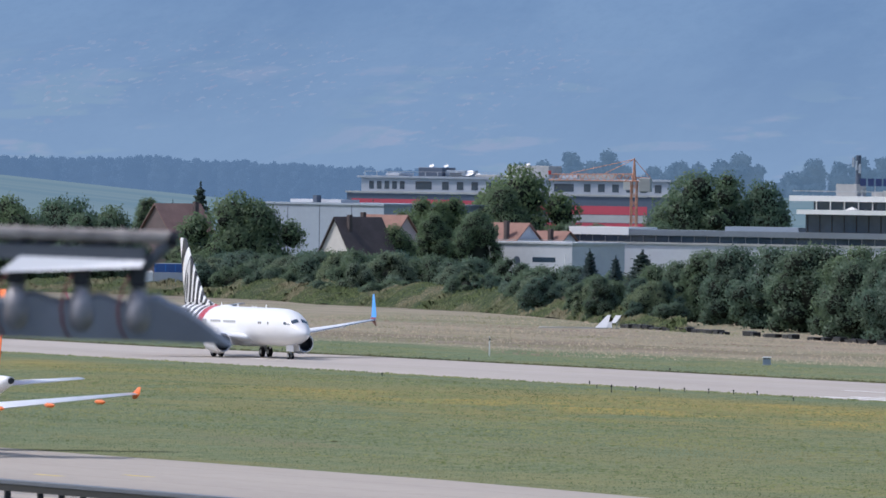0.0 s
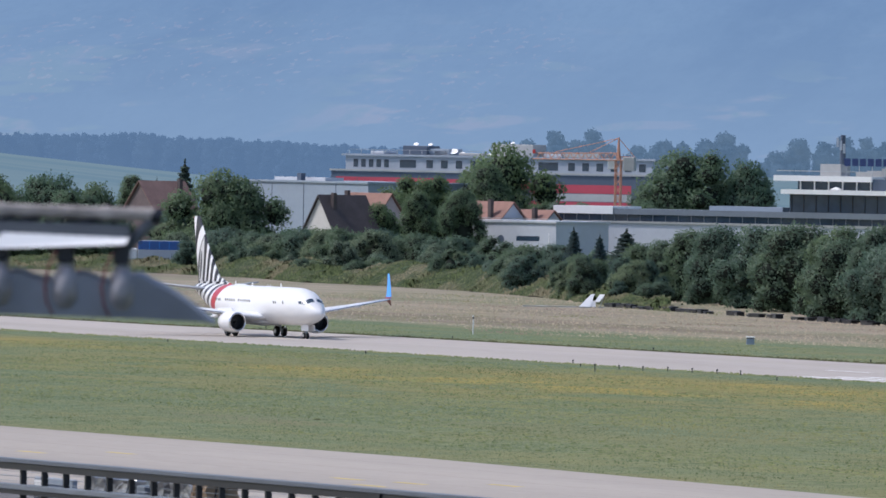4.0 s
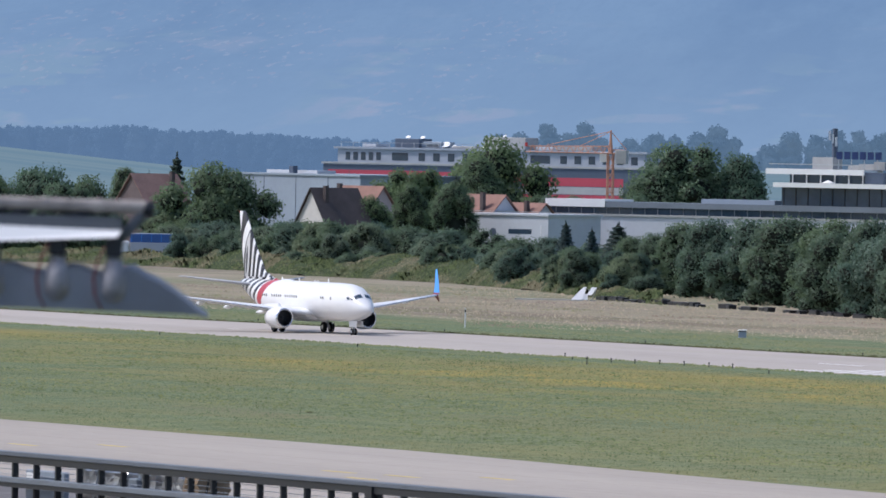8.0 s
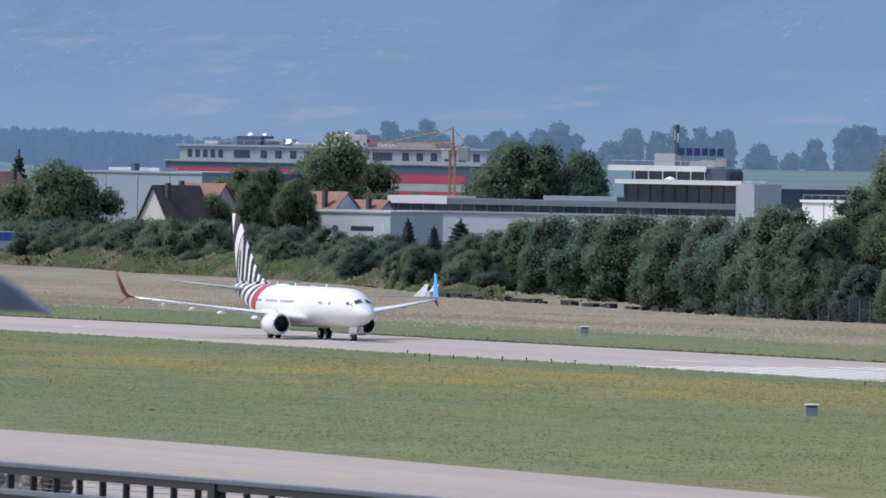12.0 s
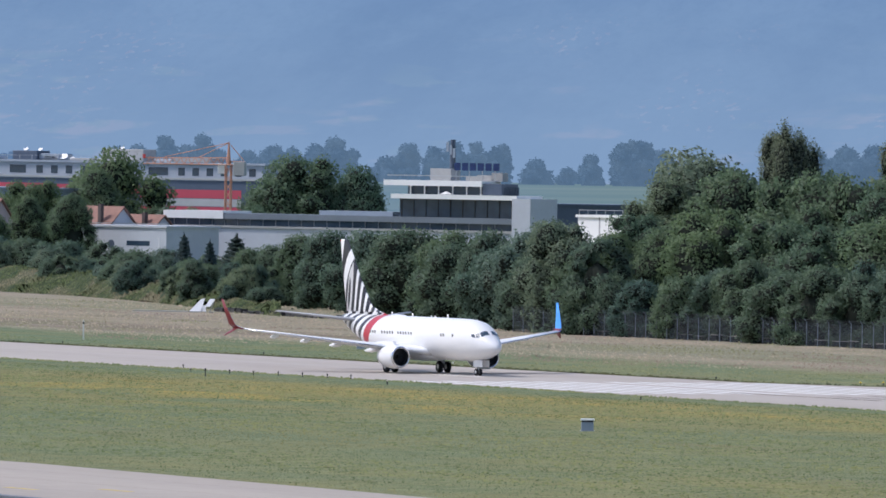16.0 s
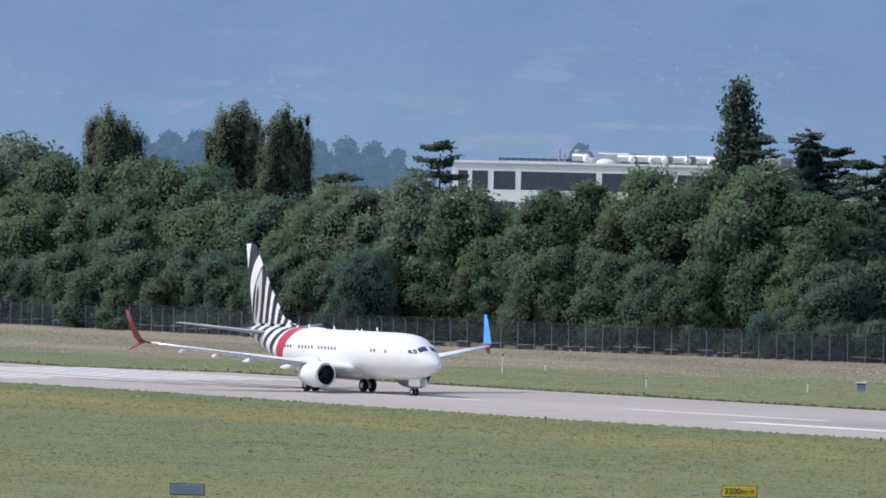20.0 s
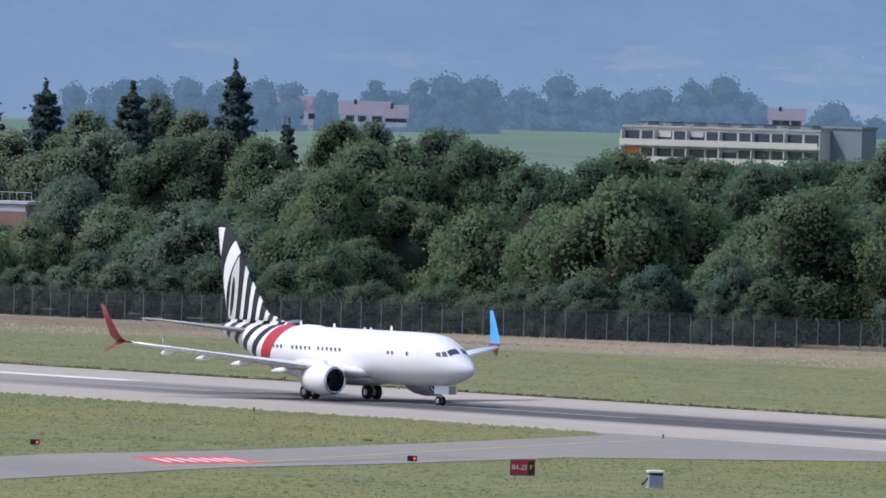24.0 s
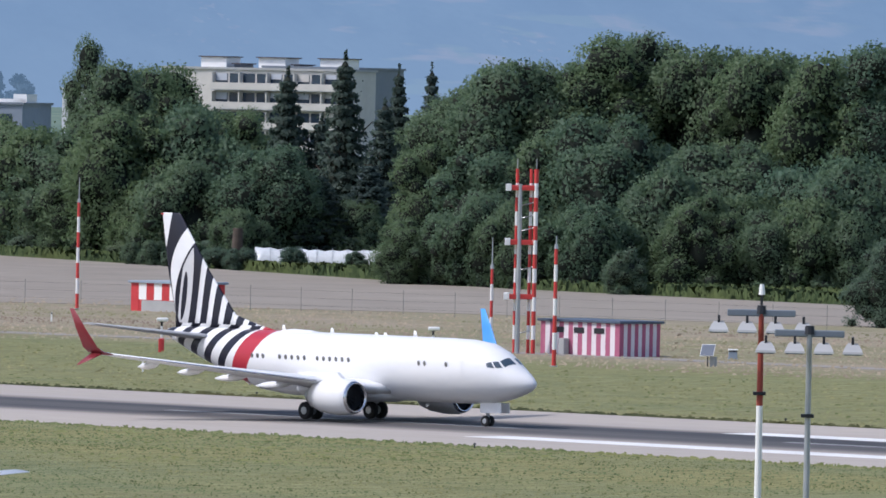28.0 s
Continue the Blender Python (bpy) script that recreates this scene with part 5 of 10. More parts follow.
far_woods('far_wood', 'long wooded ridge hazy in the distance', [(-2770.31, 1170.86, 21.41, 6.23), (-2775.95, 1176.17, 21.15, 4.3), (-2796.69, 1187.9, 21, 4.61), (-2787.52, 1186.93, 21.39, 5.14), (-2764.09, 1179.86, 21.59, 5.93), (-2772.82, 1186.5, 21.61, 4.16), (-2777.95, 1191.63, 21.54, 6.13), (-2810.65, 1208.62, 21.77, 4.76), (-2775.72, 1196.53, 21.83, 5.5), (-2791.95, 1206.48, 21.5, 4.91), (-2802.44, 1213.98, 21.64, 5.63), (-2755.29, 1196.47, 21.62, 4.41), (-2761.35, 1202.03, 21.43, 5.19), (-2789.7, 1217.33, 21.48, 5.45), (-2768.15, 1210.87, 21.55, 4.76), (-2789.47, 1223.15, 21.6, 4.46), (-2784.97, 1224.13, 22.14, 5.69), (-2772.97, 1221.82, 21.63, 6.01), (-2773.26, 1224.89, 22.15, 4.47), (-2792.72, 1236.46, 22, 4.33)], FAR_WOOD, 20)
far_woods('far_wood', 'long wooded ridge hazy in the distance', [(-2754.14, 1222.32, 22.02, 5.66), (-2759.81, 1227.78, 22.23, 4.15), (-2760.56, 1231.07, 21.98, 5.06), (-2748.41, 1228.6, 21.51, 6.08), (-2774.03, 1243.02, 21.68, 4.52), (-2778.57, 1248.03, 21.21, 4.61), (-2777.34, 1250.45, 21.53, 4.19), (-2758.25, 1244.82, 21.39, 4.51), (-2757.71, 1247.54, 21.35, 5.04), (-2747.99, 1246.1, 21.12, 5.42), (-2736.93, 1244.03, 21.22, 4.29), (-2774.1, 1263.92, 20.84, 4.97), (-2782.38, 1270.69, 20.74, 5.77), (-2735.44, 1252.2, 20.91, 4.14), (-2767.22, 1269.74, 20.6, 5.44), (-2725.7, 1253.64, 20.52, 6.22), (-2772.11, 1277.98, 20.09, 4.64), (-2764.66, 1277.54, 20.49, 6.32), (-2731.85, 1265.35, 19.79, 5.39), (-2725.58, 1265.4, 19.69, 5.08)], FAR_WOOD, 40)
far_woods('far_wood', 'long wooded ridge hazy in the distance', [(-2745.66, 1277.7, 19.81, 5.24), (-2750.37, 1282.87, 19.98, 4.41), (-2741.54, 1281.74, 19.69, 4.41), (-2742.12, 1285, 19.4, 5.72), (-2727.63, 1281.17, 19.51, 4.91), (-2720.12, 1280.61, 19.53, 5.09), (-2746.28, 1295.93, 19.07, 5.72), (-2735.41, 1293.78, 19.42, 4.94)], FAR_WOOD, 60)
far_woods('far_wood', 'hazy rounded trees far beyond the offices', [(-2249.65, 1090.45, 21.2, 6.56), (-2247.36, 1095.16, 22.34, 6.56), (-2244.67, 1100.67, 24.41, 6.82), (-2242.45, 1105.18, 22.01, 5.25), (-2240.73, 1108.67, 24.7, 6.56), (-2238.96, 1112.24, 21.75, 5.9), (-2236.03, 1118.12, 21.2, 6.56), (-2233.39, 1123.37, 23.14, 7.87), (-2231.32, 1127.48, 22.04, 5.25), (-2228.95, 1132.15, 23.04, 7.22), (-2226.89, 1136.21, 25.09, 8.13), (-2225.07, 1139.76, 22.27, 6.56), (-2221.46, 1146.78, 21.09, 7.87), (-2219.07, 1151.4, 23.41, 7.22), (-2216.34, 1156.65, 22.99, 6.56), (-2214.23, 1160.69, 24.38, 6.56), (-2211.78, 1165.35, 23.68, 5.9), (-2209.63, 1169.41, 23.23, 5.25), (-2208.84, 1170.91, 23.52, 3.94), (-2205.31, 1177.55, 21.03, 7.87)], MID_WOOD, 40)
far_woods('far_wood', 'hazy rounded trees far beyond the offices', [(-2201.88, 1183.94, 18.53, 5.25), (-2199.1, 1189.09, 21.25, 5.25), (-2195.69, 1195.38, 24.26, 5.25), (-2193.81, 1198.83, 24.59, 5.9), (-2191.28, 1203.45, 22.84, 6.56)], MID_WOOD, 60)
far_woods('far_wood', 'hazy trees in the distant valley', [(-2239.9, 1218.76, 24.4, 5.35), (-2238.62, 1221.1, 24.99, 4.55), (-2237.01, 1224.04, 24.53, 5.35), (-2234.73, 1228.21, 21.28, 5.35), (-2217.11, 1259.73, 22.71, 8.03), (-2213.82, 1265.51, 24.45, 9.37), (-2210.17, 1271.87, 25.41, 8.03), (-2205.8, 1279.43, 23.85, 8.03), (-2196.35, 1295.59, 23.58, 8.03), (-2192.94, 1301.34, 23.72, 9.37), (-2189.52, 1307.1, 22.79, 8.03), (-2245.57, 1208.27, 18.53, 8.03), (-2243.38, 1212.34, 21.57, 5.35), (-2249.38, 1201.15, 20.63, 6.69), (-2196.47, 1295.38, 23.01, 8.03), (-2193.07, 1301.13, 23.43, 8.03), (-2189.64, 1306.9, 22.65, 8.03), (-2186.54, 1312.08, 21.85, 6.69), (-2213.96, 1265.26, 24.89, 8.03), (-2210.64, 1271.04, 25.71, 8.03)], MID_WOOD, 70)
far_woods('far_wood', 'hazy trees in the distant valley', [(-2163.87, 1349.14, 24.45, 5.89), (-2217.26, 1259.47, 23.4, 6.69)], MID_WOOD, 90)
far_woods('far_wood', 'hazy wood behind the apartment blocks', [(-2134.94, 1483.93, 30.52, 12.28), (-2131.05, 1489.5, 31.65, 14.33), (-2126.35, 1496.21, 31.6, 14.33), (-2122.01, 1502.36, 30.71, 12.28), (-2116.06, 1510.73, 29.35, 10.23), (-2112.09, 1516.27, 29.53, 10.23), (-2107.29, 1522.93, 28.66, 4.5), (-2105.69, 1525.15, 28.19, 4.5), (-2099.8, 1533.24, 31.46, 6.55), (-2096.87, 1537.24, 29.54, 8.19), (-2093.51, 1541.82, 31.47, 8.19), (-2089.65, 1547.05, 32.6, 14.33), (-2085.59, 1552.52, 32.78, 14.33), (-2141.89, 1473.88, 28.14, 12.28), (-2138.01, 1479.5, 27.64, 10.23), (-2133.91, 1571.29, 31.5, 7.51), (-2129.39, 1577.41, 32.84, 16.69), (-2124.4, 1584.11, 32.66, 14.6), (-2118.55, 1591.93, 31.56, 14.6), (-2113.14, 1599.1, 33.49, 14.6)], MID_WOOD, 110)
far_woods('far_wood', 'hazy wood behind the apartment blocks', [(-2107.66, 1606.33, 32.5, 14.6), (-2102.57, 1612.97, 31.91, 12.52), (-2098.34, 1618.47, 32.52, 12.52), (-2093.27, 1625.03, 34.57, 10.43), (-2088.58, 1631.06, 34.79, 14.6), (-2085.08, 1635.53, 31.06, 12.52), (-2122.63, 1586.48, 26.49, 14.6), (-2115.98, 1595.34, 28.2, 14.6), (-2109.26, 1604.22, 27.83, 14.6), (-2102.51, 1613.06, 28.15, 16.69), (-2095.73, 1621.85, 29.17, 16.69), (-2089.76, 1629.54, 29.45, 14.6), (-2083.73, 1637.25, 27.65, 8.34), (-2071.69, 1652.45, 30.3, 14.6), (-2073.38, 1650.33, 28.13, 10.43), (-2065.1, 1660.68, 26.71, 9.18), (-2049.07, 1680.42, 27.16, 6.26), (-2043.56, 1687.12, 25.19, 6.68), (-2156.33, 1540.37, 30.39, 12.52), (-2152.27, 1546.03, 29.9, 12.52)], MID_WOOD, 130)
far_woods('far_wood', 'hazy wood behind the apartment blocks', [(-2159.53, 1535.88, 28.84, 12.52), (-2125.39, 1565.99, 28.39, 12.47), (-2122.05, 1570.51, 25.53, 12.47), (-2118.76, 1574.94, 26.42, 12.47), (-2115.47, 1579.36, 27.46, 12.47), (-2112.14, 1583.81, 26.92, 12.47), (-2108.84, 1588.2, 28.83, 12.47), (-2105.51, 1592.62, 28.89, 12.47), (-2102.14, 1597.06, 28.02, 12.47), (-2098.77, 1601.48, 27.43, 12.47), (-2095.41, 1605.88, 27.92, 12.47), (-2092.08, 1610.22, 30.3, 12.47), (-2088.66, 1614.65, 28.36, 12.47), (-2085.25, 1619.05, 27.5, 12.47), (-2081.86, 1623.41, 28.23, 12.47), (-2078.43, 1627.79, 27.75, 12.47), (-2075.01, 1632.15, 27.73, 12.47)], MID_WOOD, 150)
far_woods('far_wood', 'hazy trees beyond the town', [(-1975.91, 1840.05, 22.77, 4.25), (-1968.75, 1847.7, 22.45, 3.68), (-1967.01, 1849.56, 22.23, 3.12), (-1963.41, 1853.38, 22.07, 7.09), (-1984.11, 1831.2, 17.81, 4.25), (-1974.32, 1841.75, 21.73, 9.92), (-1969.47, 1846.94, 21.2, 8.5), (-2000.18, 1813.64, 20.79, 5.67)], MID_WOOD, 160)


# ---- aircraft: x ahead, y to the left, z up, from the nose wheel's foot ----
def ring(s, zc, w, h, nose, n=28):
    """A cross-section of the fuselage, s metres behind the tip of the nose."""
    return [(nose - s, w * math.sin(2 * math.pi * k / n), zc + h * math.cos(2 * math.pi * k / n)) for k in range(n)]


def foil(le, y, z, chord, thick, nose, upright=False, n=8):
    """A wing section with its front at le metres behind the nose tip."""
    pts = []
    for k in range(2 * n):
        a = 2 * math.pi * k / (2 * n)
        u = 0.5 - 0.5 * math.cos(a)
        t = thick * chord * (math.sqrt(max(u, 0)) * 1.48 - 0.63 * u - 1.76 * u**2 + 1.42 * u**3 - 0.51 * u**4) * 2.4
        t = t if k < n else -t * 0.7
        pts.append((nose - le - u * chord, y + t, z) if upright else (nose - le - u * chord, y, z + t))
    return pts


def revolve(profile, n=24):
    """Rings about the x axis from (x, radius) pairs."""
    return [[(x, r * math.sin(2 * math.pi * k / n), r * math.cos(2 * math.pi * k / n)) for k in range(n)] for x, r in profile]


def zebra_material():
    """White hull with black curved stripes on the tail and a red band, set out along the hull."""
    n = Nodes("zebra_livery")
    x, y, z = n.xyz()
    s = n.math("SUBTRACT", 4.0, x)
    # stripes: nested ovals, crowded towards the trailing edge and drawn out forwards
    u = n.math("SUBTRACT", n.math("MULTIPLY_ADD", n.math("SUBTRACT", z, 6.1), 0.225, 31.8), s)
    dz = n.math("SUBTRACT", z, 7.3)
    du = n.math("SUBTRACT", u, n.math("MULTIPLY_ADD", dz, 0.36, 1.0))
    fore = n.math("GREATER_THAN", du, 0.0)
    du = n.math("DIVIDE", du, n.math("MULTIPLY_ADD", fore, 0.55, 0.45))
    rad = n.math("SQRT", n.math("ADD", n.math("POWER", du, 2.0), n.math("POWER", n.math("DIVIDE", dz, 4.6), 2.0)))
    fin = n.math("LESS_THAN", n.math("FRACT", n.math("MULTIPLY_ADD", rad, 1 / 1.08, 0.27)), 0.58)
    # a white crescent sweeps up from the trailing edge, black beyond it
    hz = n.math("SUBTRACT", z, 7.55)
    inner = n.math("MULTIPLY_ADD", n.math("MULTIPLY", hz, hz), 0.125, n.math("MULTIPLY_ADD", hz, 0.37, 0.27))
    top = n.math("MAXIMUM", n.math("SUBTRACT", z, 8.13), 0.0)
    outer = n.math("MULTIPLY", n.math("MULTIPLY", top, top), 0.18)
    fin = n.math("MAXIMUM", fin, n.math("LESS_THAN", u, n.math("ADD", inner, 0.2)))
    fin = n.math("MULTIPLY", fin, n.math("GREATER_THAN", u, inner))
    fin = n.math("MAXIMUM", fin, n.math("LESS_THAN", u, outer))
    grey = n.math("MULTIPLY", n.ramp(rad, 1.9, 0.9), n.math("MULTIPLY", n.math("GREATER_THAN", u, inner), 0.38))
    b = n.math("MULTIPLY_ADD", n.math("SUBTRACT", z, 3.4), 0.55, s)
    body_wave = n.math("SINE", n.math("MULTIPLY_ADD", n.math("MULTIPLY_ADD", n.math("SUBTRACT", z, 4.2), 0.8, s), 3.5, 0.4))
    body = n.math("GREATER_THAN", body_wave, 0.1)
    on_fin = n.math("GREATER_THAN", z, 5.6)
    dark = n.math("ADD", n.math("MULTIPLY", fin, on_fin), n.math("MULTIPLY", body, n.math("SUBTRACT", 1.0, on_fin)))
    aft = n.math("GREATER_THAN", b, 24.9)
    red = n.math("MULTIPLY", n.math("GREATER_THAN", b, 23.3), n.math("SUBTRACT", 1.0, aft))
    dirt = n.ramp(n.noise(1.2, 5, 0.6, (0.3, 1, 1)), 0.3, 0.75)
    white = n.mix(dirt, (0.7, 0.705, 0.71), (0.77, 0.77, 0.765))
    white = n.mix(n.math("MULTIPLY", grey, on_fin), white, (0.22, 0.22, 0.23))
    white_tip = n.math("LESS_THAN", u, n.math("MULTIPLY", n.math("SUBTRACT", z, 10.4), 0.46))
    dark = n.math("MULTIPLY", dark, n.math("SUBTRACT", 1.0, n.math("MULTIPLY", white_tip, n.math("GREATER_THAN", z, 10.4))))
    c = n.mix(n.math("MULTIPLY", aft, dark), white, (0.012, 0.013, 0.025))
    c = n.mix(red, c, (0.42, 0.03, 0.048))
    n.bsdf.inputs["Coat Weight"].default_value = 0.1
    return n.done(c, 0.3, 0, 0.25)


ZEBRA = zebra_material()
HULL = surface("aircraft_white", (0.75, 0.755, 0.76), 0.32, vary=0.03, grain=1.2, spec=0.45)
WING_GREY = surface("wing_grey", (0.78, 0.785, 0.79), 0.4, vary=0.05, grain=1.5, spec=0.4)
TAIL_GREY = surface("tailplane_grey", (0.36, 0.37, 0.39), 0.45, vary=0.08, grain=1.5)
CABIN_GLASS = surface("cabin_window", (0.17, 0.165, 0.16), 0.2, vary=0.1)
RED_TIP = surface("winglet_red", (0.2, 0.022, 0.03), 0.4, vary=0.05)
BLUE_TIP = surface("winglet_blue", (0.06, 0.3, 0.75), 0.4, vary=0.05)
METAL = surface("polished_metal", (0.7, 0.7, 0.72), 0.22, 1.0, vary=0.05)
NAVY = surface("navy_paint", (0.012, 0.03, 0.11), 0.4, vary=0.06)
FAN = surface("fan_dark", (0.02, 0.022, 0.027), 0.5, vary=0.2)


def lifting(name, sections, nose, material, parent, upright=False, label=""):
    return part(name, loft([foil(*row, nose, upright) for row in sections]), material, parent, label)


def wheel(parent, x, y, r, w):
    """A tyre with its rim."""
    bm = loft([[(x + rr * math.cos(2 * math.pi * k / 20), yy, r + rr * math.sin(2 * math.pi * k / 20)) for k in range(20)]
               for yy, rr in ((y - w / 2, r * 0.8), (y - w * 0.38, r * 0.97), (y, r), (y + w * 0.38, r * 0.97), (y + w / 2, r * 0.8))])
    tyre = part("wheel", bm, RUBBER, parent)
    for s in (-1, 1):
        part("rim", rod((x, y + s * w * 0.42, r), (x, y + s * (w / 2 + 0.02), r), r * 0.52, r * 0.4, 14), STEEL, tyre, "pale metal wheel rim")
    return tyre


def engine(parent, nose, s, y, z, r, length, material):
    """A nacelle with its polished lip, fan, spinner, core and pylon."""
    x = nose - s
    def placed(profile):
        return loft([[(x + px, y + py, z + pz) for px, py, pz in rg] for rg in revolve(profile)], close=False)
    nac = part("engine", placed([(0, r * 0.8), (-0.12, r * 0.93), (-0.5, r * 1.02), (-length * 0.45, r * 1.05), (-length * 0.8, r * 0.92), (-length, r * 0.72), (-length + 0.05, r * 0.6)]), material, parent)
    part("inlet_lip", placed([(-0.35, r * 0.74), (-0.1, r * 0.755), (0.03, r * 0.8), (0.02, r * 0.86), (-0.13, r * 0.935)]), METAL, nac, "polished metal inlet lip")
    part("inlet_duct", placed([(-0.3, r * 0.745), (-0.95, r * 0.76), (-0.96, 0.02)]), FAN, nac, "dark engine inlet")
    bm = bmesh.new()
    bm.faces.new([bm.verts.new((-0.85 + dx, rr, dy)) for rr, dx, dy in ((0.2, 0, -0.05), (r * 0.74, 0.06, -0.1), (r * 0.74, -0.06, 0.1), (0.2, 0, 0.05))])
    blade = part("fan_blade", bm, FAN, nac)
    blade.matrix_basis = pose(x, y, z)
    for k in range(1, 18):
        again(blade, pose(x, y, z, 20 * k))
    part("spinner", placed([(-0.55, 0.01), (-0.65, 0.1), (-0.85, 0.22), (-0.9, 0.22)]), FAN, nac)
    part("exhaust", placed([(-length + 0.1, r * 0.55), (-length - 0.55, r * 0.4), (-length - 0.9, r * 0.12), (-length - 0.95, 0.02)]), STEEL, nac, "bare metal exhaust cone")
    part("pylon", loft([[(x - a, y + w, z + b) for a, w, b in ((0.9, -0.16, r * 0.9), (0.9, 0.16, r * 0.9), (length + 1.2, 0.1, r * 0.95), (length + 1.2, -0.1, r * 0.95))],
                        [(x - a, y + w, z + b) for a, w, b in ((1.6, -0.12, r * 1.38), (1.6, 0.12, r * 1.38), (length + 1.6, 0.08, r * 1.3), (length + 1.6, -0.08, r * 1.3))]], smooth=False), material, nac)
    return nac


def gear(parent, name, x, y, r, w, gap, top):
    """An undercarriage leg with a pair of wheels."""
    leg = part(name, rod((x, y, r), (x, y, top), 0.11, 0.14, 10), STEEL, parent)
    part("axle", rod((x, y - gap, r), (x, y + gap, r), 0.07, n=8), STEEL, leg)
    part("drag_strut", rod((x, y, r + 0.5), (x + 0.9, y, top), 0.05, n=8), STEEL, leg)
    for s in (-1, 1):
        wheel(leg, x, y + s * gap, r, w)
    return leg


def hull_point(rings, nose, s, ang):
    """A place on the skin and its outward direction: ang from the top, towards the right wing (negative y)."""
    for (s0, z0, w0, h0), (s1, z1, w1, h1) in zip(rings, rings[1:]):
        if s0 <= s <= s1:
            f = (s - s0) / (s1 - s0)
            zc, w, h = z0 + f * (z1 - z0), w0 + f * (w1 - w0), h0 + f * (h1 - h0)
            p = Vector((nose - s, -w * math.sin(ang), zc + h * math.cos(ang)))
            return p, Vector((0, -math.sin(ang) / w, math.cos(ang) / h)).normalized()
    return Vector(), Vector((0, 0, 1))


def window_strip(parent, rings, nose, places, z, w, h, material, name="cabin_window"):
    """Small panes set on both sides of the hull at the given distances behind the nose."""
    pane = None
    for side in (1, -1):
        for s in places:
            p, nn = hull_point(rings, nose, s, math.pi / 2 - 0.16)
            y = -(abs(p.y) + 0.012) * side
            if pane is None:
                bm = box(-w / 2, w / 2, -0.02, 0.02, -h / 2, h / 2, bevel=0.0)
                bmesh.ops.bevel(bm, geom=[e for e in bm.edges if abs(e.verts[0].co.y - e.verts[1].co.y) > 0.01], offset=w * 0.28, segments=2, affect="EDGES")
                pane = part(name, bm, material, parent)
                pane.matrix_basis = pose(nose - s, y, z, 9 * side, 0, 0)
            else:
                again(pane, pose(nose - s, y, z, 9 * side, 0, 0))


def zebra_jet():
    """The business jetliner on its take-off run."""
    nose = 4.0
    jet = thing("airliner", "white twin-engine airliner with zebra-striped tail and red band", "aircraft")
    rings = [(0.0, 2.72, 0.02, 0.02), (0.12, 2.73, 0.28, 0.25), (0.5, 2.76, 0.6, 0.52), (1.1, 2.83, 0.93, 0.82), (1.9, 2.98, 1.27, 1.22), (2.7, 3.15, 1.53, 1.58), (3.8, 3.3, 1.76, 1.86),
             (5.2, 3.35, 1.86, 1.98), (7, 3.36, 1.88, 2.01), (14, 3.36, 1.88, 2.01), (21, 3.36, 1.88, 2.01), (23.5, 3.5, 1.82, 1.88), (26, 3.86, 1.52, 1.54), (28.5, 4.3, 1.1, 1.12), (30.5, 4.66, 0.7, 0.74), (32.0, 4.92, 0.32, 0.36), (32.4, 4.98, 0.18, 0.2)]
    part("fuselage", loft([ring(*r, nose) for r in rings]), ZEBRA, jet)
    part("belly_fairing", loft([[(nose - s, w * math.sin(a), z + h * math.cos(a)) for a in [2 * math.pi * k / 16 for k in range(16)]] for s, z, w, h in
                                ((10.6, 1.9, 0.5, 0.3), (12, 1.85, 1.7, 0.62), (15, 1.85, 2.0, 0.7), (18.5, 1.85, 1.9, 0.65), (20.6, 1.95, 0.6, 0.35))]), HULL, jet)
    for side, word in ((-1, "right"), (1, "left")):
        w = lifting("wing", [(11.0, side * 1.2, 2.0, 8.4, 0.062), (11.6, side * 1.95, 2.1, 7.6, 0.06), (13.5, side * 5.6, 2.55, 5.2, 0.055), (16.6, side * 11.5, 3.25, 3.3, 0.05), (19.7, side * 17.1, 3.98, 1.65, 0.05)], nose, WING_GREY, jet,
                    label="pale grey swept wing")
        tip = loft([foil(19.7 + d, side * y, z, c, 0.045, nose) for d, y, z, c in ((0, 17.1, 3.98, 1.65), (0.35, 17.45, 4.08, 1.5))]
                   + [foil(19.7 + d, side * y, z, c, 0.04, nose, True) for d, y, z, c in ((0.75, 17.72, 4.4, 1.3), (1.6, 18.0, 5.6, 0.85), (2.4, 18.2, 6.75, 0.4))])
        for f in tip.faces:
            f.material_index = 1 if f.normal.y * side < 0 else 0
        part("winglet", tip, [RED_TIP, BLUE_TIP], w, "winglet, dark red outside and blue inside")
        part("lower_winglet", loft([foil(20.2, side * 17.4, 4.05, 1.1, 0.05, nose), foil(20.9, side * 17.9, 3.62, 0.7, 0.05, nose), foil(21.5, side * 18.25, 3.3, 0.25, 0.05, nose)]), RED_TIP, w, "red lower winglet strake")
        for y, s, ln in ((3.6, 17.6, 3.2), (7.6, 17.5, 2.9), (10.6, 18.3, 2.4), (13.6, 19.2, 1.9)):
            zz = 1.95 + (y - 1.9) * 0.122
            part("flap_fairing", loft([[(nose - s - ln * t, side * y + 0.17 * r * math.sin(a), zz - 0.2 * t + 0.24 * r * math.cos(a)) for a in [2 * math.pi * k / 10 for k in range(10)]] for t, r in ((0, 0.1), (0.2, 0.8), (0.5, 1), (0.8, 0.7), (1, 0.08))]), HULL, w)
        part("leading_edge_slat", loft([foil(13.35, side * 5.6, 2.52, 0.5, 0.12, nose), foil(19.4, side * 16.8, 3.93, 0.3, 0.12, nose)]), METAL, w, "bare metal slat along the front")
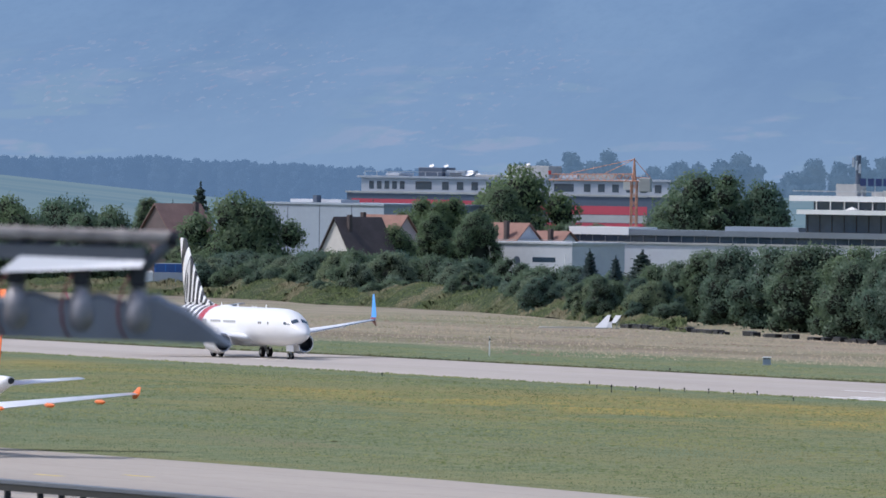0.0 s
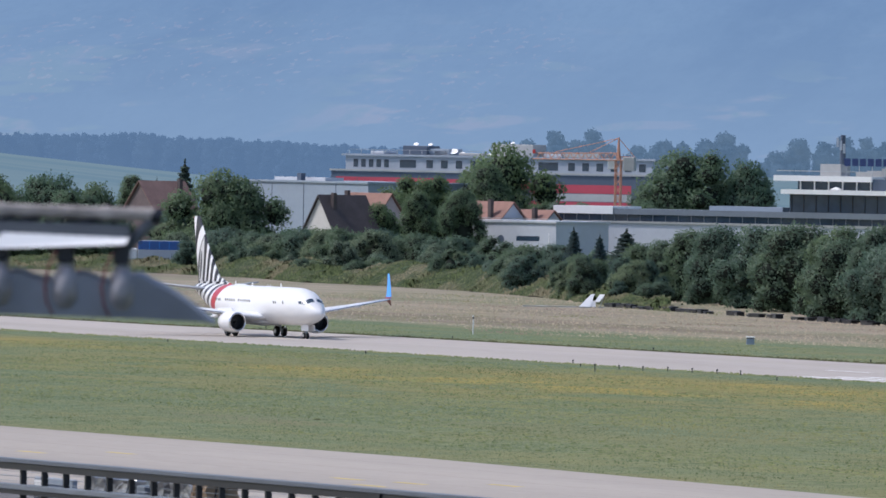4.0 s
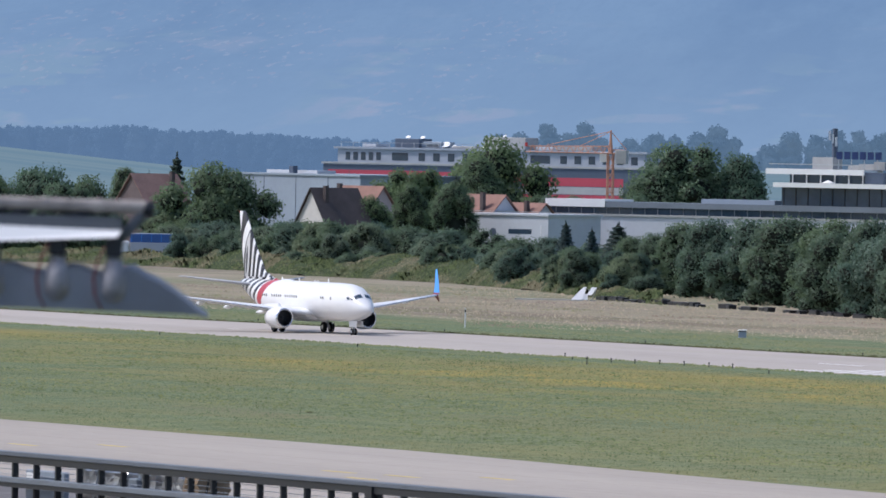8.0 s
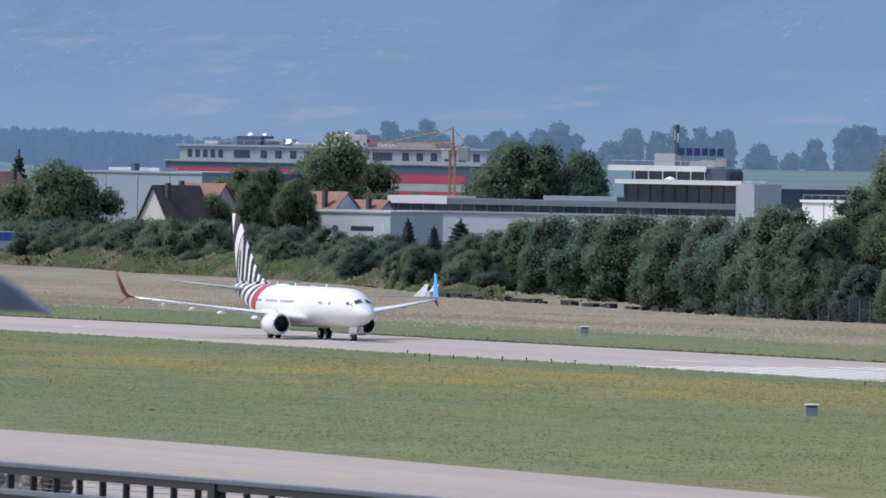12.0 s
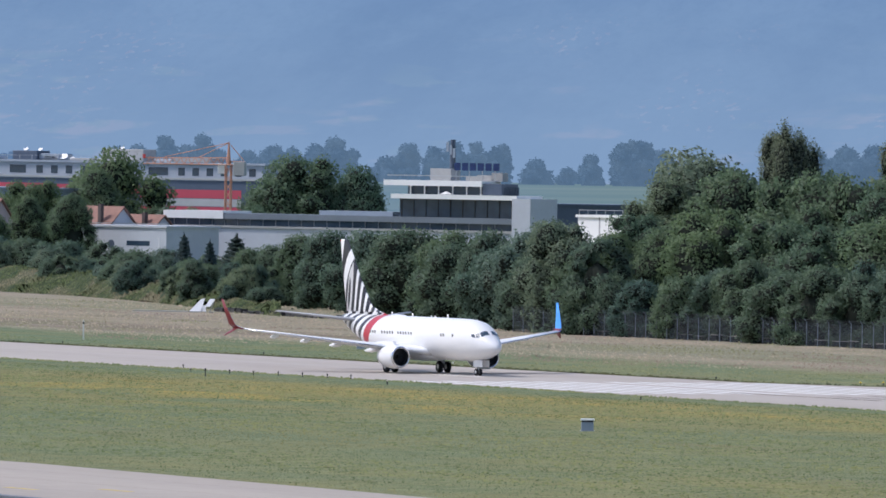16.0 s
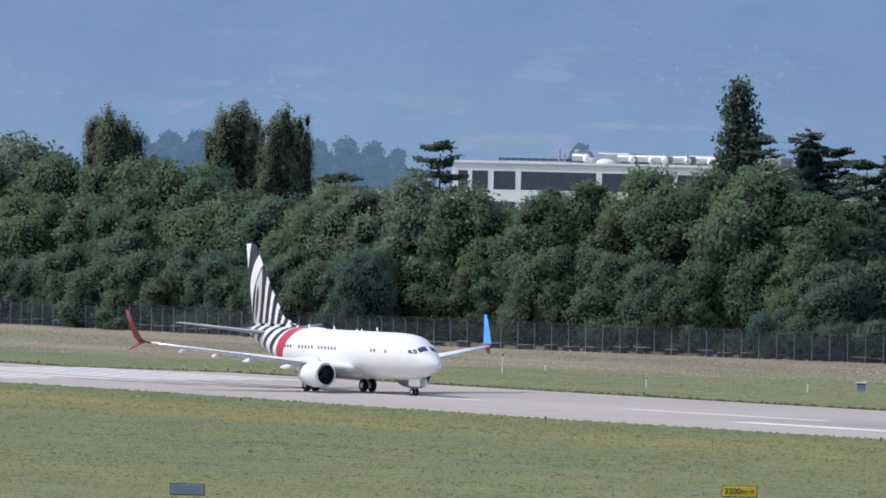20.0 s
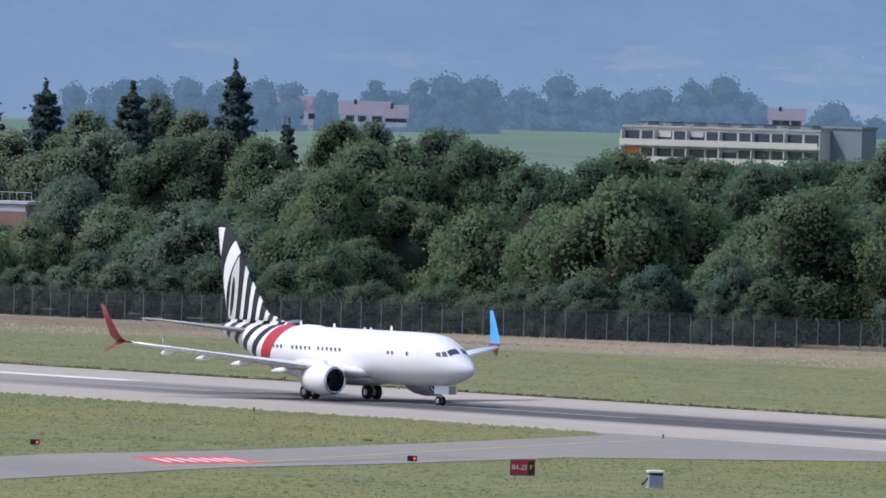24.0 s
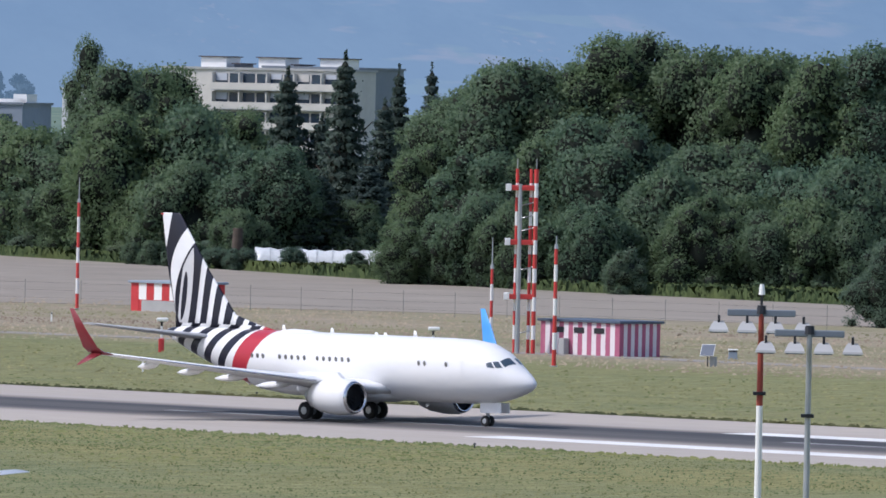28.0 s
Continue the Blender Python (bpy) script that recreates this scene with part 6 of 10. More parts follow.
        lifting("tailplane", [(27.4, side * 0.6, 4.75, 4.0, 0.05), (28.0, side * 1.2, 4.82, 3.6, 0.05), (31.7, side * 7.15, 5.5, 1.4, 0.05)], nose, TAIL_GREY, jet, label="grey tailplane")
        engine(jet, nose, 10.7, side * 4.83, 1.58, 1.09, 3.5, HULL)
        gear(jet, "main_gear", nose - 16.6, side * 2.86, 0.56, 0.4, 0.43, 2.2)
        part("gear_door", box(nose - 17.3, nose - 16.0, side * 2.5 - 0.03, side * 2.5 + 0.03, 1.0, 1.9), HULL, jet)
        # flight-deck panes
        for quad in ([(2.05, 0.04), (1.5, 0.04), (1.74, 0.72), (2.18, 0.6)], [(2.26, 0.66), (1.84, 0.82), (2.2, 1.0), (2.54, 0.82)], [(2.62, 0.86), (2.28, 1.04), (2.74, 1.12), (2.92, 0.98)]):
            bm = bmesh.new()
            grid = []
            for i in range(5):
                row = []
                for k in range(5):
                    u, v = i / 4, k / 4
                    (s0, a0), (s1, a1), (s2, a2), (s3, a3) = quad
                    s = (1 - u) * (1 - v) * s0 + (1 - u) * v * s1 + u * v * s2 + u * (1 - v) * s3
                    a = (1 - u) * (1 - v) * a0 + (1 - u) * v * a1 + u * v * a2 + u * (1 - v) * a3 + 0.1
                    p, nn = hull_point(rings, nose, s, a if side < 0 else -a)
                    row.append(bm.verts.new(p + (nn + Vector((0.5, 0, 0))).normalized() * 0.02))
                grid.append(row)
            for r0, r1 in zip(grid, grid[1:]):
                for k in range(4):
                    bm.faces.new((r0[k], r0[k + 1], r1[k + 1], r1[k])).smooth = True
            bmesh.ops.recalc_face_normals(bm, faces=bm.faces[:])
            part("cockpit_window", bm, GLASS, jet)
        # doors follow the skin, a hair proud of it
        for s in (4.6, 26.4):
            bm = bmesh.new()
            skin = []
            for i in range(8):
                a = 1.12 + 0.62 * i / 7
                row = []
                for ds in (0, 0.4, 0.8):
                    p, nn = hull_point(rings, nose, s + ds, a if side < 0 else -a)
                    row.append(bm.verts.new(p + nn * 0.012))
                skin.append(row)
            for r0, r1 in zip(skin, skin[1:]):
                for k in range(2):
                    bm.faces.new((r0[k], r0[k + 1], r1[k + 1], r1[k])).smooth = True
            bmesh.ops.recalc_face_normals(bm, faces=bm.faces[:])
            part("cabin_door", bm, ZEBRA, jet)
    lifting("fin", [(24.6, 0, 5.0, 7.2, 0.045), (26.2, 0, 6.1, 5.6, 0.045), (28.85, 0, 9.0, 3.75, 0.042), (31.5, 0, 12.45, 1.7, 0.04), (31.65, 0, 12.55, 1.5, 0.03)], nose, ZEBRA, jet, True, "zebra-striped tail fin")
    part("tip_light", rod((nose - 33.1, 0, 12.45), (nose - 33.32, 0, 12.45), 0.07, 0.03, 8), RED_PAINT, jet, "small red light at the fin tip")
    part("dorsal_fillet", loft([[(nose - s, w * math.sin(a), z + h * math.cos(a)) for a in [2 * math.pi * k / 8 for k in range(8)]] for s, z, w, h in ((22.4, 5.25, 0.05, 0.06), (24.2, 5.3, 0.14, 0.35), (26.4, 5.35, 0.2, 0.9))]), ZEBRA, jet)
    part("tail_bumper", rod((nose - 24.9, 0, 1.95), (nose - 25.5, 0, 2.2), 0.12, 0.05), WHITE_PAINT, jet)
    gear(jet, "nose_gear", 0, 0, 0.345, 0.2, 0.2, 1.9)
    for s in (-1, 1):
        part("nose_gear_door", box(-0.3, 1.5, s * 0.36 - 0.02, s * 0.36 + 0.02, 0.85, 1.5), HULL, jet)
    window_strip(jet, rings, nose, [5.9, 7.75, 8.25, 14.4, 14.95, 15.5, 16.05, 16.6, 17.15, 18.3, 18.85, 19.4, 19.95, 20.5, 22.0, 22.5, 23.0], 3.78, 0.2, 0.32, CABIN_GLASS)
    for s, hgt in ((10.2, 0.35), (17.5, 0.3), (21.8, 0.35), (12.8, 0.15), (13.6, 0.15)):
        part("antenna", loft([foil(s, 0, 5.33, 0.4, 0.05, nose, True), foil(s + 0.15, 0, 5.37 + hgt, 0.2, 0.05, nose, True)]), WHITE_PAINT, jet)
    part("satcom_hump", loft([[(nose - s, w * math.sin(a), 5.3 + h * math.cos(a)) for a in [2 * math.pi * k / 12 for k in range(12)]] for s, w, h in ((19, 0.1, 0.1), (19.6, 0.35, 0.17), (21.2, 0.4, 0.2), (22.2, 0.1, 0.1))]), HULL, jet)
    part("lower_antenna", loft([foil(9.0, 0, 1.2, 0.4, 0.05, nose, True), foil(9.2, 0, 1.0, 0.2, 0.05, nose, True)]), WHITE_PAINT, jet)
    return jet


ZEBRA_JET = zebra_jet()


INK = surface("lettering_grey_blue", (0.1, 0.11, 0.17), 0.4, vary=0.06)


def tail_paint(name, base, hull, start, lean, band=None):
    """A hull whose tail is painted from a slanting line aft."""
    n = Nodes(name)
    x, y, z = n.xyz()
    k = n.math("MULTIPLY_ADD", z, lean, n.math("MULTIPLY", x, -1.0))
    c = n.mix(n.math("GREATER_THAN", k, start), hull, base)
    if band:
        c = n.mix(n.math("MULTIPLY", n.math("GREATER_THAN", k, start - 1.3), n.math("LESS_THAN", k, start)), c, band)
    return n.done(n.mix(n.math("MULTIPLY", n.noise(0.8, 4, 0.6), 0.06), c, (0.4, 0.4, 0.4)), 0.33, 0, 0.45)


def blue_tail_jet():
    """The regional jet that taxies past in front, blue fin with a yellow disc and a dark bird-like mark."""
    nose = 3.2
    jet = thing("regional_jet", "white regional jet with bright blue tail fin and yellow disc", "aircraft")
    paint = tail_paint("blue_tail_livery", (0.06, 0.3, 0.72), (0.8, 0.805, 0.81), 25.0, 1.05, (0.74, 0.6, 0.3))
    rings = [(-2.7, 1.85, 0.02, 0.02), (-2.4, 1.9, 0.5, 0.5), (-1.5, 2.07, 1.0, 1.0), (-0.3, 2.32, 1.32, 1.36), (1.3, 2.46, 1.48, 1.58), (3.3, 2.5, 1.5, 1.64), (21, 2.5, 1.5, 1.64), (24, 2.8, 1.35, 1.42), (27, 3.35, 0.9, 0.98), (29.4, 3.85, 0.45, 0.5), (30.2, 4.0, 0.2, 0.22)]
    part("fuselage", loft([ring(*r, nose, 24) for r in rings]), paint, jet)
    for side in (-1, 1):
        w = lifting("wing", [(10.8, side * 1.2, 1.6, 5.6, 0.06), (13.0, side * 4.6, 2.1, 3.7, 0.055), (15.3, side * 13.4, 3.5, 1.3, 0.05)], nose, WING_GREY, jet)
        part("winglet", loft([foil(15.3, side * 13.4, 3.5, 1.3, 0.045, nose), foil(15.8, side * 13.9, 3.85, 0.85, 0.045, nose), foil(16.6, side * 14.4, 4.5, 0.45, 0.045, nose)]), BLUE_PAINT, w, "blue winglet")
        lifting("tailplane", [(26.6, side * 0.3, 3.95, 2.9, 0.05), (29.4, side * 5.8, 4.45, 1.2, 0.05)], nose, WING_GREY, jet)
        engine(jet, nose, 9.6, side * 4.1, 1.3, 0.8, 3.0, HULL)
        gear(jet, "main_gear", nose - 14.6, side * 2.6, 0.5, 0.36, 0.36, 2.0)
    lifting("fin", [(22.4, 0, 3.8, 7.2, 0.05), (24.9, 0, 5.2, 4.7, 0.05), (29.2, 0, 9.8, 1.45, 0.045), (29.3, 0, 9.88, 1.3, 0.03)], nose, paint, jet, True, "blue tail fin")
    gear(jet, "nose_gear", 2.7, 0, 0.3, 0.18, 0.18, 1.4)
    window_strip(jet, rings, nose, [3.2 + 0.8 * k for k in range(24)], 2.98, 0.24, 0.34, GLASS)
    part("tail_light", rod((nose - 26.3, -0.15, 8.6), (nose - 26.3, 0.15, 8.6), 0.06), STEEL, jet)
    for side in (-1, 1):
        y = side * 0.24
        part("fin_disc", rod((nose - 28.35, y - 0.02 * side, 6.75), (nose - 28.35, y + 0.02 * side, 6.75), 1.14, n=36), YELLOW, jet, "yellow disc on the fin")
        part("fin_disc_rim", rod((nose - 28.35, y - 0.03 * side, 6.75), (nose - 28.35, y + 0.012 * side, 6.75), 1.2, n=36), NAVY, jet)
        mark = bmesh.new()
        yy = y + 0.03 * side
        bird = ((-0.61, 0.41), (1.04, 0.41), (1.07, 0.3), (0.43, 0.3), (0.43, 0.25), (1.08, 0.25), (1.09, 0.16), (0.39, 0.16), (0.5, -0.1), (0.74, -0.72), (0.6, -0.76), (-0.05, -0.06), (-0.82, -0.1), (-0.93, 0.1), (-0.38, 0.13))
        f = [mark.verts.new((nose - 28.35 - a, yy, 6.75 + b)) for a, b in bird]
        g = [mark.verts.new((nose - 28.35 - a, yy + 0.02 * side, 6.75 + b)) for a, b in bird]
        mark.faces.new(f)
        mark.faces.new(g[::-1])
        for k in range(len(f)):
            mark.faces.new((f[k], f[(k + 1) % len(f)], g[(k + 1) % len(f)], g[k]))
        bmesh.ops.recalc_face_normals(mark, faces=mark.faces[:])
        part("fin_emblem", mark, NAVY, jet, "dark blue angular emblem")
        # lettering on the skin as plain bars
        for s, w, a0, a1, mat in ((19.2, 0.7, 0.98, 1.14, GREY_WALL), (20.05, 0.95, 0.98, 1.14, GREY_WALL), *((2.7 + 0.36 * k, 0.2, 0.74 if k in (0, 1) else 0.88, 1.13, INK) for k in range(7)), *((5.5 + 0.325 * k, 0.17, 0.74 if k in (0, 2, 8, 12) else 0.88, 1.13, INK) for k in range(13))):
            bm = bmesh.new()
            skin = []
            for i in range(4):
                a = a0 + (a1 - a0) * i / 3
                row = []
                for d in (0, w):
                    p, nn = hull_point(rings, nose, s + d, -a * side)
                    row.append(bm.verts.new(p + nn * 0.012))
                skin.append(row)
            for r0, r1 in zip(skin, skin[1:]):
                bm.faces.new((r0[0], r0[1], r1[1], r1[0])).smooth = True
            bmesh.ops.recalc_face_normals(bm, faces=bm.faces[:])
            part("lettering_bar", bm, mat, jet)
    for s in (8.5, 16.5, 20.5):
        part("antenna", loft([foil(s, 0, 4.1, 0.35, 0.05, nose, True), foil(s + 0.15, 0, 4.4, 0.2, 0.05, nose, True)]), WHITE_PAINT, jet)
    return jet


BLUE_JET = blue_tail_jet()


def orange_tail_jet():
    """The short-haul jet that taxies out of view at the start."""
    nose = 5.0
    jet = thing("orange_tail_jet", "white airliner with orange fin and orange wing tips, taxiing", "aircraft")
    paint = tail_paint("orange_tail_livery", (0.85, 0.2, 0.03), (0.8, 0.805, 0.81), 24.5, 0.9)
    rings = [(0, 2.9, 0.02, 0.02), (0.4, 2.95, 0.8, 0.8), (1.6, 3.2, 1.5, 1.5), (3.6, 3.6, 1.9, 2.0), (6, 3.65, 1.97, 2.07), (24, 3.65, 1.97, 2.07), (28, 4.0, 1.65, 1.7), (32, 4.6, 1.05, 1.1), (36, 5.2, 0.45, 0.5), (37.2, 5.35, 0.28, 0.3)]
    part("fuselage", loft([ring(*r, nose, 24) for r in rings]), HULL, jet)
    part("exhaust_outlet", rod((nose - 37.1, 0, 5.35), (nose - 37.35, 0, 5.38), 0.24, 0.2, 14), FAN, jet, "dark auxiliary exhaust in the tail cone")
    for side in (-1, 1):
        w = lifting("wing", [(12.0, side * 1.4, 2.4, 7.6, 0.06), (14.6, side * 6.2, 2.9, 4.8, 0.055), (20.2, side * 16.6, 4.1, 1.6, 0.05)], nose, WING_GREY, jet)
        part("wing_fence", loft([foil(20.5, side * 16.7, 3.75, 0.7, 0.05, nose, True), foil(20.4, side * 16.7, 4.1, 1.4, 0.05, nose, True), foil(21.3, side * 16.75, 4.6, 0.5, 0.05, nose, True)]), ORANGE, w, "orange wing-tip fence")
        for y in (6.4, 9.6, 12.8):
            s = 13.3 + (y - 1.4) * 0.53 + 3.2
            part("flap_fairing", loft([[(nose - s - 2.0 * t, side * y + 0.14 * r * math.sin(a), 2.42 + y * 0.09 + 0.17 * r * math.cos(a)) for a in [2 * math.pi * k / 10 for k in range(10)]] for t, r in ((0, 0.1), (0.3, 1), (0.75, 0.9), (1, 0.1))]), ORANGE, w, "orange flap fairing")
        lifting("tailplane", [(30.6, side * 0.5, 4.95, 4.2, 0.05), (34.4, side * 6.2, 5.5, 1.7, 0.05)], nose, WING_GREY, jet)
        engine(jet, nose, 11.2, side * 5.75, 1.7, 1.1, 3.6, HULL)
        gear(jet, "main_gear", nose - 17.6, side * 3.8, 0.58, 0.4, 0.46, 2.4)
    lifting("fin", [(28.0, 0, 5.0, 7.0, 0.05), (29.2, 0, 6.0, 5.9, 0.05), (33.6, 0, 11.76, 2.6, 0.045)], nose, ORANGE, jet, True, "orange tail fin")
    gear(jet, "nose_gear", 0, 0, 0.38, 0.2, 0.22, 2.0)
    window_strip(jet, rings, nose, [7 + 0.9 * k for k in range(22)], 4.2, 0.24, 0.34, GLASS)
    return jet


ORANGE_JET = orange_tail_jet()


# ---- buildings ----
def panel_row(top, name, material, rects, y=-0.03, depth=0.06, label=""):
    """Flat panels on a front: rects of (x0, x1, z0, z1); alike ones share a mesh."""
    made = {}
    for x0, x1, z0, z1 in rects:
        key = (round(x1 - x0, 2), round(z1 - z0, 2))
        if key in made:
            again(made[key], pose(x0, 0, z0))
        else:
            made[key] = part(name, box(0, key[0], y, y + depth, 0, key[1]), material, top, label)
            made[key].matrix_basis = pose(x0, 0, z0)


def spread(x0, x1, n, w, z0, z1):
    """n openings of width w between x0 and x1."""
    step = (x1 - x0) / n
    return [(x0 + step * (k + 0.5) - w / 2, x0 + step * (k + 0.5) + w / 2, z0, z1) for k in range(n)]


def block(name, label, p0, p1, depth, height, wall, roof=CONCRETE, category="building", rim=0.25, group=""):
    """A flat-roofed building: walls, a roof with a rim."""
    m, length = facing(p0, p1)
    top = thing(name, label, category, m, group)
    part("wall", box(0, length, 0, depth, 0, height), wall, top)
    part("roof", box(-rim, length + rim, -rim, depth + rim, height + 0.003, height + 0.35), roof, top)
    return top, length


def house(label, p0, p1, depth, eaves, ridge, wall, tiles, along=True, chimneys=((0.7, 0.3),), windows=(), category="house"):
    """A pitched-roof house; the ridge runs along the front, or away from it."""
    m, length = facing(p0, p1)
    top = thing("house", label, category, m)
    bm = bmesh.new()
    if along:
        prof = [(0, 0), (depth, 0), (depth, eaves), (depth / 2, ridge), (0, eaves)]
        rings = [[(x, y, z) for y, z in prof] for x in (0, length)]
    else:
        prof = [(0, 0), (length, 0), (length, eaves), (length / 2, ridge), (0, eaves)]
        rings = [[(x, y, z) for x, z in prof] for y in (0, depth)]
    part("wall", loft(rings, smooth=False), wall, top)
    span = depth if along else length
    run = length if along else depth
    o = 0.45
    slope = (ridge - eaves) / (span / 2)
    for s in (0, 1):
        a = -o if s == 0 else span + o
        b = span / 2
        za, zb = eaves - o * slope + 0.05, ridge + 0.05
        quad = [(a, za), (b, zb), (b, zb + 0.22), (a, za + 0.22)]
        rg = [[(u, v, w) if along else (v, u, w) for v, w in quad] for u in (-o, run + o)]
        part("roof", loft(rg, smooth=False), tiles, top)
    for fx, fy in chimneys:
        cx, cy = fx * length, fy * depth
        part("chimney", box(cx - 0.35, cx + 0.35, cy - 0.35, cy + 0.35, eaves, ridge + 0.6), TILE_BROWN, top)
    for x, z, w, h in windows:
        pane = part("window", box(x * length - w / 2, x * length + w / 2, -0.05, 0.03, z, z + h), GLASS, top)
        for s in (-1, 1):
            part("shutter", box(x * length + s * (w / 2 + 0.22) - 0.2, x * length + s * (w / 2 + 0.22) + 0.2, -0.07, -0.005, z, z + h), TILE_BROWN, pane)
    return top


def laboratory():
    """The long dark and red laboratory with a pale top storey."""
    top, n = block("laboratory_building", "long dark grey building with red bands and a pale top storey", (-1863.38, 866.5), (-1805.26, 906.32), 12, 15.36, DARK_WALL)
    h = 15.36
    part("top_storey", box(n * 0.04, n * 0.99, 0.6, 11.6, h + 0.36, h + 2.9), LAB_PALE, top, "pale grey top storey")
    part("top_roof", box(n * 0.03, n * 1.0, 0.2, 11.9, h + 2.903, h + 3.3), LAB_PALE, top)
    panel_row(top, "window", GLASS, spread(n * 0.06, n * 0.18, 5, 1.0, h + 0.8, h + 2.3) + [(n * 0.21, n * 0.26, h + 0.8, h + 2.3)] + spread(n * 0.28, n * 0.6, 7, 1.4, h + 0.8, h + 2.3) + [(n * 0.64, n * 0.7, h + 0.8, h + 2.3)] + spread(n * 0.72, n * 0.98, 6, 1.4, h + 0.8, h + 2.3), y=0.55)
    panel_row(top, "red_band", RED_WALL, [(n * 0.015, n * 0.33, h - 3.2, h - 1.1), (n * 0.33, n * 0.62, h - 2.8, h - 1.2), (n * 0.62, n * 0.93, h - 3.4, h - 1.8), (n * 0.62, n * 0.93, h - 6.6, h - 5.0)], label="red cladding band")
    panel_row(top, "grey_band", CONCRETE, [(n * 0.62, n * 0.93, h - 4.9, h - 3.5)])
    for fx, w, hh, mat in ((0.2, 9, 1.2, GREY_WALL), (0.28, 3, 0.8, WHITE_WALL), (0.46, 9, 2.3, CONCRETE), (0.08, 3, 0.6, WHITE_WALL), (0.36, 5, 0.5, CONCRETE), (0.68, 8, 0.9, CONCRETE), (0.62, 4, 0.6, WHITE_WALL)):
        part("roof_plant", box(n * fx, n * fx + w, 5, 10, h + 3.31, h + 3.3 + hh, bevel=0.08), mat, top)
    part("plant_room", box(n * 0.19, n * 0.265, 4, 9, h + 3.31, h + 5.0, bevel=0.05), DARK_WALL, top, "dark louvred plant room")
    for fx, r, z in ((0.2, 0.55, 5.0), (0.245, 0.5, 5.0), (0.318, 1.05, 3.4), (0.345, 0.6, 3.3), (0.36, 0.4, 3.3), (0.43, 0.45, 3.3), (0.455, 0.35, 3.3), (0.5, 0.4, 5.6)):
        x, zz = n * fx + 1.2, h + z
        dish = part("aerial_dish", loft([[(x + rr * math.cos(2 * math.pi * k / 16), 6.0 + 0.5 * rr * math.sin(2 * math.pi * k / 16) - d, zz + 0.6 * r + 0.5 * rr * math.sin(2 * math.pi * k / 16)) for k in range(16)]
                                         for rr, d in ((0.06 * r, 0.0), (0.5 * r, 0.12 * r), (0.85 * r, 0.3 * r), (r, 0.48 * r), (0.92 * r, 0.46 * r))]), WHITE_PAINT, top, "white aerial dish")
        part("dish_foot", rod((x, 6.4, zz), (x, 6.1, zz + 0.7 * r), 0.12, n=8), STEEL, dish)
    for k in range(24):
        part("roof_rail_post", box(n * (0.05 + 0.038 * k), n * (0.05 + 0.038 * k) + 0.08, 0.5, 0.58, h + 3.301, h + 4.1), STEEL, top)
    part("roof_rail", box(n * 0.05, n * 0.93, 0.5, 0.56, h + 4.102, h + 4.17), STEEL, top)
    panel_row(top, "sill_band", LAB_PALE, [(n * 0.015, n * 0.93, h - 0.12, h + 0.1)])


laboratory()


def warehouse():
    top, n = block("warehouse", "low grey warehouse with a flat roof", (-1720.39, 782.52), (-1683.84, 790.11), 25, 13.66, GREY_WALL, GREY_WALL)
    h = 13.66
    for k in range(1, 4):
        part("joint_strip", box(n * k / 4 - 0.08, n * k / 4 + 0.08, -0.04, 0.02, 0.3, h - 0.2), DARK_WALL, top)
    part("roof_vent", box(n * 0.3, n * 0.33, 4, 5, h + 0.36, h + 1.6), DARK_WALL, top)
    part("roof_light", box(n * 0.05, n * 0.45, 6, 10, h + 0.36, h + 0.9), WHITE_WALL, top)


warehouse()
def turned_front(corner, width, turn):
    """The two ends of a front that starts at corner and is turned by some degrees from square to the airfield."""
    a = math.atan2(-corner[0], corner[1]) + radians(turn)
    return corner, (corner[0] + width * math.cos(a), corner[1] + width * math.sin(a))


house("cream house with a steep dark brown tiled roof", *turned_front((-1604.5, 747.3), 9.5, 40), 9, 5.2, 11.85, CREAM_WALL, TILE_BROWN, True, ((0.2, 0.35),), ((0.5, 2.0, 1.1, 1.4),))
house("pale pink house with a red tiled roof and brown shutters", *turned_front((-1619.2, 761.3), 7.0, 48), 9.5, 8.4, 12.2, PINK_WALL, TILE_RED, False, ((0.1, 0.75),), ((0.45, 6.2, 0.9, 1.5), (0.45, 2.9, 0.9, 1.5)))
house("white house with a red-brown tiled roof", *turned_front((-1606.4, 777.5), 7.2, 46), 9, 7.9, 11.2, WHITE_WALL, TILE_RED, False, ((0.1, 0.25),))
house("small house with a red-brown tiled roof", *turned_front((-1608.1, 786.5), 5.5, 46), 8, 7.6, 9.9, WHITE_WALL, TILE_RED, False, ((0.15, 0.3),))
house("brown-roofed house among trees", *turned_front((-1717.2, 764.6), 9.0, 34), 9, 8.6, 13.2, DARK_GABLE, TILE_RUST, True, ((0.8, 0.3),))
house("house with a brown roof half hidden by trees", (-1708.66, 734.9), (-1706.34, 740.27), 9, 9.17, 10.34, CREAM_WALL, TILE_BROWN, True)


def white_pavilion():
    top, n = block("pavilion", "low white building with one long dark window", (-1602.73, 769.77), (-1585.35, 778.08), 14, 8.14, WHITE_WALL, WHITE_WALL)
    h = 8.14
    panel_row(top, "window", GLASS, [(n * 0.57, n * 0.82, h - 3.0, h - 2.2)])
    part("arch_sign", rod((n * 0.4, -0.05, h - 2.8), (n * 0.4, 0.0, h - 2.8), 0.7, n=16), DARK_WALL, top, "round dark sign")
    part("parapet_rail", box(0, n, 0.1, 0.16, h + 0.6, h + 0.7), STEEL, top)
    part("corner_lamp", rod((n * 0.94, -0.4, 0), (n * 0.94, -0.4, h - 1.6), 0.07), WHITE_PAINT, top)


white_pavilion()


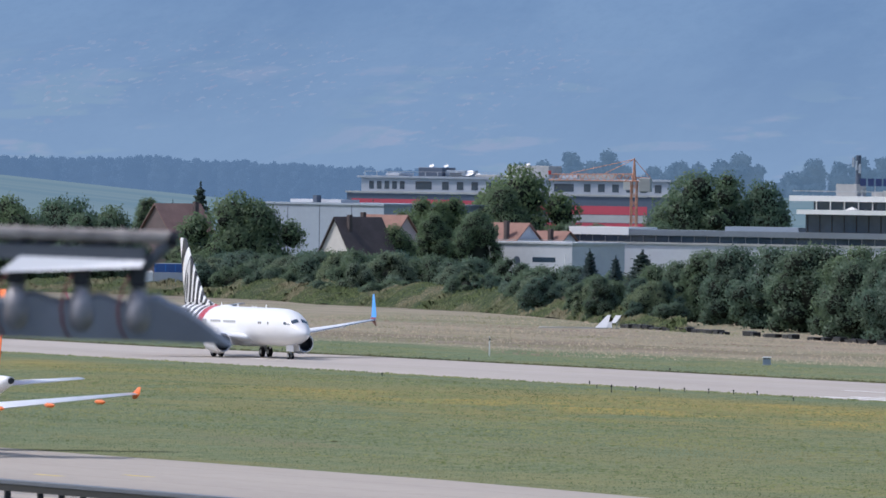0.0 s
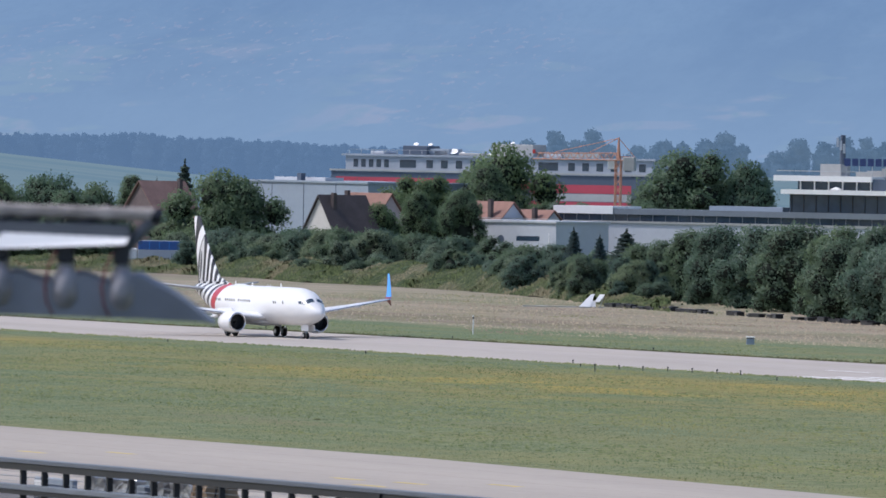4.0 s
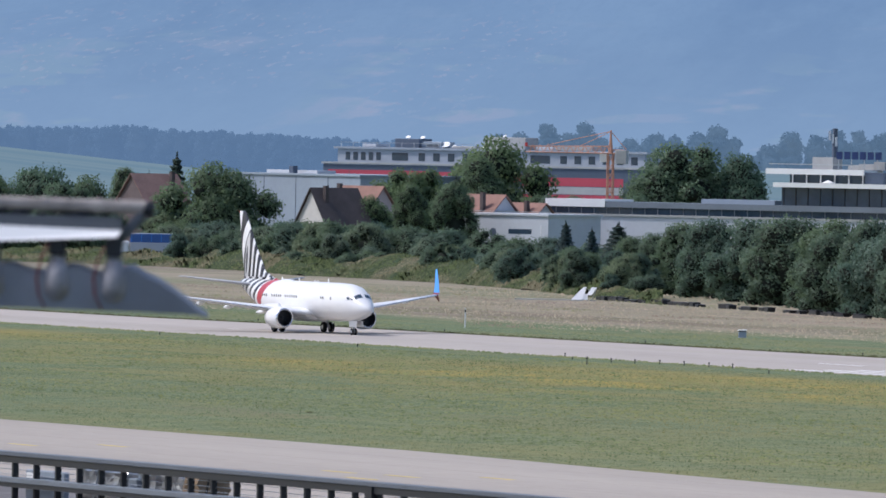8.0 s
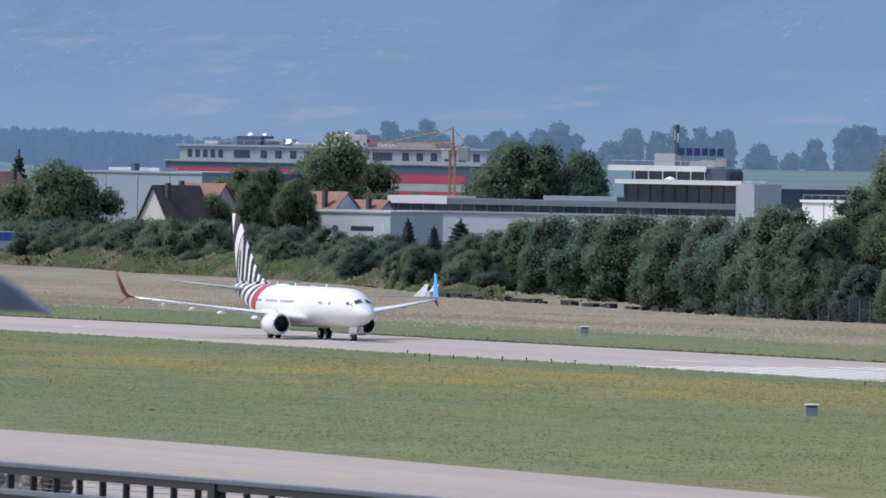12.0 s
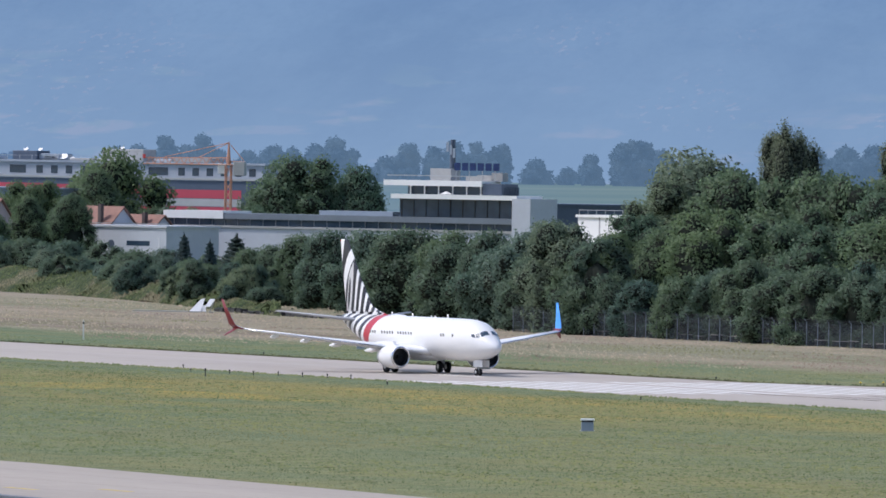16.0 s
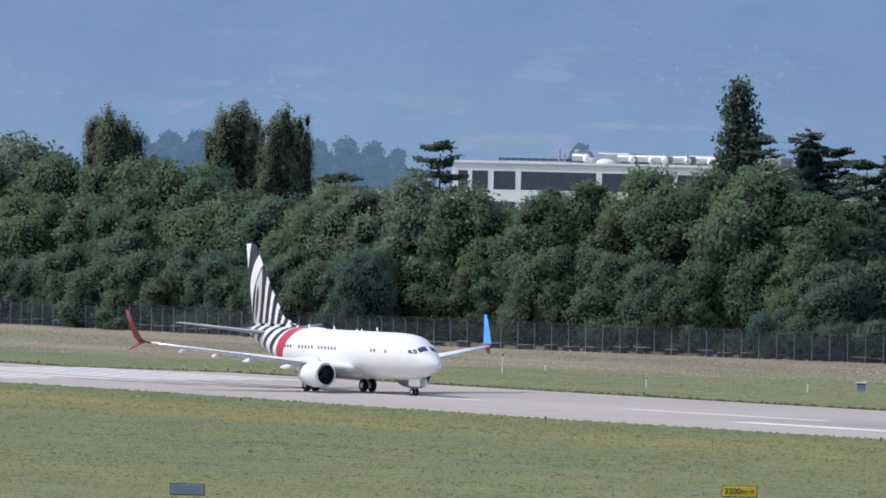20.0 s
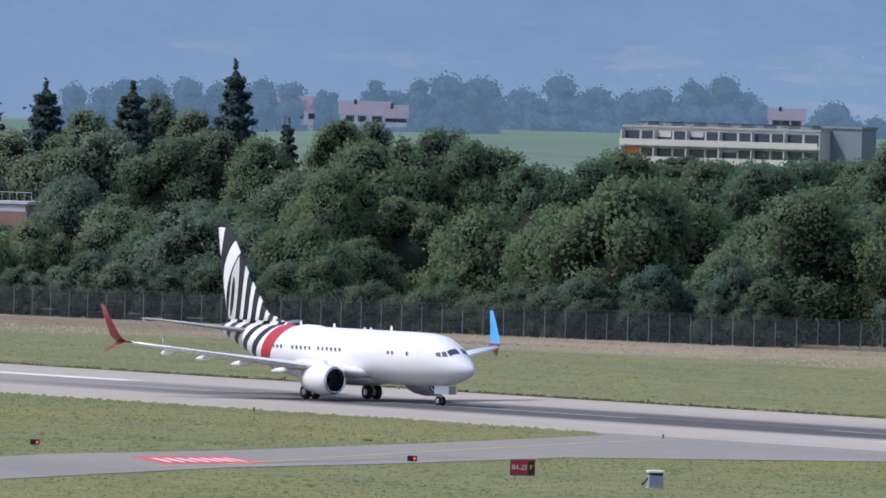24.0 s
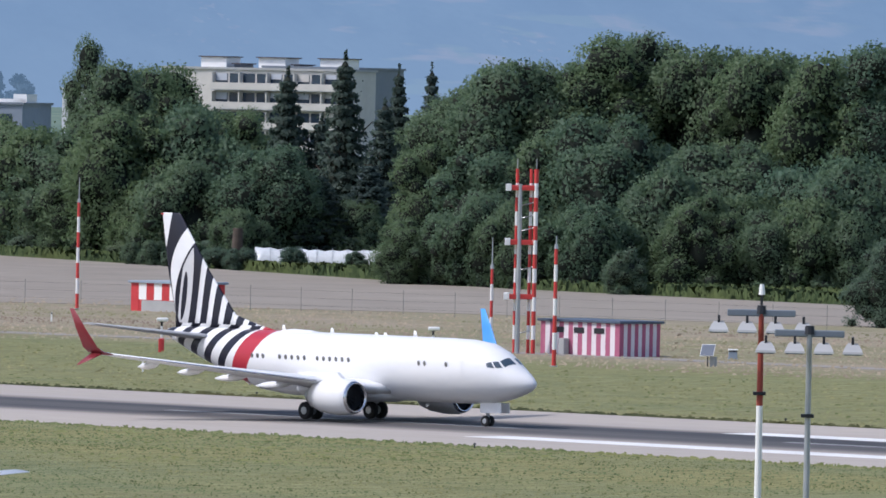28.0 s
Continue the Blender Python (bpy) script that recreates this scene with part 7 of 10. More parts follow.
def glass_office():
    """The long low office with a glazed block and terraces at its end."""
    top, n = block("office_building", "long white and glass office with terraces and roof sign", (-1615.96, 792.89), (-1559.75, 832.46), 10, 8.2, WHITE_WALL)
    h = 8.2
    z2 = 10.26
    part("glass_band", box(n * 0.005, n * 0.94, 0.5, 9.5, h + 0.36, z2 - 0.6), GLASS, top, "dark ribbon window")
    # lit end white, shaded run slate: the light is put into the colours
    part("fascia", box(-0.3, n * 0.16, -0.2, 9.9, z2 - 0.6, z2 + 0.7), WHITE_PAINT, top, "bright white fascia")
    part("fascia", box(n * 0.16, n * 0.96, -0.1, 9.9, z2 - 0.6, z2 + 0.35), SLATE_WALL, top)
    for k in range(26):
        x = n * (0.02 + 0.035 * k)
        part("mullion", box(x, x + 0.1, 0.42, 0.52, h + 0.36, z2 - 0.6), SLATE_WALL, top)
    zb = 10.51
    zt = 13.63
    part("upper_glass", box(n * 0.63, n * 0.95, 1.5, 9, z2 + 0.36, zt), GLASS, top, "dark glazed upper floor")
    for k in range(10):
        x = n * (0.635 + 0.033 * k)
        part("mullion", box(x, x + 0.1, 1.38, 1.5, z2 + 0.36, zt), DARK_STEEL, top)
    part("side_wall", box(n * 0.946, n * 0.995, -0.3, 9.6, 0, zt + 0.3), WHITE_WALL, top, "tall white side wall")
    part("terrace_slab", box(n * 0.615, n * 0.955, 0.2, 9.6, zt, zt + 0.75), WHITE_PAINT, top)
    z3 = 15.79
    part("top_glass", box(n * 0.64, n * 0.9, 3, 8.5, zt + 0.76, z3), GLASS, top)
    for k in range(7):
        x = n * (0.65 + 0.038 * k)
        part("terrace_post", box(x, x + 0.15, 2.4, 2.6, zt + 0.76, z3), WHITE_PAINT, top)
    part("terrace_slab", box(n * 0.585, n * 0.85, 1.5, 8.5, z3, z3 + 0.9), WHITE_PAINT, top)
    part("roof_rail", box(n * 0.59, n * 0.85, 2, 2.1, z3 + 1.6, z3 + 1.75), STEEL, top)
    part("glazed_corner", box(n * 0.85, n * 0.9, 2, 8, zt + 0.76, z3 + 0.5), DARK_WALL, top)
    part("lift_tower", box(n * 0.685, n * 0.74, 5, 8.5, z3 + 0.9, 18.69), CONCRETE, top)
    zc = 23.49
    mast = part("chimney", rod((n * 0.73, 7, z3 + 0.9), (n * 0.73, 7, zc), 0.55, 0.4, 12), DARK_WALL, top, "dark antenna mast on the roof")
    for k in range(3):
        part("antenna_panel", box(n * 0.73 - 0.8 + 0.6 * k, n * 0.73 - 0.4 + 0.6 * k, 6.2, 6.4, zc - 2.0 - 0.5 * k, zc - 0.4 - 0.5 * k), GREY_WALL, mast)
    zs = 18.42
    for k in range(6):
        x = n * (0.757 + 0.021 * k)
        part("sign_bar", box(x, x + n * 0.016, 4, 4.15, zs, zs + 1.25), NAVY, top, "dark blue plain sign bar")
    for k in range(4):
        x = n * (0.76 + 0.035 * k)
        part("sign_post", box(x, x + 0.12, 4.2, 4.3, z3 + 0.9, zs), STEEL, top)
    for fx, w, hh in ((0.8, 3, 1.0), (0.84, 2, 1.4), (0.77, 2, 0.7)):
        part("roof_plant", box(n * fx, n * fx + w, 6.5, 8.5, z3 + 0.9, z3 + 0.9 + hh), CONCRETE, top)
    part("parasol", rod((n * 0.755, 1.5, zt + 0.8), (n * 0.755, 1.5, zt + 1.3), 1.2, 0.05, 12), WHITE_PAINT, top, "white parasol")
    part("low_wing", box(n * 0.4, n * 0.6, 3, 9, z2 + 0.36, z2 + 1.1), GREY_WALL, top)


glass_office()
top_, n_ = block("hall", "long dark low hall behind the office", (-1640.83, 875.95), (-1639.38, 899.62), 20, 12.46, DARK_WALL, DARK_WALL)
panel_row(top_, "window", GLASS, spread(2, n_ - 2, 6, 1.8, 4.0, 5.2))


def white_hall():
    top, n = block("white_hall", "white windowless block with a roof rail", (-1285.13, 692.86), (-1271.82, 696.4), 14, 12.84, WHITE_PAINT, WHITE_PAINT)
    h = 12.84
    for k in range(9):
        part("rail_post", rod((n * k / 8, 0.2, h + 0.35), (n * k / 8, 0.2, h + 1.0), 0.04, n=6), STEEL, top)
    part("rail", box(0, n, 0.16, 0.24, h + 0.95, h + 1.03), STEEL, top)
    part("joint_strip", box(n * 0.3, n * 0.32, -0.03, 0.02, 0, h), CONCRETE, top)


white_hall()


def tree_office():
    """The white office whose upper floors rise above the wood."""
    top, n = block("office_building", "white office with ribbon windows and roof plant above trees", (-1333.58, 809.42), (-1298.71, 836.88), 22, 19.62, WHITE_PAINT, WHITE_PAINT)
    h = 19.62
    for row in (0, 1):
        z = h - 3.75 - 4.4 * row
        panel_row(top, "window", GLASS, [(n * 0.022, n * 0.055, z, z + 2.65), (n * 0.07, n * 0.125, z, z + 2.65), (n * 0.145, n * 0.22, z, z + 2.65), (n * 0.24, n * 0.5, z, z + 2.65), (n * 0.52, n * 0.76, z, z + 2.65), (n * 0.78, n * 0.98, z, z + 2.65)], label="wide dark ribbon window")
    part("solar_row", box(n * 0.14, n * 0.38, 3, 5, h + 0.5, h + 0.85), DARK_WALL, top, "row of dark solar panels")
    for fx, w, hh, mat in ((0.39, 0.8, 1.9, CONCRETE), (0.42, 1.4, 0.8, WHITE_PAINT), (0.47, 5, 1.5, STEEL), (0.55, 4.5, 1.2, DARK_STEEL), (0.58, 3.5, 1.25, WHITE_PAINT), (0.62, 5, 1.3, CONCRETE), (0.7, 6, 1.3, STEEL), (0.78, 8, 1.4, STEEL), (0.88, 10, 1.4, CONCRETE), (0.66, 3, 0.4, WHITE_PAINT)):
        part("roof_plant", box(n * fx, n * fx + w, 4, 9, h + 0.352, h + 0.35 + hh, bevel=0.15), mat, top)


tree_office()


def roof_ducts():
    """Bent ducts, cowls and a roof dome on the white office, as one set of plant."""
    m, n = facing((-1333.58, 809.42), (-1298.71, 836.88))
    h = 19.62 + 0.36
    top = thing("roof_ducts", "silver ventilation ducts and cowls on a white roof", "ventilation", Matrix.Translation((0, 0, h)) @ m)
    for x in (17.5, 24.5, 27.5, 29.5, 33.0, 36.5, 38.5):
        duct = part("duct", rod((x, 3.0, 0.75), (x + 1.9, 3.0, 0.75), 0.6, 0.6, 14), STEEL, top)
        part("cowl", rod((x + 1.9, 3.0, 0.75), (x + 2.3, 2.6, 0.5), 0.62, 0.5, 14), WHITE_PAINT, duct)
        for d in (0.3, 1.5):
            part("duct_leg", box(x + d - 0.06, x + d + 0.06, 2.9, 3.1, 0.0, 0.2), DARK_STEEL, duct)
    dome = bmesh.new()
    bmesh.ops.create_uvsphere(dome, u_segments=16, v_segments=8, radius=1.4, matrix=Matrix.Translation((22.5, 3.0, 0.0)) @ Matrix.Diagonal((1.0, 1.0, 0.45, 1)))
    part("roof_dome", dome, WHITE_PAINT, top, "white roof light dome")
    for k in range(9):
        part("solar_frame", box(6.2 + 1.15 * k, 6.3 + 1.15 * k, 2.7, 2.8, 0.0, 0.55), DARK_STEEL, top)
    for x, z in ((15.6, 1.9), (16.4, 1.2), (35.2, 1.6), (40.4, 1.9)):
        part("flue", rod((x, 2.5, 0), (x, 2.5, z), 0.16, n=10), STEEL, top)


roof_ducts()


def brick_hut():
    top, n = block("brick_hut", "small red brick hut with a white roof edge among trees", (-1079.88, 727.37), (-1072.28, 731.45), 8, 9.86, BRICK, WHITE_WALL)
    h = 9.86
    panel_row(top, "window", GLASS, [(n * 0.1, n * 0.2, h - 0.95, h - 0.1), (n * 0.28, n * 0.36, h - 0.95, h - 0.1)])
    panel_row(top, "white_band", WHITE_WALL, [(n * 0.38, n * 0.98, h - 0.9, h - 0.1)])
    for k in range(6):
        part("rail_post", rod((n * 0.25 + 1.0 * k, 4, h + 0.35), (n * 0.25 + 1.0 * k, 4, h + 1.4), 0.04, n=6), STEEL, top)
    part("rail", box(n * 0.25, n * 0.25 + 5.0, 3.95, 4.05, h + 1.35, h + 1.45), STEEL, top)


brick_hut()
top_, n_ = block("dark_house", "dark house half hidden in the wood", (-1060.31, 752.16), (-1054.37, 753.61), 8, 12.91, surface("black_cladding", (0.03, 0.038, 0.055), 0.8, vary=0.1), BLACK, "house")


def flats(label, p0, p1, depth, height, floors, bays, wall=CONCRETE, storey=2.9, side=None, boxes=(), first=0.0, last=1.0):
    """A block of flats with long balconies: parapets, slabs, glazing bays and blinds."""
    top, n = block("apartment_block", label, p0, p1, depth, height, wall if side is None else side)
    rng = random.Random(label)
    for f in range(floors):
        z = height - storey * (f + 1)
        glass = spread(n * first, n * last, bays, (last - first) * n / bays * 0.86, z + 0.5, z + 2.35)
        panel_row(top, "window", GLASS, glass, y=-0.05)
        for k in range(0, bays, 2):
            x0 = n * first + (last - first) * n * k / bays
            w = (last - first) * n / bays
            if rng.random() < 0.45:
                part("blind", box(x0 + w * 0.1, x0 + w * 0.9, -0.14, -0.08, z + 2.35 - rng.uniform(0.4, 1.3), z + 2.35), rng.choice([WHITE_WALL, CREAM_WALL, CREAM_WALL, ORANGE if rng.random() < 0.2 else WHITE_WALL]), top)
            part("partition", box(x0 - 0.1, x0 + 0.1, -1.3, 0.0, z, z + 2.5), wall, top)
        part("balcony_slab", box(n * first - 0.2, n * last + 0.2, -1.5, 0.0, z - 0.2, z), WHITE_WALL, top)
        part("balcony_front", box(n * first - 0.2, n * last + 0.2, -1.55, -1.4, z - 0.1, z + 0.95), wall, top)
    for fx, w, hh, mat in boxes:
        b = part("roof_house", box(n * fx, n * fx + w, 3, 8, height + 0.352, height + 0.35 + hh), mat, top)
        part("roof_house_lid", box(n * fx - 0.3, n * fx + w + 0.3, 2.6, 8.4, height + 0.353 + hh, height + 0.5 + hh), TILE_BROWN, b)
    return top


flats("cream apartment block with long balconies and awnings", (-1436.62, 1101.02), (-1404.66, 1117.57), 12, 21.47, 4, 12, CREAM_WALL, 2.9, None,
      tuple((0.04 + 0.12 * k, 1.4, 0.5, WHITE_WALL) for k in range(8)))
top_, n_ = block("apartment_block", "windowless grey end of an apartment block", (-1408.33, 1120.98), (-1400.31, 1123.02), 4, 22.15, SLATE_WALL, SLATE_WALL)
flats("long white terraced apartment block with roof houses", (-1356.34, 1113.71), (-1286.95, 1144.14), 12, 19.77, 4, 20, WHITE_WALL, 2.9, None,
      tuple((0.06 + 0.115 * k, 5.2, 0.9, WHITE_WALL) for k in range(8)) + ((0.47, 1.8, 1.9, WHITE_WALL), (0.56, 1.8, 1.9, WHITE_WALL)))


def grey_school():
    top, n = block("grey_block", "long grey-blue block with strip windows and white roof boxes", (-1159.04, 1044.13), (-1125.24, 1063.08), 14, 16.99, BLUE_GREY, SLATE_WALL)
    h = 16.99
    for f in range(3):
        z = h - 2.1 - 3.1 * f
        panel_row(top, "window_band", WHITE_WALL, [(n * 0.1, n * 0.5, z - 1.1, z - 0.9), (n * 0.6, n * 0.97, z - 1.1, z - 0.9)])
        panel_row(top, "window", GLASS, spread(n * 0.1, n * 0.5, 4, 1.1, z - 0.8, z + 0.8) + spread(n * 0.6, n * 0.97, 5, 2.0, z - 0.8, z + 0.8))
    for fx, w, hh in ((0.13, 5.5, 1.7), (0.3, 2.5, 1.0), (0.4, 4, 0.6), (0.5, 3.2, 1.2), (0.58, 4, 0.5), (0.72, 4.0, 1.2), (0.86, 5, 0.5), (0.94, 2, 1.2)):
        part("roof_house", box(n * fx, n * fx + w, 3, 8, h + 0.352, h + 0.35 + hh), WHITE_PAINT, top)
    for fx in (0.1, 0.12, 0.22):
        part("flue", rod((n * fx, 5, h + 0.35), (n * fx, 5, h + 3.0), 0.12, n=8), DARK_WALL, top)


grey_school()


def white_tower(label, p0, p1, h, split, wall=WHITE_WALL):
    top, n = block("white_block", label, p0, p1, 12, h, wall, wall)
    panel_row(top, "window", GLASS, [(n * 0.4, n * 0.5, h - 2.4, h - 1.2), (n * 0.4, n * 0.5, h - 5.0, h - 3.8)])
    # right side of the block, its shade put into a grey colour
    part("side_wing", box(n + 0.004, n * split, 0.6, 12, 0, h - 0.2), GREY_WALL, top)
    part("roof_box", box(n * 1.05, n * 1.25, 3, 6, h - 0.19, h + 1.8), WHITE_PAINT, top)


white_tower("plain cream-white block with small windows", (-1097.52, 992.89), (-1089.35, 995.94), 11.05, 1.4, CREAM_WALL)
white_tower("bright white windowless tower of flats", (-1187.97, 1130.63), (-1182.11, 1130.98), 19.18, 1.3)
flats("pale concrete apartment block with stacked balconies", (-1167.35, 1131.88), (-1140.31, 1142.23), 14, 22.81, 5, 9, CREAM_WALL, 2.9, None,
      ((0.17, 4.2, 1.5, WHITE_PAINT), (0.5, 4.4, 1.5, WHITE_PAINT), (0.85, 4.2, 1.5, WHITE_PAINT), (0.36, 0.9, 0.5, DARK_WALL), (0.7, 0.9, 0.5, DARK_WALL)), 0.3, 1.0)
top_, n_ = block("apartment_block", "windowless grey end wall of flats", (-1141.61, 1143.76), (-1155.81, 1171.93), 12, 23.17, SLATE_WALL, SLATE_WALL)


def barn():
    """The farm: a white gabled house and a long open barn."""
    house("white farmhouse gable with a dark brown roof", (-1029.66, 926.3), (-1023.79, 929.81), 10, 3.73, 7.67, WHITE_WALL, TILE_BROWN, False, ())
    m, n = facing((-1030.4, 935.91), (-1012.02, 938.2))
    top = thing("barn", "long open barn with brown tiled roof and wooden posts", "barn", m)
    e, r = 3.24, 6.41
    part("back_wall", box(0, n, 7.5, 8, 0, e), DARK_WALL, top)
    part("gable_wall", loft([[(x, y, z) for x, z in ((n * 0.66, 0), (n, 0), (n, e), (n * 0.83, r - 0.4), (n * 0.66, e))] for y in (-0.1, 7.4)], smooth=False), WOOD, top, "pale wooden gable wall")
    panel_row(top, "window", GLASS, [(n * 0.8, n * 0.86, 3.0, 4.2)], y=-0.16)
    for s in (0, 1):
        a, b = (-0.8, 4) if s == 0 else (8.8, 4)
        part("roof", loft([[(x, a, e - 0.4), (x, b, r), (x, b, r + 0.25), (x, a, e - 0.15)] for x in (-0.5, n + 1.0)], smooth=False), TILE_BROWN, top)
    for k in range(6):
        part("post", box(n * 0.11 * k, n * 0.11 * k + 0.25, 0, 0.25, 0, e), WOOD, top)
    part("beam", box(0, n * 0.66, 0.0, 0.2, e * 0.6, e * 0.6 + 0.3), WOOD, top)
    part("green_bin", box(n * 0.42, n * 0.56, 2, 4, 0, 1.4, bevel=0.1), surface("green_plastic", (0.05, 0.2, 0.12), 0.5), top)


barn()
house("white house with a red tiled roof among trees", (-926.29, 762.87), (-919.29, 765.07), 9, 11.14, 13.53, WHITE_WALL, TILE_RED, True, ((0.05, 0.3), (0.75, 0.3)))
house("red-roofed house hidden by trees", (-908.44, 784.06), (-903.15, 784.05), 9, 11.75, 14.07, WHITE_WALL, TILE_RED, True)
house("small house deep in the wood", (-906.19, 708.03), (-902.76, 709.17), 7, 7.12, 8.75, WHITE_WALL, TILE_BROWN, True)


def village(label, t, rows):
    for x, y, z, w, h in rows:
        top = house(label, (x, y), (x + w * 0.6, y + w * 0.8), w * 0.7, h * 0.48, h * 0.94, FAR_WALL, FAR_TILE, True, ((0.3, 0.4),), ((0.2, h * 0.2, 1.2, 1.4), (0.45, h * 0.2, 1.2, 1.4), (0.75, h * 0.2, 1.6, 1.4)))
        top.matrix_basis.translation.z = z


village("far cream village house with a red tiled roof", 24.5, [(-2113.51, 1514.29, 19.82, 11.41, 7.22), (-2064.26, 1497.1, 19.71, 11.7, 6.31), (-2017.62, 1476.22, 20, 4.99, 5.17), (-2057.94, 1621.5, 22.05, 8.62, 5.21), (-2054.18, 1658.3, 20.34, 14.48, 5.38), (-2040.64, 1674.93, 21.24, 4.74, 4.13)])


def poly_tunnel(label, p0, p1, width, h):
    """A long plastic growing tunnel on hoops."""
    m, n = facing(p0, p1)
    top = thing("poly_tunnel", label, "greenhouse", m)
    hoops = max(4, int(n / 1.6))
    rings = []
    for k in range(hoops * 2 + 1):
        sag = (0.0 if k % 2 == 0 else -0.14) + 0.22 * noise.noise(Vector((k * 0.37, n, 0)))
        rings.append([(n * k / (hoops * 2), width / 2 - width / 2 * math.cos(a), (h + sag) * math.sin(a) ** 0.7) for a in [math.pi * j / 10 for j in range(11)]])
    part("film", loft(rings), FOIL, top, "cloudy white plastic film")
    for k in range(0, hoops + 1):
        x = n * k / hoops
        path = [(width / 2 - (width / 2 + 0.03) * math.cos(math.pi * j / 10), (h + 0.03) * math.sin(math.pi * j / 10) ** 0.7) for j in range(11)]
        bm = loft([[(x - 0.03, y, z), (x + 0.03, y, z), (x + 0.03, y + 0.04 * (width / 2 - y) / width, z + 0.035), (x - 0.03, y + 0.04 * (width / 2 - y) / width, z + 0.035)] for y, z in path], smooth=False)
        part("hoop", bm, STEEL, top)


poly_tunnel("long white plastic growing tunnel beside the field", (-973.62, 884.38), (-945, 886.32), 5, 2.23)
poly_tunnel("long sagging white plastic tunnel behind young trees", (-856.21, 845.06), (-845.18, 856.08), 5, 2.5)


def tower_crane(name, label, base, h, reach, back, turn, material, mast_material, tilt=0.0):
    """A lattice crane: mast, jib, counter-jib, apex, ties, ballast."""
    top = thing(name, label, "crane", pose(base[0], base[1], 0, 0, 0, turn))
    lean = pose(0, 0, h, 0, tilt, 0) @ pose(0, 0, -h)
    w = 0.5
    mast = bmesh.new()
    for sx in (-w, w):
        for sy in (-w, w):
            rod((sx, sy, 0), (sx, sy, h), 0.11, n=5, bm=mast)
    z = 0.0
    while z < h - 1.5:
        for a, b in (((-w, -w), (w, -w)), ((w, -w), (w, w)), ((w, w), (-w, w)), ((-w, w), (-w, -w))):
            rod((*a, z), (*b, z + 1.5), 0.06, n=4, bm=mast)
        z += 1.5
    part("mast", mast, mast_material, top)
    part("apex", rod((0, 0, h), (0, 0, h + 4.2), 0.45, 0.12, 6), mast_material, top)
    for name_, x0, x1, hh in (("jib", 0, reach, 1.3), ("counter_jib", 0, -back, 0.7)):
        bm = bmesh.new()
        step = 1.4 if x1 > 0 else -1.4
        rod((x0, 0, h + hh), (x1, 0, h + hh * 0.8), 0.1, n=5, bm=bm)
        for s in (-0.6, 0.6):
            rod((x0, s, h), (x1, s, h), 0.1, n=5, bm=bm)
        x = 0.0
        while abs(x + step) <= abs(x1):
            for s in (-0.6, 0.6):
                rod((x, s, h), (x + step / 2, 0, h + hh), 0.055, n=4, bm=bm)
                rod((x + step / 2, 0, h + hh), (x + step, s, h), 0.055, n=4, bm=bm)
            x += step
        part(name_, bm, material, top).matrix_basis = lean
    part("tie", rod((0, 0, h + 4.0), (reach * 0.75, 0, h + 1.3), 0.07, n=5), material, top).matrix_basis = lean
    part("tie", rod((0, 0, h + 4.0), (reach * 0.35, 0, h + 1.3), 0.07, n=5), material, top).matrix_basis = lean
    part("tie", rod((0, 0, h + 4.0), (-back, 0, h + 0.7), 0.07, n=5), material, top).matrix_basis = lean
    part("ballast", box(-back - 0.2, -back + 1.9, -0.8, 0.8, h - 1.9, h + 0.6, bevel=0.08), CONCRETE, top).matrix_basis = lean
    part("cab", box(0.8, 2.2, -1.6, -0.5, h - 1.6, h + 0.2, bevel=0.06), WHITE_PAINT, top)
    part("tip_light", box(reach - 0.3, reach + 0.2, -0.2, 0.2, h + 1.0, h + 1.7), RED_PAINT, top).matrix_basis = lean


tower_crane("crane", "orange lattice tower crane before the laboratory", (-1754.59, 873.51), 18.42, 16, 3, 228.58, CRANE_PAINT, CRANE_PAINT)
tower_crane("crane", "white lattice tower crane with a red mast", (-1641.25, 1465.03), 28.71, 27.71, 7.62, 216.92, WHITE_PAINT, RED_PAINT, -4.2)


def garden():
    """Allotments between the field and the wood: a shed, a water butt, a table and bean poles."""
    shed = thing("garden_shed", "low grey-brown garden shed with a flat roof", "shed", fronted(-920.02, 887.45))
    part("wall", box(-1.9, 1.9, -1.2, 1.2, 0, 2.0), WOOD, shed)
    part("roof", box(-2.1, 2.1, -1.4, 1.4, 2.002, 2.12, bevel=0.02), SLATE_WALL, shed)
    part("door", box(-0.4, 0.4, -1.23, -1.202, 0.05, 1.8), DARK_WALL, shed)
    for x, y, w in ((-952.91, 906.68, 1.6), (-961.05, 910.11, 2.2)):
        frame_ = thing("cold_frame", "low glazed cold frame among vegetable beds", "cold frame", fronted(x, y))
        part("box", box(-w, w, -0.8, 0.8, 0, 0.9, bevel=0.03), CONCRETE, frame_)
        part("lid", loft([[(-w - 0.1, -0.9, 0.9), (w + 0.1, -0.9, 0.9), (w + 0.1, -0.9, 0.96), (-w - 0.1, -0.9, 0.96)], [(-w - 0.1, 0.9, 1.3), (w + 0.1, 0.9, 1.3), (w + 0.1, 0.9, 1.36), (-w - 0.1, 0.9, 1.36)]], smooth=False), FOIL, frame_)
    rack = thing("pole_rack", "pale board on two poles above the vegetables", "stand", fronted(-934.02, 897.64))
    part("board", box(-1.2, 1.2, -0.05, 0.05, 3.0, 3.5), SLATE_WALL, rack)
    for x in (-1.0, 1.0):
        part("pole", rod((x, 0.1, 0), (x, 0.1, 3.2), 0.06, n=6), WOOD, rack)


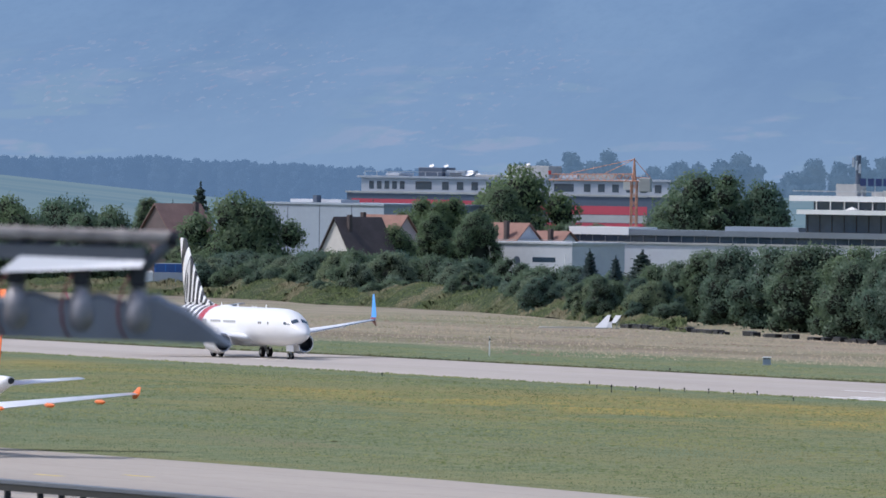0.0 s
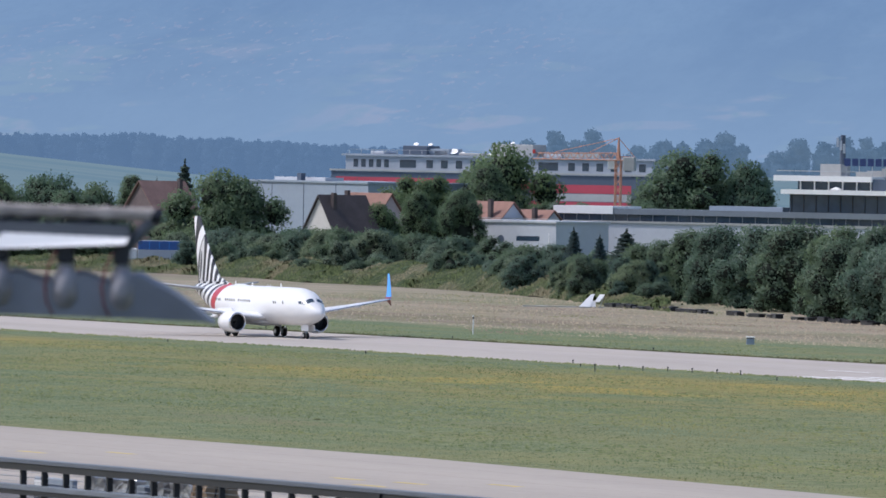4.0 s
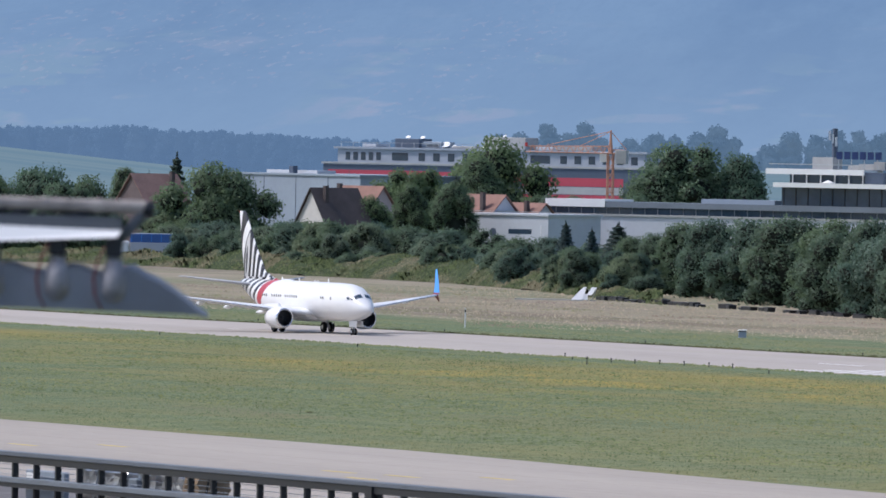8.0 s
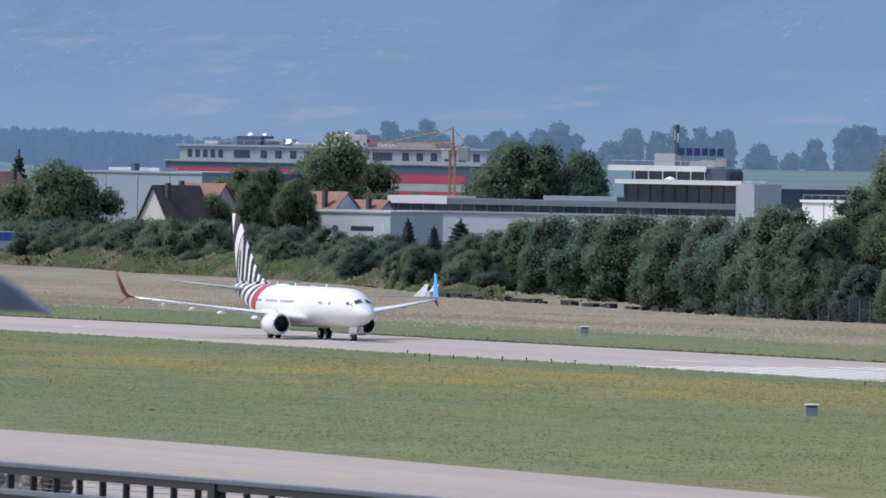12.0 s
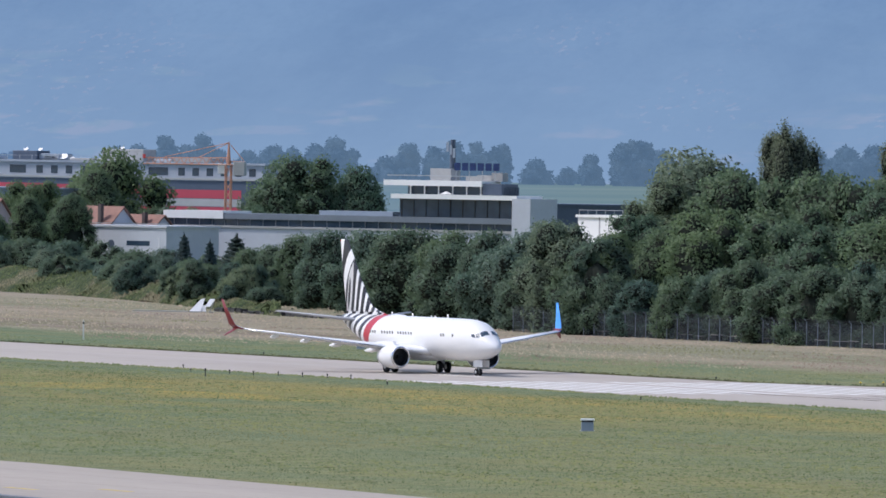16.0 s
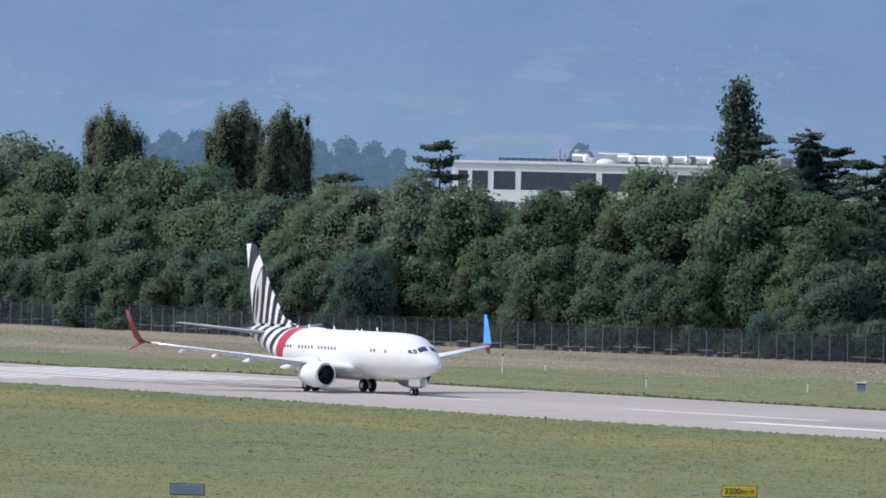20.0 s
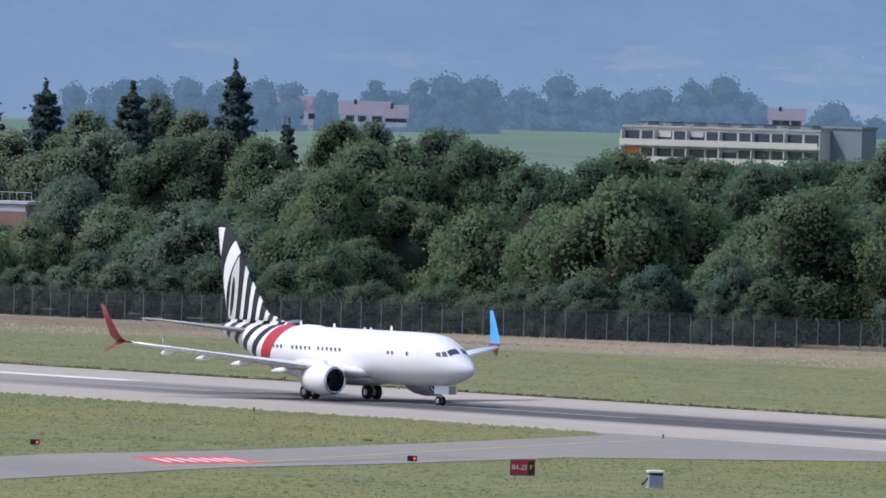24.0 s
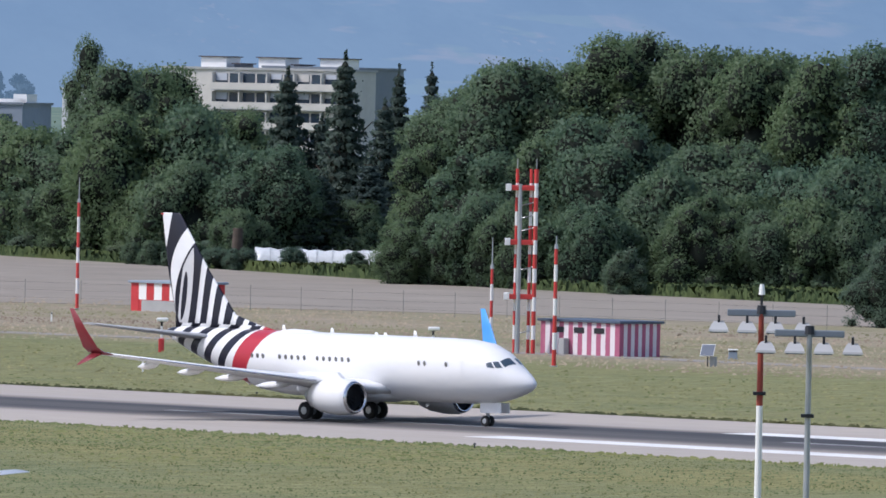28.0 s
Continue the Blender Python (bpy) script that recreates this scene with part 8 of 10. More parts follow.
def far_meadow():
    """Rising farmland behind the town."""
    bm = bmesh.new()
    grid = []
    for i in range(33):
        r = 1960 + 50 * i
        line = []
        for k in range(61):
            az = 34 + 0.7 * k
            s = 1 - min(1, max(0, (az - 54) / 6))
            z = 0.03 * (0.32 + 0.68 * s) * (r - 1960) - 0.2
            a = radians(az)
            z = min(z, 10 + 12.5 * s * min(1, max(0.1, (az - 48.7) / 2)))
            # beyond the offices a low rise, then the ground falls away again
            crest = float(np.interp(az, (63.2, 65.0, 65.94, 66.9, 68.0), (14.6, 9.5, 13.0, 17.0, 19.0)))
            rise = min(0.13 * (r - 1960) - 0.2, crest - 2.6 + 0.0053 * (r - 2050), crest - 0.03 * (r - 2560))
            f = min(1, max(0, (az - 57.5) / 2.5))
            line.append(bm.verts.new((-r * math.sin(a), r * math.cos(a), z * (1 - f) + max(-1, rise) * f)))
        grid.append(line)
    for a, b in zip(grid, grid[1:]):
        for k in range(60):
            bm.faces.new((a[k], a[k + 1], b[k + 1], b[k])).smooth = True
    bmesh.ops.recalc_face_normals(bm, faces=bm.faces[:])
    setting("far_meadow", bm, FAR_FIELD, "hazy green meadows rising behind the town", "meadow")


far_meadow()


# ---- airfield equipment ----
def fronted(x, y, z=0.0, extra=0.0):
    """A pose at (x, y) whose -y side looks to the terminal."""
    return pose(x, y, z, 0, 0, math.degrees(math.atan2(-x, y)) + extra)


def lettering(text, size, material, parent, m):
    """Raised letters of the built-in font as one mesh."""
    cu = bpy.data.curves.new("lettering", "FONT")
    cu.body, cu.size, cu.align_x, cu.align_y, cu.extrude = text, size, "CENTER", "CENTER", 0.01
    tmp = new("lettering", cu)
    dg = bpy.context.evaluated_depsgraph_get()
    me = bpy.data.meshes.new_from_object(tmp.evaluated_get(dg))
    bpy.data.objects.remove(tmp)
    me.materials.append(material)
    ob = new("lettering", me)
    ob.parent = parent
    ob.matrix_basis = m @ pose(0, 0, 0, 90, 0, 0)
    return ob


def sign(label, p, w, h, board, texts, extra=0.0, lift=0.35):
    """A low airfield sign on two feet; texts of (words, size, x, material)."""
    top = thing("airfield_sign", label, "sign", fronted(*p, 0, extra))
    face = part("board", box(-w / 2, w / 2, -0.09, 0.09, lift, lift + h, bevel=0.02), board, top)
    part("rim", box(-w / 2 - 0.04, w / 2 + 0.04, -0.06, 0.1, lift - 0.04, lift + h + 0.04), DARK_STEEL, top)
    for s in (-1, 1):
        part("foot", rod((s * w * 0.32, 0, -0.1), (s * w * 0.32, 0, lift), 0.05, n=8), STEEL, top)
    for words, size, x, mat, back in texts:
        if back:
            part("field", box(x - back[0] / 2, x + back[0] / 2, -0.098, -0.08, lift + 0.03, lift + h - 0.03), back[1], top)
        lettering(words, size, mat, top, pose(x, -0.105, lift + h / 2))
    return top


SIGN_RED = surface("sign_red", (0.42, 0.03, 0.06), 0.5, vary=0.08)
sign("yellow distance sign with black figures on the grass", (-554.02, 357.37), 2.1, 0.62, YELLOW, (("3200m→", 0.5, 0, BLACK, None),))
# this sign is in shade, which is put into its board colour
sign("red runway sign with white figures, shade in its colour", (-569.99, 383.56), 2.6, 0.8, surface("sign_dark_red", (0.1, 0.02, 0.035), 0.5, vary=0.1), (("04-22", 0.62, 0.35, WHITE_PAINT, None), ("F", 0.6, -1.0, YELLOW, (0.55, BLACK))))
sign("red runway sign with white figures and yellow letter", (-509.78, 383.82), 1.4, 0.86, SIGN_RED, (("04-22", 0.4, -0.2, WHITE_PAINT, None), ("F", 0.42, 0.5, YELLOW, (0.36, BLACK))), 12)
# darker yellow board: shade on this sign put into the colour
sign("yellow exit sign with a dark arrow and letter", (-496.87, 435.68), 0.95, 0.8, PAINT_YELLOW, (("↙F", 0.55, 0, BLACK, None),), 10)
sign("grey sign seen from behind on the grass", (-554.21, 318.5), 2.0, 0.62, GREY_WALL, ())


def cabinet_box(label, p, w, h, extra=0.0, flap=False):
    """A grey equipment cabinet with a white overhanging lid."""
    top = thing("equipment_box", label, "box", fronted(*p, 0, extra))
    part("body", box(-w / 2, w / 2, -w / 2, w / 2, 0, h * 0.72, bevel=0.03), GREY_WALL, top)
    part("vent_band", box(-w * 0.46, w * 0.46, -w * 0.46, w * 0.46, h * 0.72, h * 0.86), DARK_STEEL, top)
    part("lid", box(-w * 0.58, w * 0.58, -w * 0.58, w * 0.58, h * 0.86, h, bevel=0.04), WHITE_PAINT, top, "white lid")
    if flap:
        part("flap", rod((-w / 2, 0, h * 0.55), (-w * 0.95, -0.1, h * 0.15), 0.06, n=6), DARK_STEEL, top)
    part("plinth", box(-w * 0.6, w * 0.6, -w * 0.6, w * 0.6, -0.1, 0.05), CONCRETE, top)


cabinet_box("grey equipment box with a white lid on dry grass", (-1027.13, 527.55), 0.85, 0.85)
cabinet_box("grey equipment box with a white lid on the grass", (-725.86, 392.47), 0.95, 0.95)
cabinet_box("grey equipment box with a white lid beside the runway", (-822.97, 543.84), 0.8, 0.85)
cabinet_box("grey equipment box with a white lid and open flap", (-500.02, 386.24), 0.85, 1.05, 8, True)
cabinet_box("grey equipment box beside the service road", (-567.21, 567.44), 0.95, 1.05)
cabinet_box("small grey box behind the runway", (-575.95, 621.53), 0.7, 0.8)


def guard_light(p):
    top = thing("guard_light", "pair of red and dark guard lights in a black case", "light", fronted(*p))
    part("case", box(-0.3, 0.3, -0.1, 0.1, 0.12, 0.46, bevel=0.02), BLACK, top)
    glow = Nodes("amber_lamp")
    glow.done((0.7, 0.1, 0.05), 0.3)
    glow.bsdf.inputs["Emission Color"].default_value = (1, 0.1, 0.05, 1)
    glow.bsdf.inputs["Emission Strength"].default_value = 0.5
    for s in (-1, 1):
        part("lens", rod((s * 0.14, -0.12, 0.29), (s * 0.14, -0.1, 0.29), 0.1, n=12), glow.mat if s > 0 else FAN, top)
    part("foot", rod((0, 0, -0.05), (0, 0, 0.12), 0.05, n=8), STEEL, top)


guard_light((-558.57, 382.15))
guard_light((-535.44, 394.59))


def edge_light(p, h, lamp, label):
    top = thing("edge_light", label, "light", fronted(*p), "runway lights")
    part("stem", rod((0, 0, -0.05), (0, 0, h * 0.7), 0.05, 0.04, 8), DARK_STEEL, top)
    part("lamp", rod((0, 0, h * 0.7), (0, 0, h), 0.09, 0.06, 10), lamp, top)


for p in ((-926.68, 456.87), (-906.52, 451.79), (-902.4, 452.23), (-900.59, 453.93), (-896.53, 454.42), (-892.49, 454.97), (-888.47, 455.38)):
    edge_light(p, 0.42, DARK_STEEL, "small dark approach light on a stem")
edge_light((-896.98, 444.52), 0.75, DARK_STEEL, "taller dark approach light on a stem")
for p in ((-876.23, 502.81), (-876.96, 505.68), (-875.48, 507.28), (-873.99, 508.87), (-872.52, 510.53), (-871.02, 512.05), (-869.54, 513.64)):
    edge_light(p, 0.4, YELLOW, "small yellow-capped light beside the runway")
for k in range(22):
    edge_light((-1300 + 48 * k, NEAR_Y[-1] - 2.0 + (3.8 if k < 9 else 0)), 0.3, DARK_STEEL, "low runway edge light")
    edge_light((-1280 + 48 * k, FAR_Y[-1] + 2.0 - (7.5 if k < 9 else 0)), 0.3, DARK_STEEL, "low runway edge light")


def marker_post(p, h, label="slim white marker post with a dark head"):
    top = thing("marker_post", label, "post", fronted(*p), "marker posts")
    part("post", rod((0, 0, -0.1), (0, 0, h), 0.07, 0.06, 8), WHITE_PAINT, top)
    part("head", rod((0, 0, h * 0.8), (0, 0, h * 0.92), 0.075, n=8), BLACK, top)


for p, h in (((-596.71, 522.74), 1.0), ((-590.43, 532.04), 1.2), ((-600.03, 525.79), 1.0), ((-590.9, 550.17), 1.0), ((-880.14, 540.35), 2.0), ((-829.74, 524.86), 1.0), ((-819.12, 535.46), 1.0), ((-893.55, 553.49), 0.7), ((-817.25, 554.45), 0.7), ((-815.64, 572.06), 0.7), ((-809.76, 586.51), 0.7), ((-759.23, 624.12), 0.9), ((-556.68, 538.35), 1.0), ((-1066.94, 513.7), 2.1), ((-715.18, 631.57), 0.8), ((-748.27, 675.79), 0.8), ((-672.92, 639.71), 0.8)):
    marker_post(p, h)


def reflector():
    """Two white tilted plates on struts beside the runway."""
    top = thing("reflector_stand", "two white tilted panels on a frame in dry grass", "panel", fronted(*(-1250.47, 619.07)))
    for x0, x1, z0, x2, x3, tilt in ((-1.7, -0.2, 0.1, -0.1, 0.35, 0.9), (0.35, 1.0, 0.75, 1.0, 1.7, 0.5)):
        part("plate", loft([[(x0, -0.3, z0), (x1, -0.3, z0), (x1, -0.2, z0), (x0, -0.2, z0)], [(x2, tilt, 1.75), (x3, tilt, 1.75), (x3, tilt + 0.1, 1.75), (x2, tilt + 0.1, 1.75)]], smooth=False), WHITE_PAINT, top)
        part("strut", rod((x1, 1.2, 0), (x3 - 0.1, 0.7, 1.6), 0.05, n=6), STEEL, top)
    part("skirt", loft([[(-0.4, -0.1, 0.1), (0.5, -0.1, 0.1), (0.5, 0.0, 0.1), (-0.4, 0.0, 0.1)], [(0.1, 0.2, 0.9), (0.5, 0.2, 0.9), (0.5, 0.3, 0.9), (0.1, 0.3, 0.9)]], smooth=False), WHITE_PAINT, top)
    part("slab", box(-9.0, -1.8, -0.5, 0.6, 0.0, 0.16), CREAM_WALL, top, "pale concrete slab")
    part("base", box(-1.7, 1.6, -0.35, 0.3, 0, 0.12), CONCRETE, top)


reflector()


def banded_pole(name, label, p, h, r0, r1, bands, whip=0.0):
    """A pole painted in red and white bands, with a thin aerial above."""
    top = thing(name, label, "mast", fronted(*p))
    for k in range(bands):
        a, b = k / bands, (k + 1) / bands
        part("band", rod((0, 0, h * a), (0, 0, h * b), r0 + (r1 - r0) * a, r0 + (r1 - r0) * b, 10), RED_PAINT if k % 2 == 0 else WHITE_PAINT, top)
    if whip:
        part("aerial", rod((0, 0, h), (0, 0, h + whip), 0.06, 0.04, 6), STEEL, top)
        part("collar", rod((0, 0, h - 0.1), (0, 0, h + 0.25), 0.16, 0.12, 8), STEEL, top)
    part("footing", box(-0.3, 0.3, -0.3, 0.3, -0.1, 0.08), CONCRETE, top)
    return top


banded_pole("antenna_pole", "slim red and white banded pole", (-669.8, 610.42), 3.6, 0.12, 0.1, 5, 1.2)
banded_pole("antenna_pole", "tall red and white banded pole with aerial", (-709.18, 677.33), 9.8, 0.16, 0.13, 7, 2.2)
banded_pole("antenna_pole", "red and white banded pole with a thin aerial", (-598.21, 617.07), 6.6, 0.14, 0.11, 5, 2.4)
banded_pole("antenna_pole", "red and white banded pole beside the striped hut", (-562.43, 587.07), 9.0, 0.17, 0.13, 7, 0.9)


def twin_mast(p):
    """Three banded columns tied by platforms, with aerial boxes."""
    h = 14.6
    top = thing("antenna_mast", "red and white twin antenna mast with cross platforms", "mast", fronted(*p))
    for x, y, r in ((-0.75, 0, 0.13), (0.35, 0, 0.13), (0.75, -0.5, 0.17)):
        for k in range(13):
            part("band", rod((x, y, h * k / 13), (x, y, h * (k + 1) / 13), r, n=8), RED_PAINT if k % 2 == 0 else WHITE_PAINT, top)
    part("steel_column", rod((-0.5, -0.5, 0), (-0.5, -0.5, h - 1.2), 0.2, 0.16, 10), STEEL, top, "grey steel column")
    for z in (4.3, 8.6, 12.9):
        b = part("platform", box(-1.5, 0.9, -0.6, 0.3, z, z + 0.4, bevel=0.03), RED_PAINT, top)
        part("aerial_box", box(-1.65, -1.2, -0.7, 0.3, z - 0.05, z + 0.5, bevel=0.04), WHITE_PAINT, b)
    for z in (1.5, 6.5, 9.6, 10.6, 11.6):
        part("tie_bar", rod((-0.75, 0, z), (0.75, -0.4, z + 0.4), 0.05, n=6), STEEL, top)
    for x in (-0.75, 0.75):
        part("top_aerial", rod((x, -0.2, h), (x, -0.2, h + 0.8), 0.04, n=6), STEEL, top)


twin_mast((-590.3, 612.64))
RED_DARK = surface("hut_red", (0.5, 0.04, 0.045), 0.6, vary=0.1)
MAGENTA = surface("faded_magenta", (0.42, 0.12, 0.2), 0.7, vary=0.12)
PALE_PINK = surface("faded_white", (0.72, 0.66, 0.68), 0.7, vary=0.06)


def hut(label, corner, a, b, h, ca, cb, stripes_a, stripes_b, roof, low):
    """A small equipment hut with upright stripes; corner is its near edge, a runs to the west, b away."""
    top = thing("equipment_hut", label, "hut", pose(corner[0], corner[1], 0))
    part("wall", box(-a, 0, 0, b, 0, h), cb, top)
    part("roof", box(-a - 0.25, 0.25, -0.25, b + 0.25, h, h + 0.22, bevel=0.03), roof, top)
    step = a / stripes_a
    for k in range(0, stripes_a):
        part("stripe", box(-a + step * k + 0.004, -a + step * (k + 1), -0.035, 0.01, low if k % 2 else 0, h), ca if k % 2 else cb, top)
    step = b / stripes_b
    for k in range(stripes_b):
        part("stripe", box(-0.01, 0.035, step * k + 0.004, step * (k + 1), 0, h), cb if k % 2 == 0 else ca, top)
    return top


hut_ = hut("red and white striped hut with a grey door", (-697.26, 679.44), 7.0, 5.0, 2.55, WHITE_PAINT, RED_DARK, 7, 3, GREY_WALL, 1.05)
part("door", box(0.04, 0.07, 1.7, 3.4, 0.05, 2.2), GREY_WALL, hut_, "grey metal door")
part("low_panel", box(-5.6, -1.0, -0.06, -0.04, 0.0, 1.0), CONCRETE, hut_)
part("roof_aerial", rod((-2.4, 2, 2.7), (-2.4, 2, 3.9), 0.04, n=6), WHITE_PAINT, hut_)
hut_ = hut("faded magenta and white striped hut with dark roof edge", (-581.95, 614.88), 8.6, 4.6, 2.6, PALE_PINK, MAGENTA, 17, 11, DARK_WALL, 0.0)
for x in (-6.6, -4.4, -2.2):
    part("vent", box(x - 0.55, x + 0.55, -0.07, -0.04, 1.75, 2.2), DARK_STEEL, hut_)
part("cabinet", box(-6.0, -5.4, -0.7, -0.1, 0, 1.3, bevel=0.03), CONCRETE, hut_)


def approach_lamp(p):
    """A white lamp head on a black and white post with a red foot."""
    top = thing("approach_lamp", "white lamp head on a black and white striped post", "light", fronted(*p))
    part("foot", box(-0.22, 0.22, -0.2, 0.2, -0.05, 1.05, bevel=0.05), RED_DARK, top, "dark red foot")
    for k in range(4):
        part("band", rod((0, 0, 1.05 + 0.32 * k), (0, 0, 1.37 + 0.32 * k), 0.08, n=8), BLACK if k % 2 else WHITE_PAINT, top)
    part("head", box(-0.4, 0.5, -0.25, 0.25, 2.35, 2.65, bevel=0.08), WHITE_PAINT, top)
    part("bracket", box(-0.1, 0.1, -0.1, 0.1, 2.25, 2.4), DARK_STEEL, top)


approach_lamp((-596.95, 579.24))
approach_lamp((-573.9, 585.69))


def solar_unit(p):
    top = thing("solar_unit", "small tilted solar panel with a grey battery box", "solar panel", fronted(*p, 0, -15))
    part("post", rod((0, 0, -0.05), (0, 0, 1.2), 0.05, n=8), DARK_STEEL, top)
    o = part("panel", box(-0.5, 0.5, -0.03, 0.03, -0.5, 0.5), DARK_WALL, top)
    o.matrix_basis = pose(0, -0.05, 1.25, -35, 0, 0)
    f = part("panel_rim", box(-0.54, 0.54, -0.02, 0.04, -0.54, 0.54), STEEL, top)
    f.matrix_basis = pose(0, -0.04, 1.25, -35, 0, 0)
    part("battery_box", box(0.15, 0.6, 0.05, 0.5, 0, 0.75, bevel=0.02), CONCRETE, top)


solar_unit((-560.78, 602.33))


def light_mast(p, h, label, heads, painted, turn=0.0, span=1.6):
    """A tall apron mast with a crossbar of flat floodlights."""
    top = thing("light_mast", label, "lamp post", fronted(*p, 0, turn))
    if painted:
        part("pole", rod((0, 0, 0), (0, 0, h - 2.25), 0.12, 0.075, 12), WHITE_PAINT, top, "white lower pole")
        part("pole", rod((0, 0, h - 2.25), (0, 0, h), 0.075, 0.062, 12), surface("mast_red", (0.33, 0.06, 0.04), 0.6), top, "dull red upper pole")
        part("beacon", rod((0, 0, h + 0.35), (0, 0, h + 0.6), 0.08, 0.05, 10), WHITE_PAINT, top, "white beacon lamp")
        part("beacon_stem", rod((0, 0, h), (0, 0, h + 0.35), 0.03, n=6), DARK_STEEL, top)
    else:
        part("pole", rod((0, 0, 0), (0, 0, h), 0.1, 0.062, 12), STEEL, top)
    if heads > 1:
        part("crossbar", box(-span / 2, span / 2, -0.05, 0.05, h - 0.16, h + 0.0, bevel=0.02), SLATE_WALL, top)
    for k in range(heads):
        x = -span * 0.62 + span * 1.24 * k / max(1, heads - 1) if heads > 1 else -0.35
        arm = part("bracket", box(x - 0.03, x + 0.03, -0.3, 0.0, h - 0.34, h - 0.14), DARK_STEEL, top)
        part("floodlight", loft([[(x - 0.24 * a, b, h - c), (x + 0.24 * a, b, h - c), (x + 0.22 * a, b + 0.02, h - c + 0.05), (x - 0.22 * a, b + 0.02, h - c + 0.05)] for a, b, c in ((1, -0.75, 0.52), (0.92, -0.58, 0.46), (0.7, -0.38, 0.38), (0.5, -0.2, 0.33))], smooth=False), CONCRETE, arm, "pale sloping floodlight head")
        part("lamp_glass", box(x - 0.2, x + 0.2, -0.7, -0.3, h - 0.545, h - 0.525), GLASS, arm)
    part("cap", rod((0, 0, h - 0.1), (0, 0, h + 0.1), 0.13, 0.1, 10), DARK_STEEL, top)
    part("junction_box", box(-0.16, 0.14, -0.14, 0.14, h - 2.0, h - 1.92), DARK_STEEL, top)
    part("base", box(-0.5, 0.5, -0.5, 0.5, -0.1, 0.3, bevel=0.05), CONCRETE, top)
    return top


m_ = light_mast((-182.83, 170.51), 15.79, "grey apron mast with one flat lamp head", 1, False)


def perched_bird(p, z):
    """A small bird of prey sitting on a bracket of the lamp mast."""
    m = fronted(*p)
    top = thing("bird", "grey bird of prey with rusty tail perched on a lamp mast", "bird", m @ pose(-0.26, -0.02, z))
    grey, rusty = surface("feathers_grey", (0.2, 0.18, 0.16), 0.85, vary=0.25, grain=30), surface("feathers_rusty", (0.3, 0.085, 0.04), 0.85, vary=0.2, grain=30)
    def blob(rings, mat, name, label=""):
        part(name, loft([[(x + a * math.cos(2 * math.pi * k / 12), y + b * math.sin(2 * math.pi * k / 12), h) for k in range(12)] for x, y, h, a, b in rings]), mat, top, label)
    blob([(0.02, 0, -0.02, 0.03, 0.03), (0.02, 0, 0.03, 0.075, 0.07), (0.01, 0, 0.14, 0.085, 0.085), (0.0, 0, 0.22, 0.06, 0.06), (0.0, 0, 0.25, 0.045, 0.045)], grey, "body")
    blob([(0.0, 0, 0.24, 0.04, 0.04), (0.0, -0.01, 0.28, 0.052, 0.05), (0.01, -0.01, 0.325, 0.04, 0.04), (0.01, -0.01, 0.345, 0.012, 0.012)], grey, "head")
    part("beak", rod((0.04, -0.02, 0.285), (0.09, -0.02, 0.27), 0.016, 0.004, 6), BLACK, top)
    blob([(-0.055, 0, 0.02, 0.012, 0.03), (-0.075, 0, 0.12, 0.022, 0.06), (-0.05, 0, 0.21, 0.015, 0.03)], CONCRETE, "wing", "pale barred wing")
    blob([(0.085, 0, 0.0, 0.012, 0.03), (0.095, 0, 0.12, 0.02, 0.06), (0.06, 0, 0.21, 0.015, 0.03)], grey, "wing")
    blob([(0.04, -0.03, -0.16, 0.04, 0.012), (0.03, -0.02, -0.08, 0.05, 0.018), (0.02, 0, 0.0, 0.04, 0.03)], rusty, "tail", "rust-red tail feathers")
    part("perch_bracket", box(-0.06, 0.24, -0.03, 0.03, -0.045, -0.022), DARK_STEEL, m_).matrix_basis = pose(-0.26, -0.02, z)


perched_bird((-182.83, 170.51), 12.99)
light_mast((-170.81, 185.28), 15.93, "red and white apron mast with a bar of floodlights", 4, True)
light_mast((-165.93, 181.62), 15.61, "grey apron mast with a bar of four floodlights", 4, False)


stump = thing("dead_trunk", "thick bare tree trunk cut off at the top", "tree trunk", fronted(*(-859.06, 845.01)))
part("trunk", rod((0, 0, -0.1), (0.1, 0, 4.61), 0.75, 0.55, 14), BARK, stump)
road_a, road_b = (-659.46, 602.92), (-601.02, 611.2)
setting("service_road", slab([(road_a[0] - 60, road_a[1] + 4), (road_a[0], road_a[1]), (road_b[0], road_b[1]), (road_b[0] + 120, road_b[1] + 2), (road_b[0] + 120, road_b[1] + 6), (road_b[0], road_b[1] + 4.5), (road_a[0], road_a[1] + 4.5), (road_a[0] - 60, road_a[1] + 8)], -0.2, 0.03), LINK, "narrow grey service road behind the runway", "road")


# ---- fence and vehicles ----
def mesh_screen():
    n = Nodes("chain_link")
    tr = n.node("BsdfTransparent")
    mixer = n.node("MixShader")
    mixer.inputs[0].default_value = 0.27
    n.done((0.022, 0.032, 0.04), 0.8)
    n.link(tr.outputs[0], mixer.inputs[1])
    n.link(n.bsdf.outputs[0], mixer.inputs[2])
    n.link(mixer.outputs[0], n.tree.nodes["Material Output"].inputs[0])
    return n.mat


CHAIN = mesh_screen()
FENCE_POST = surface("fence_post", (0.22, 0.215, 0.205), 0.8, vary=0.15)


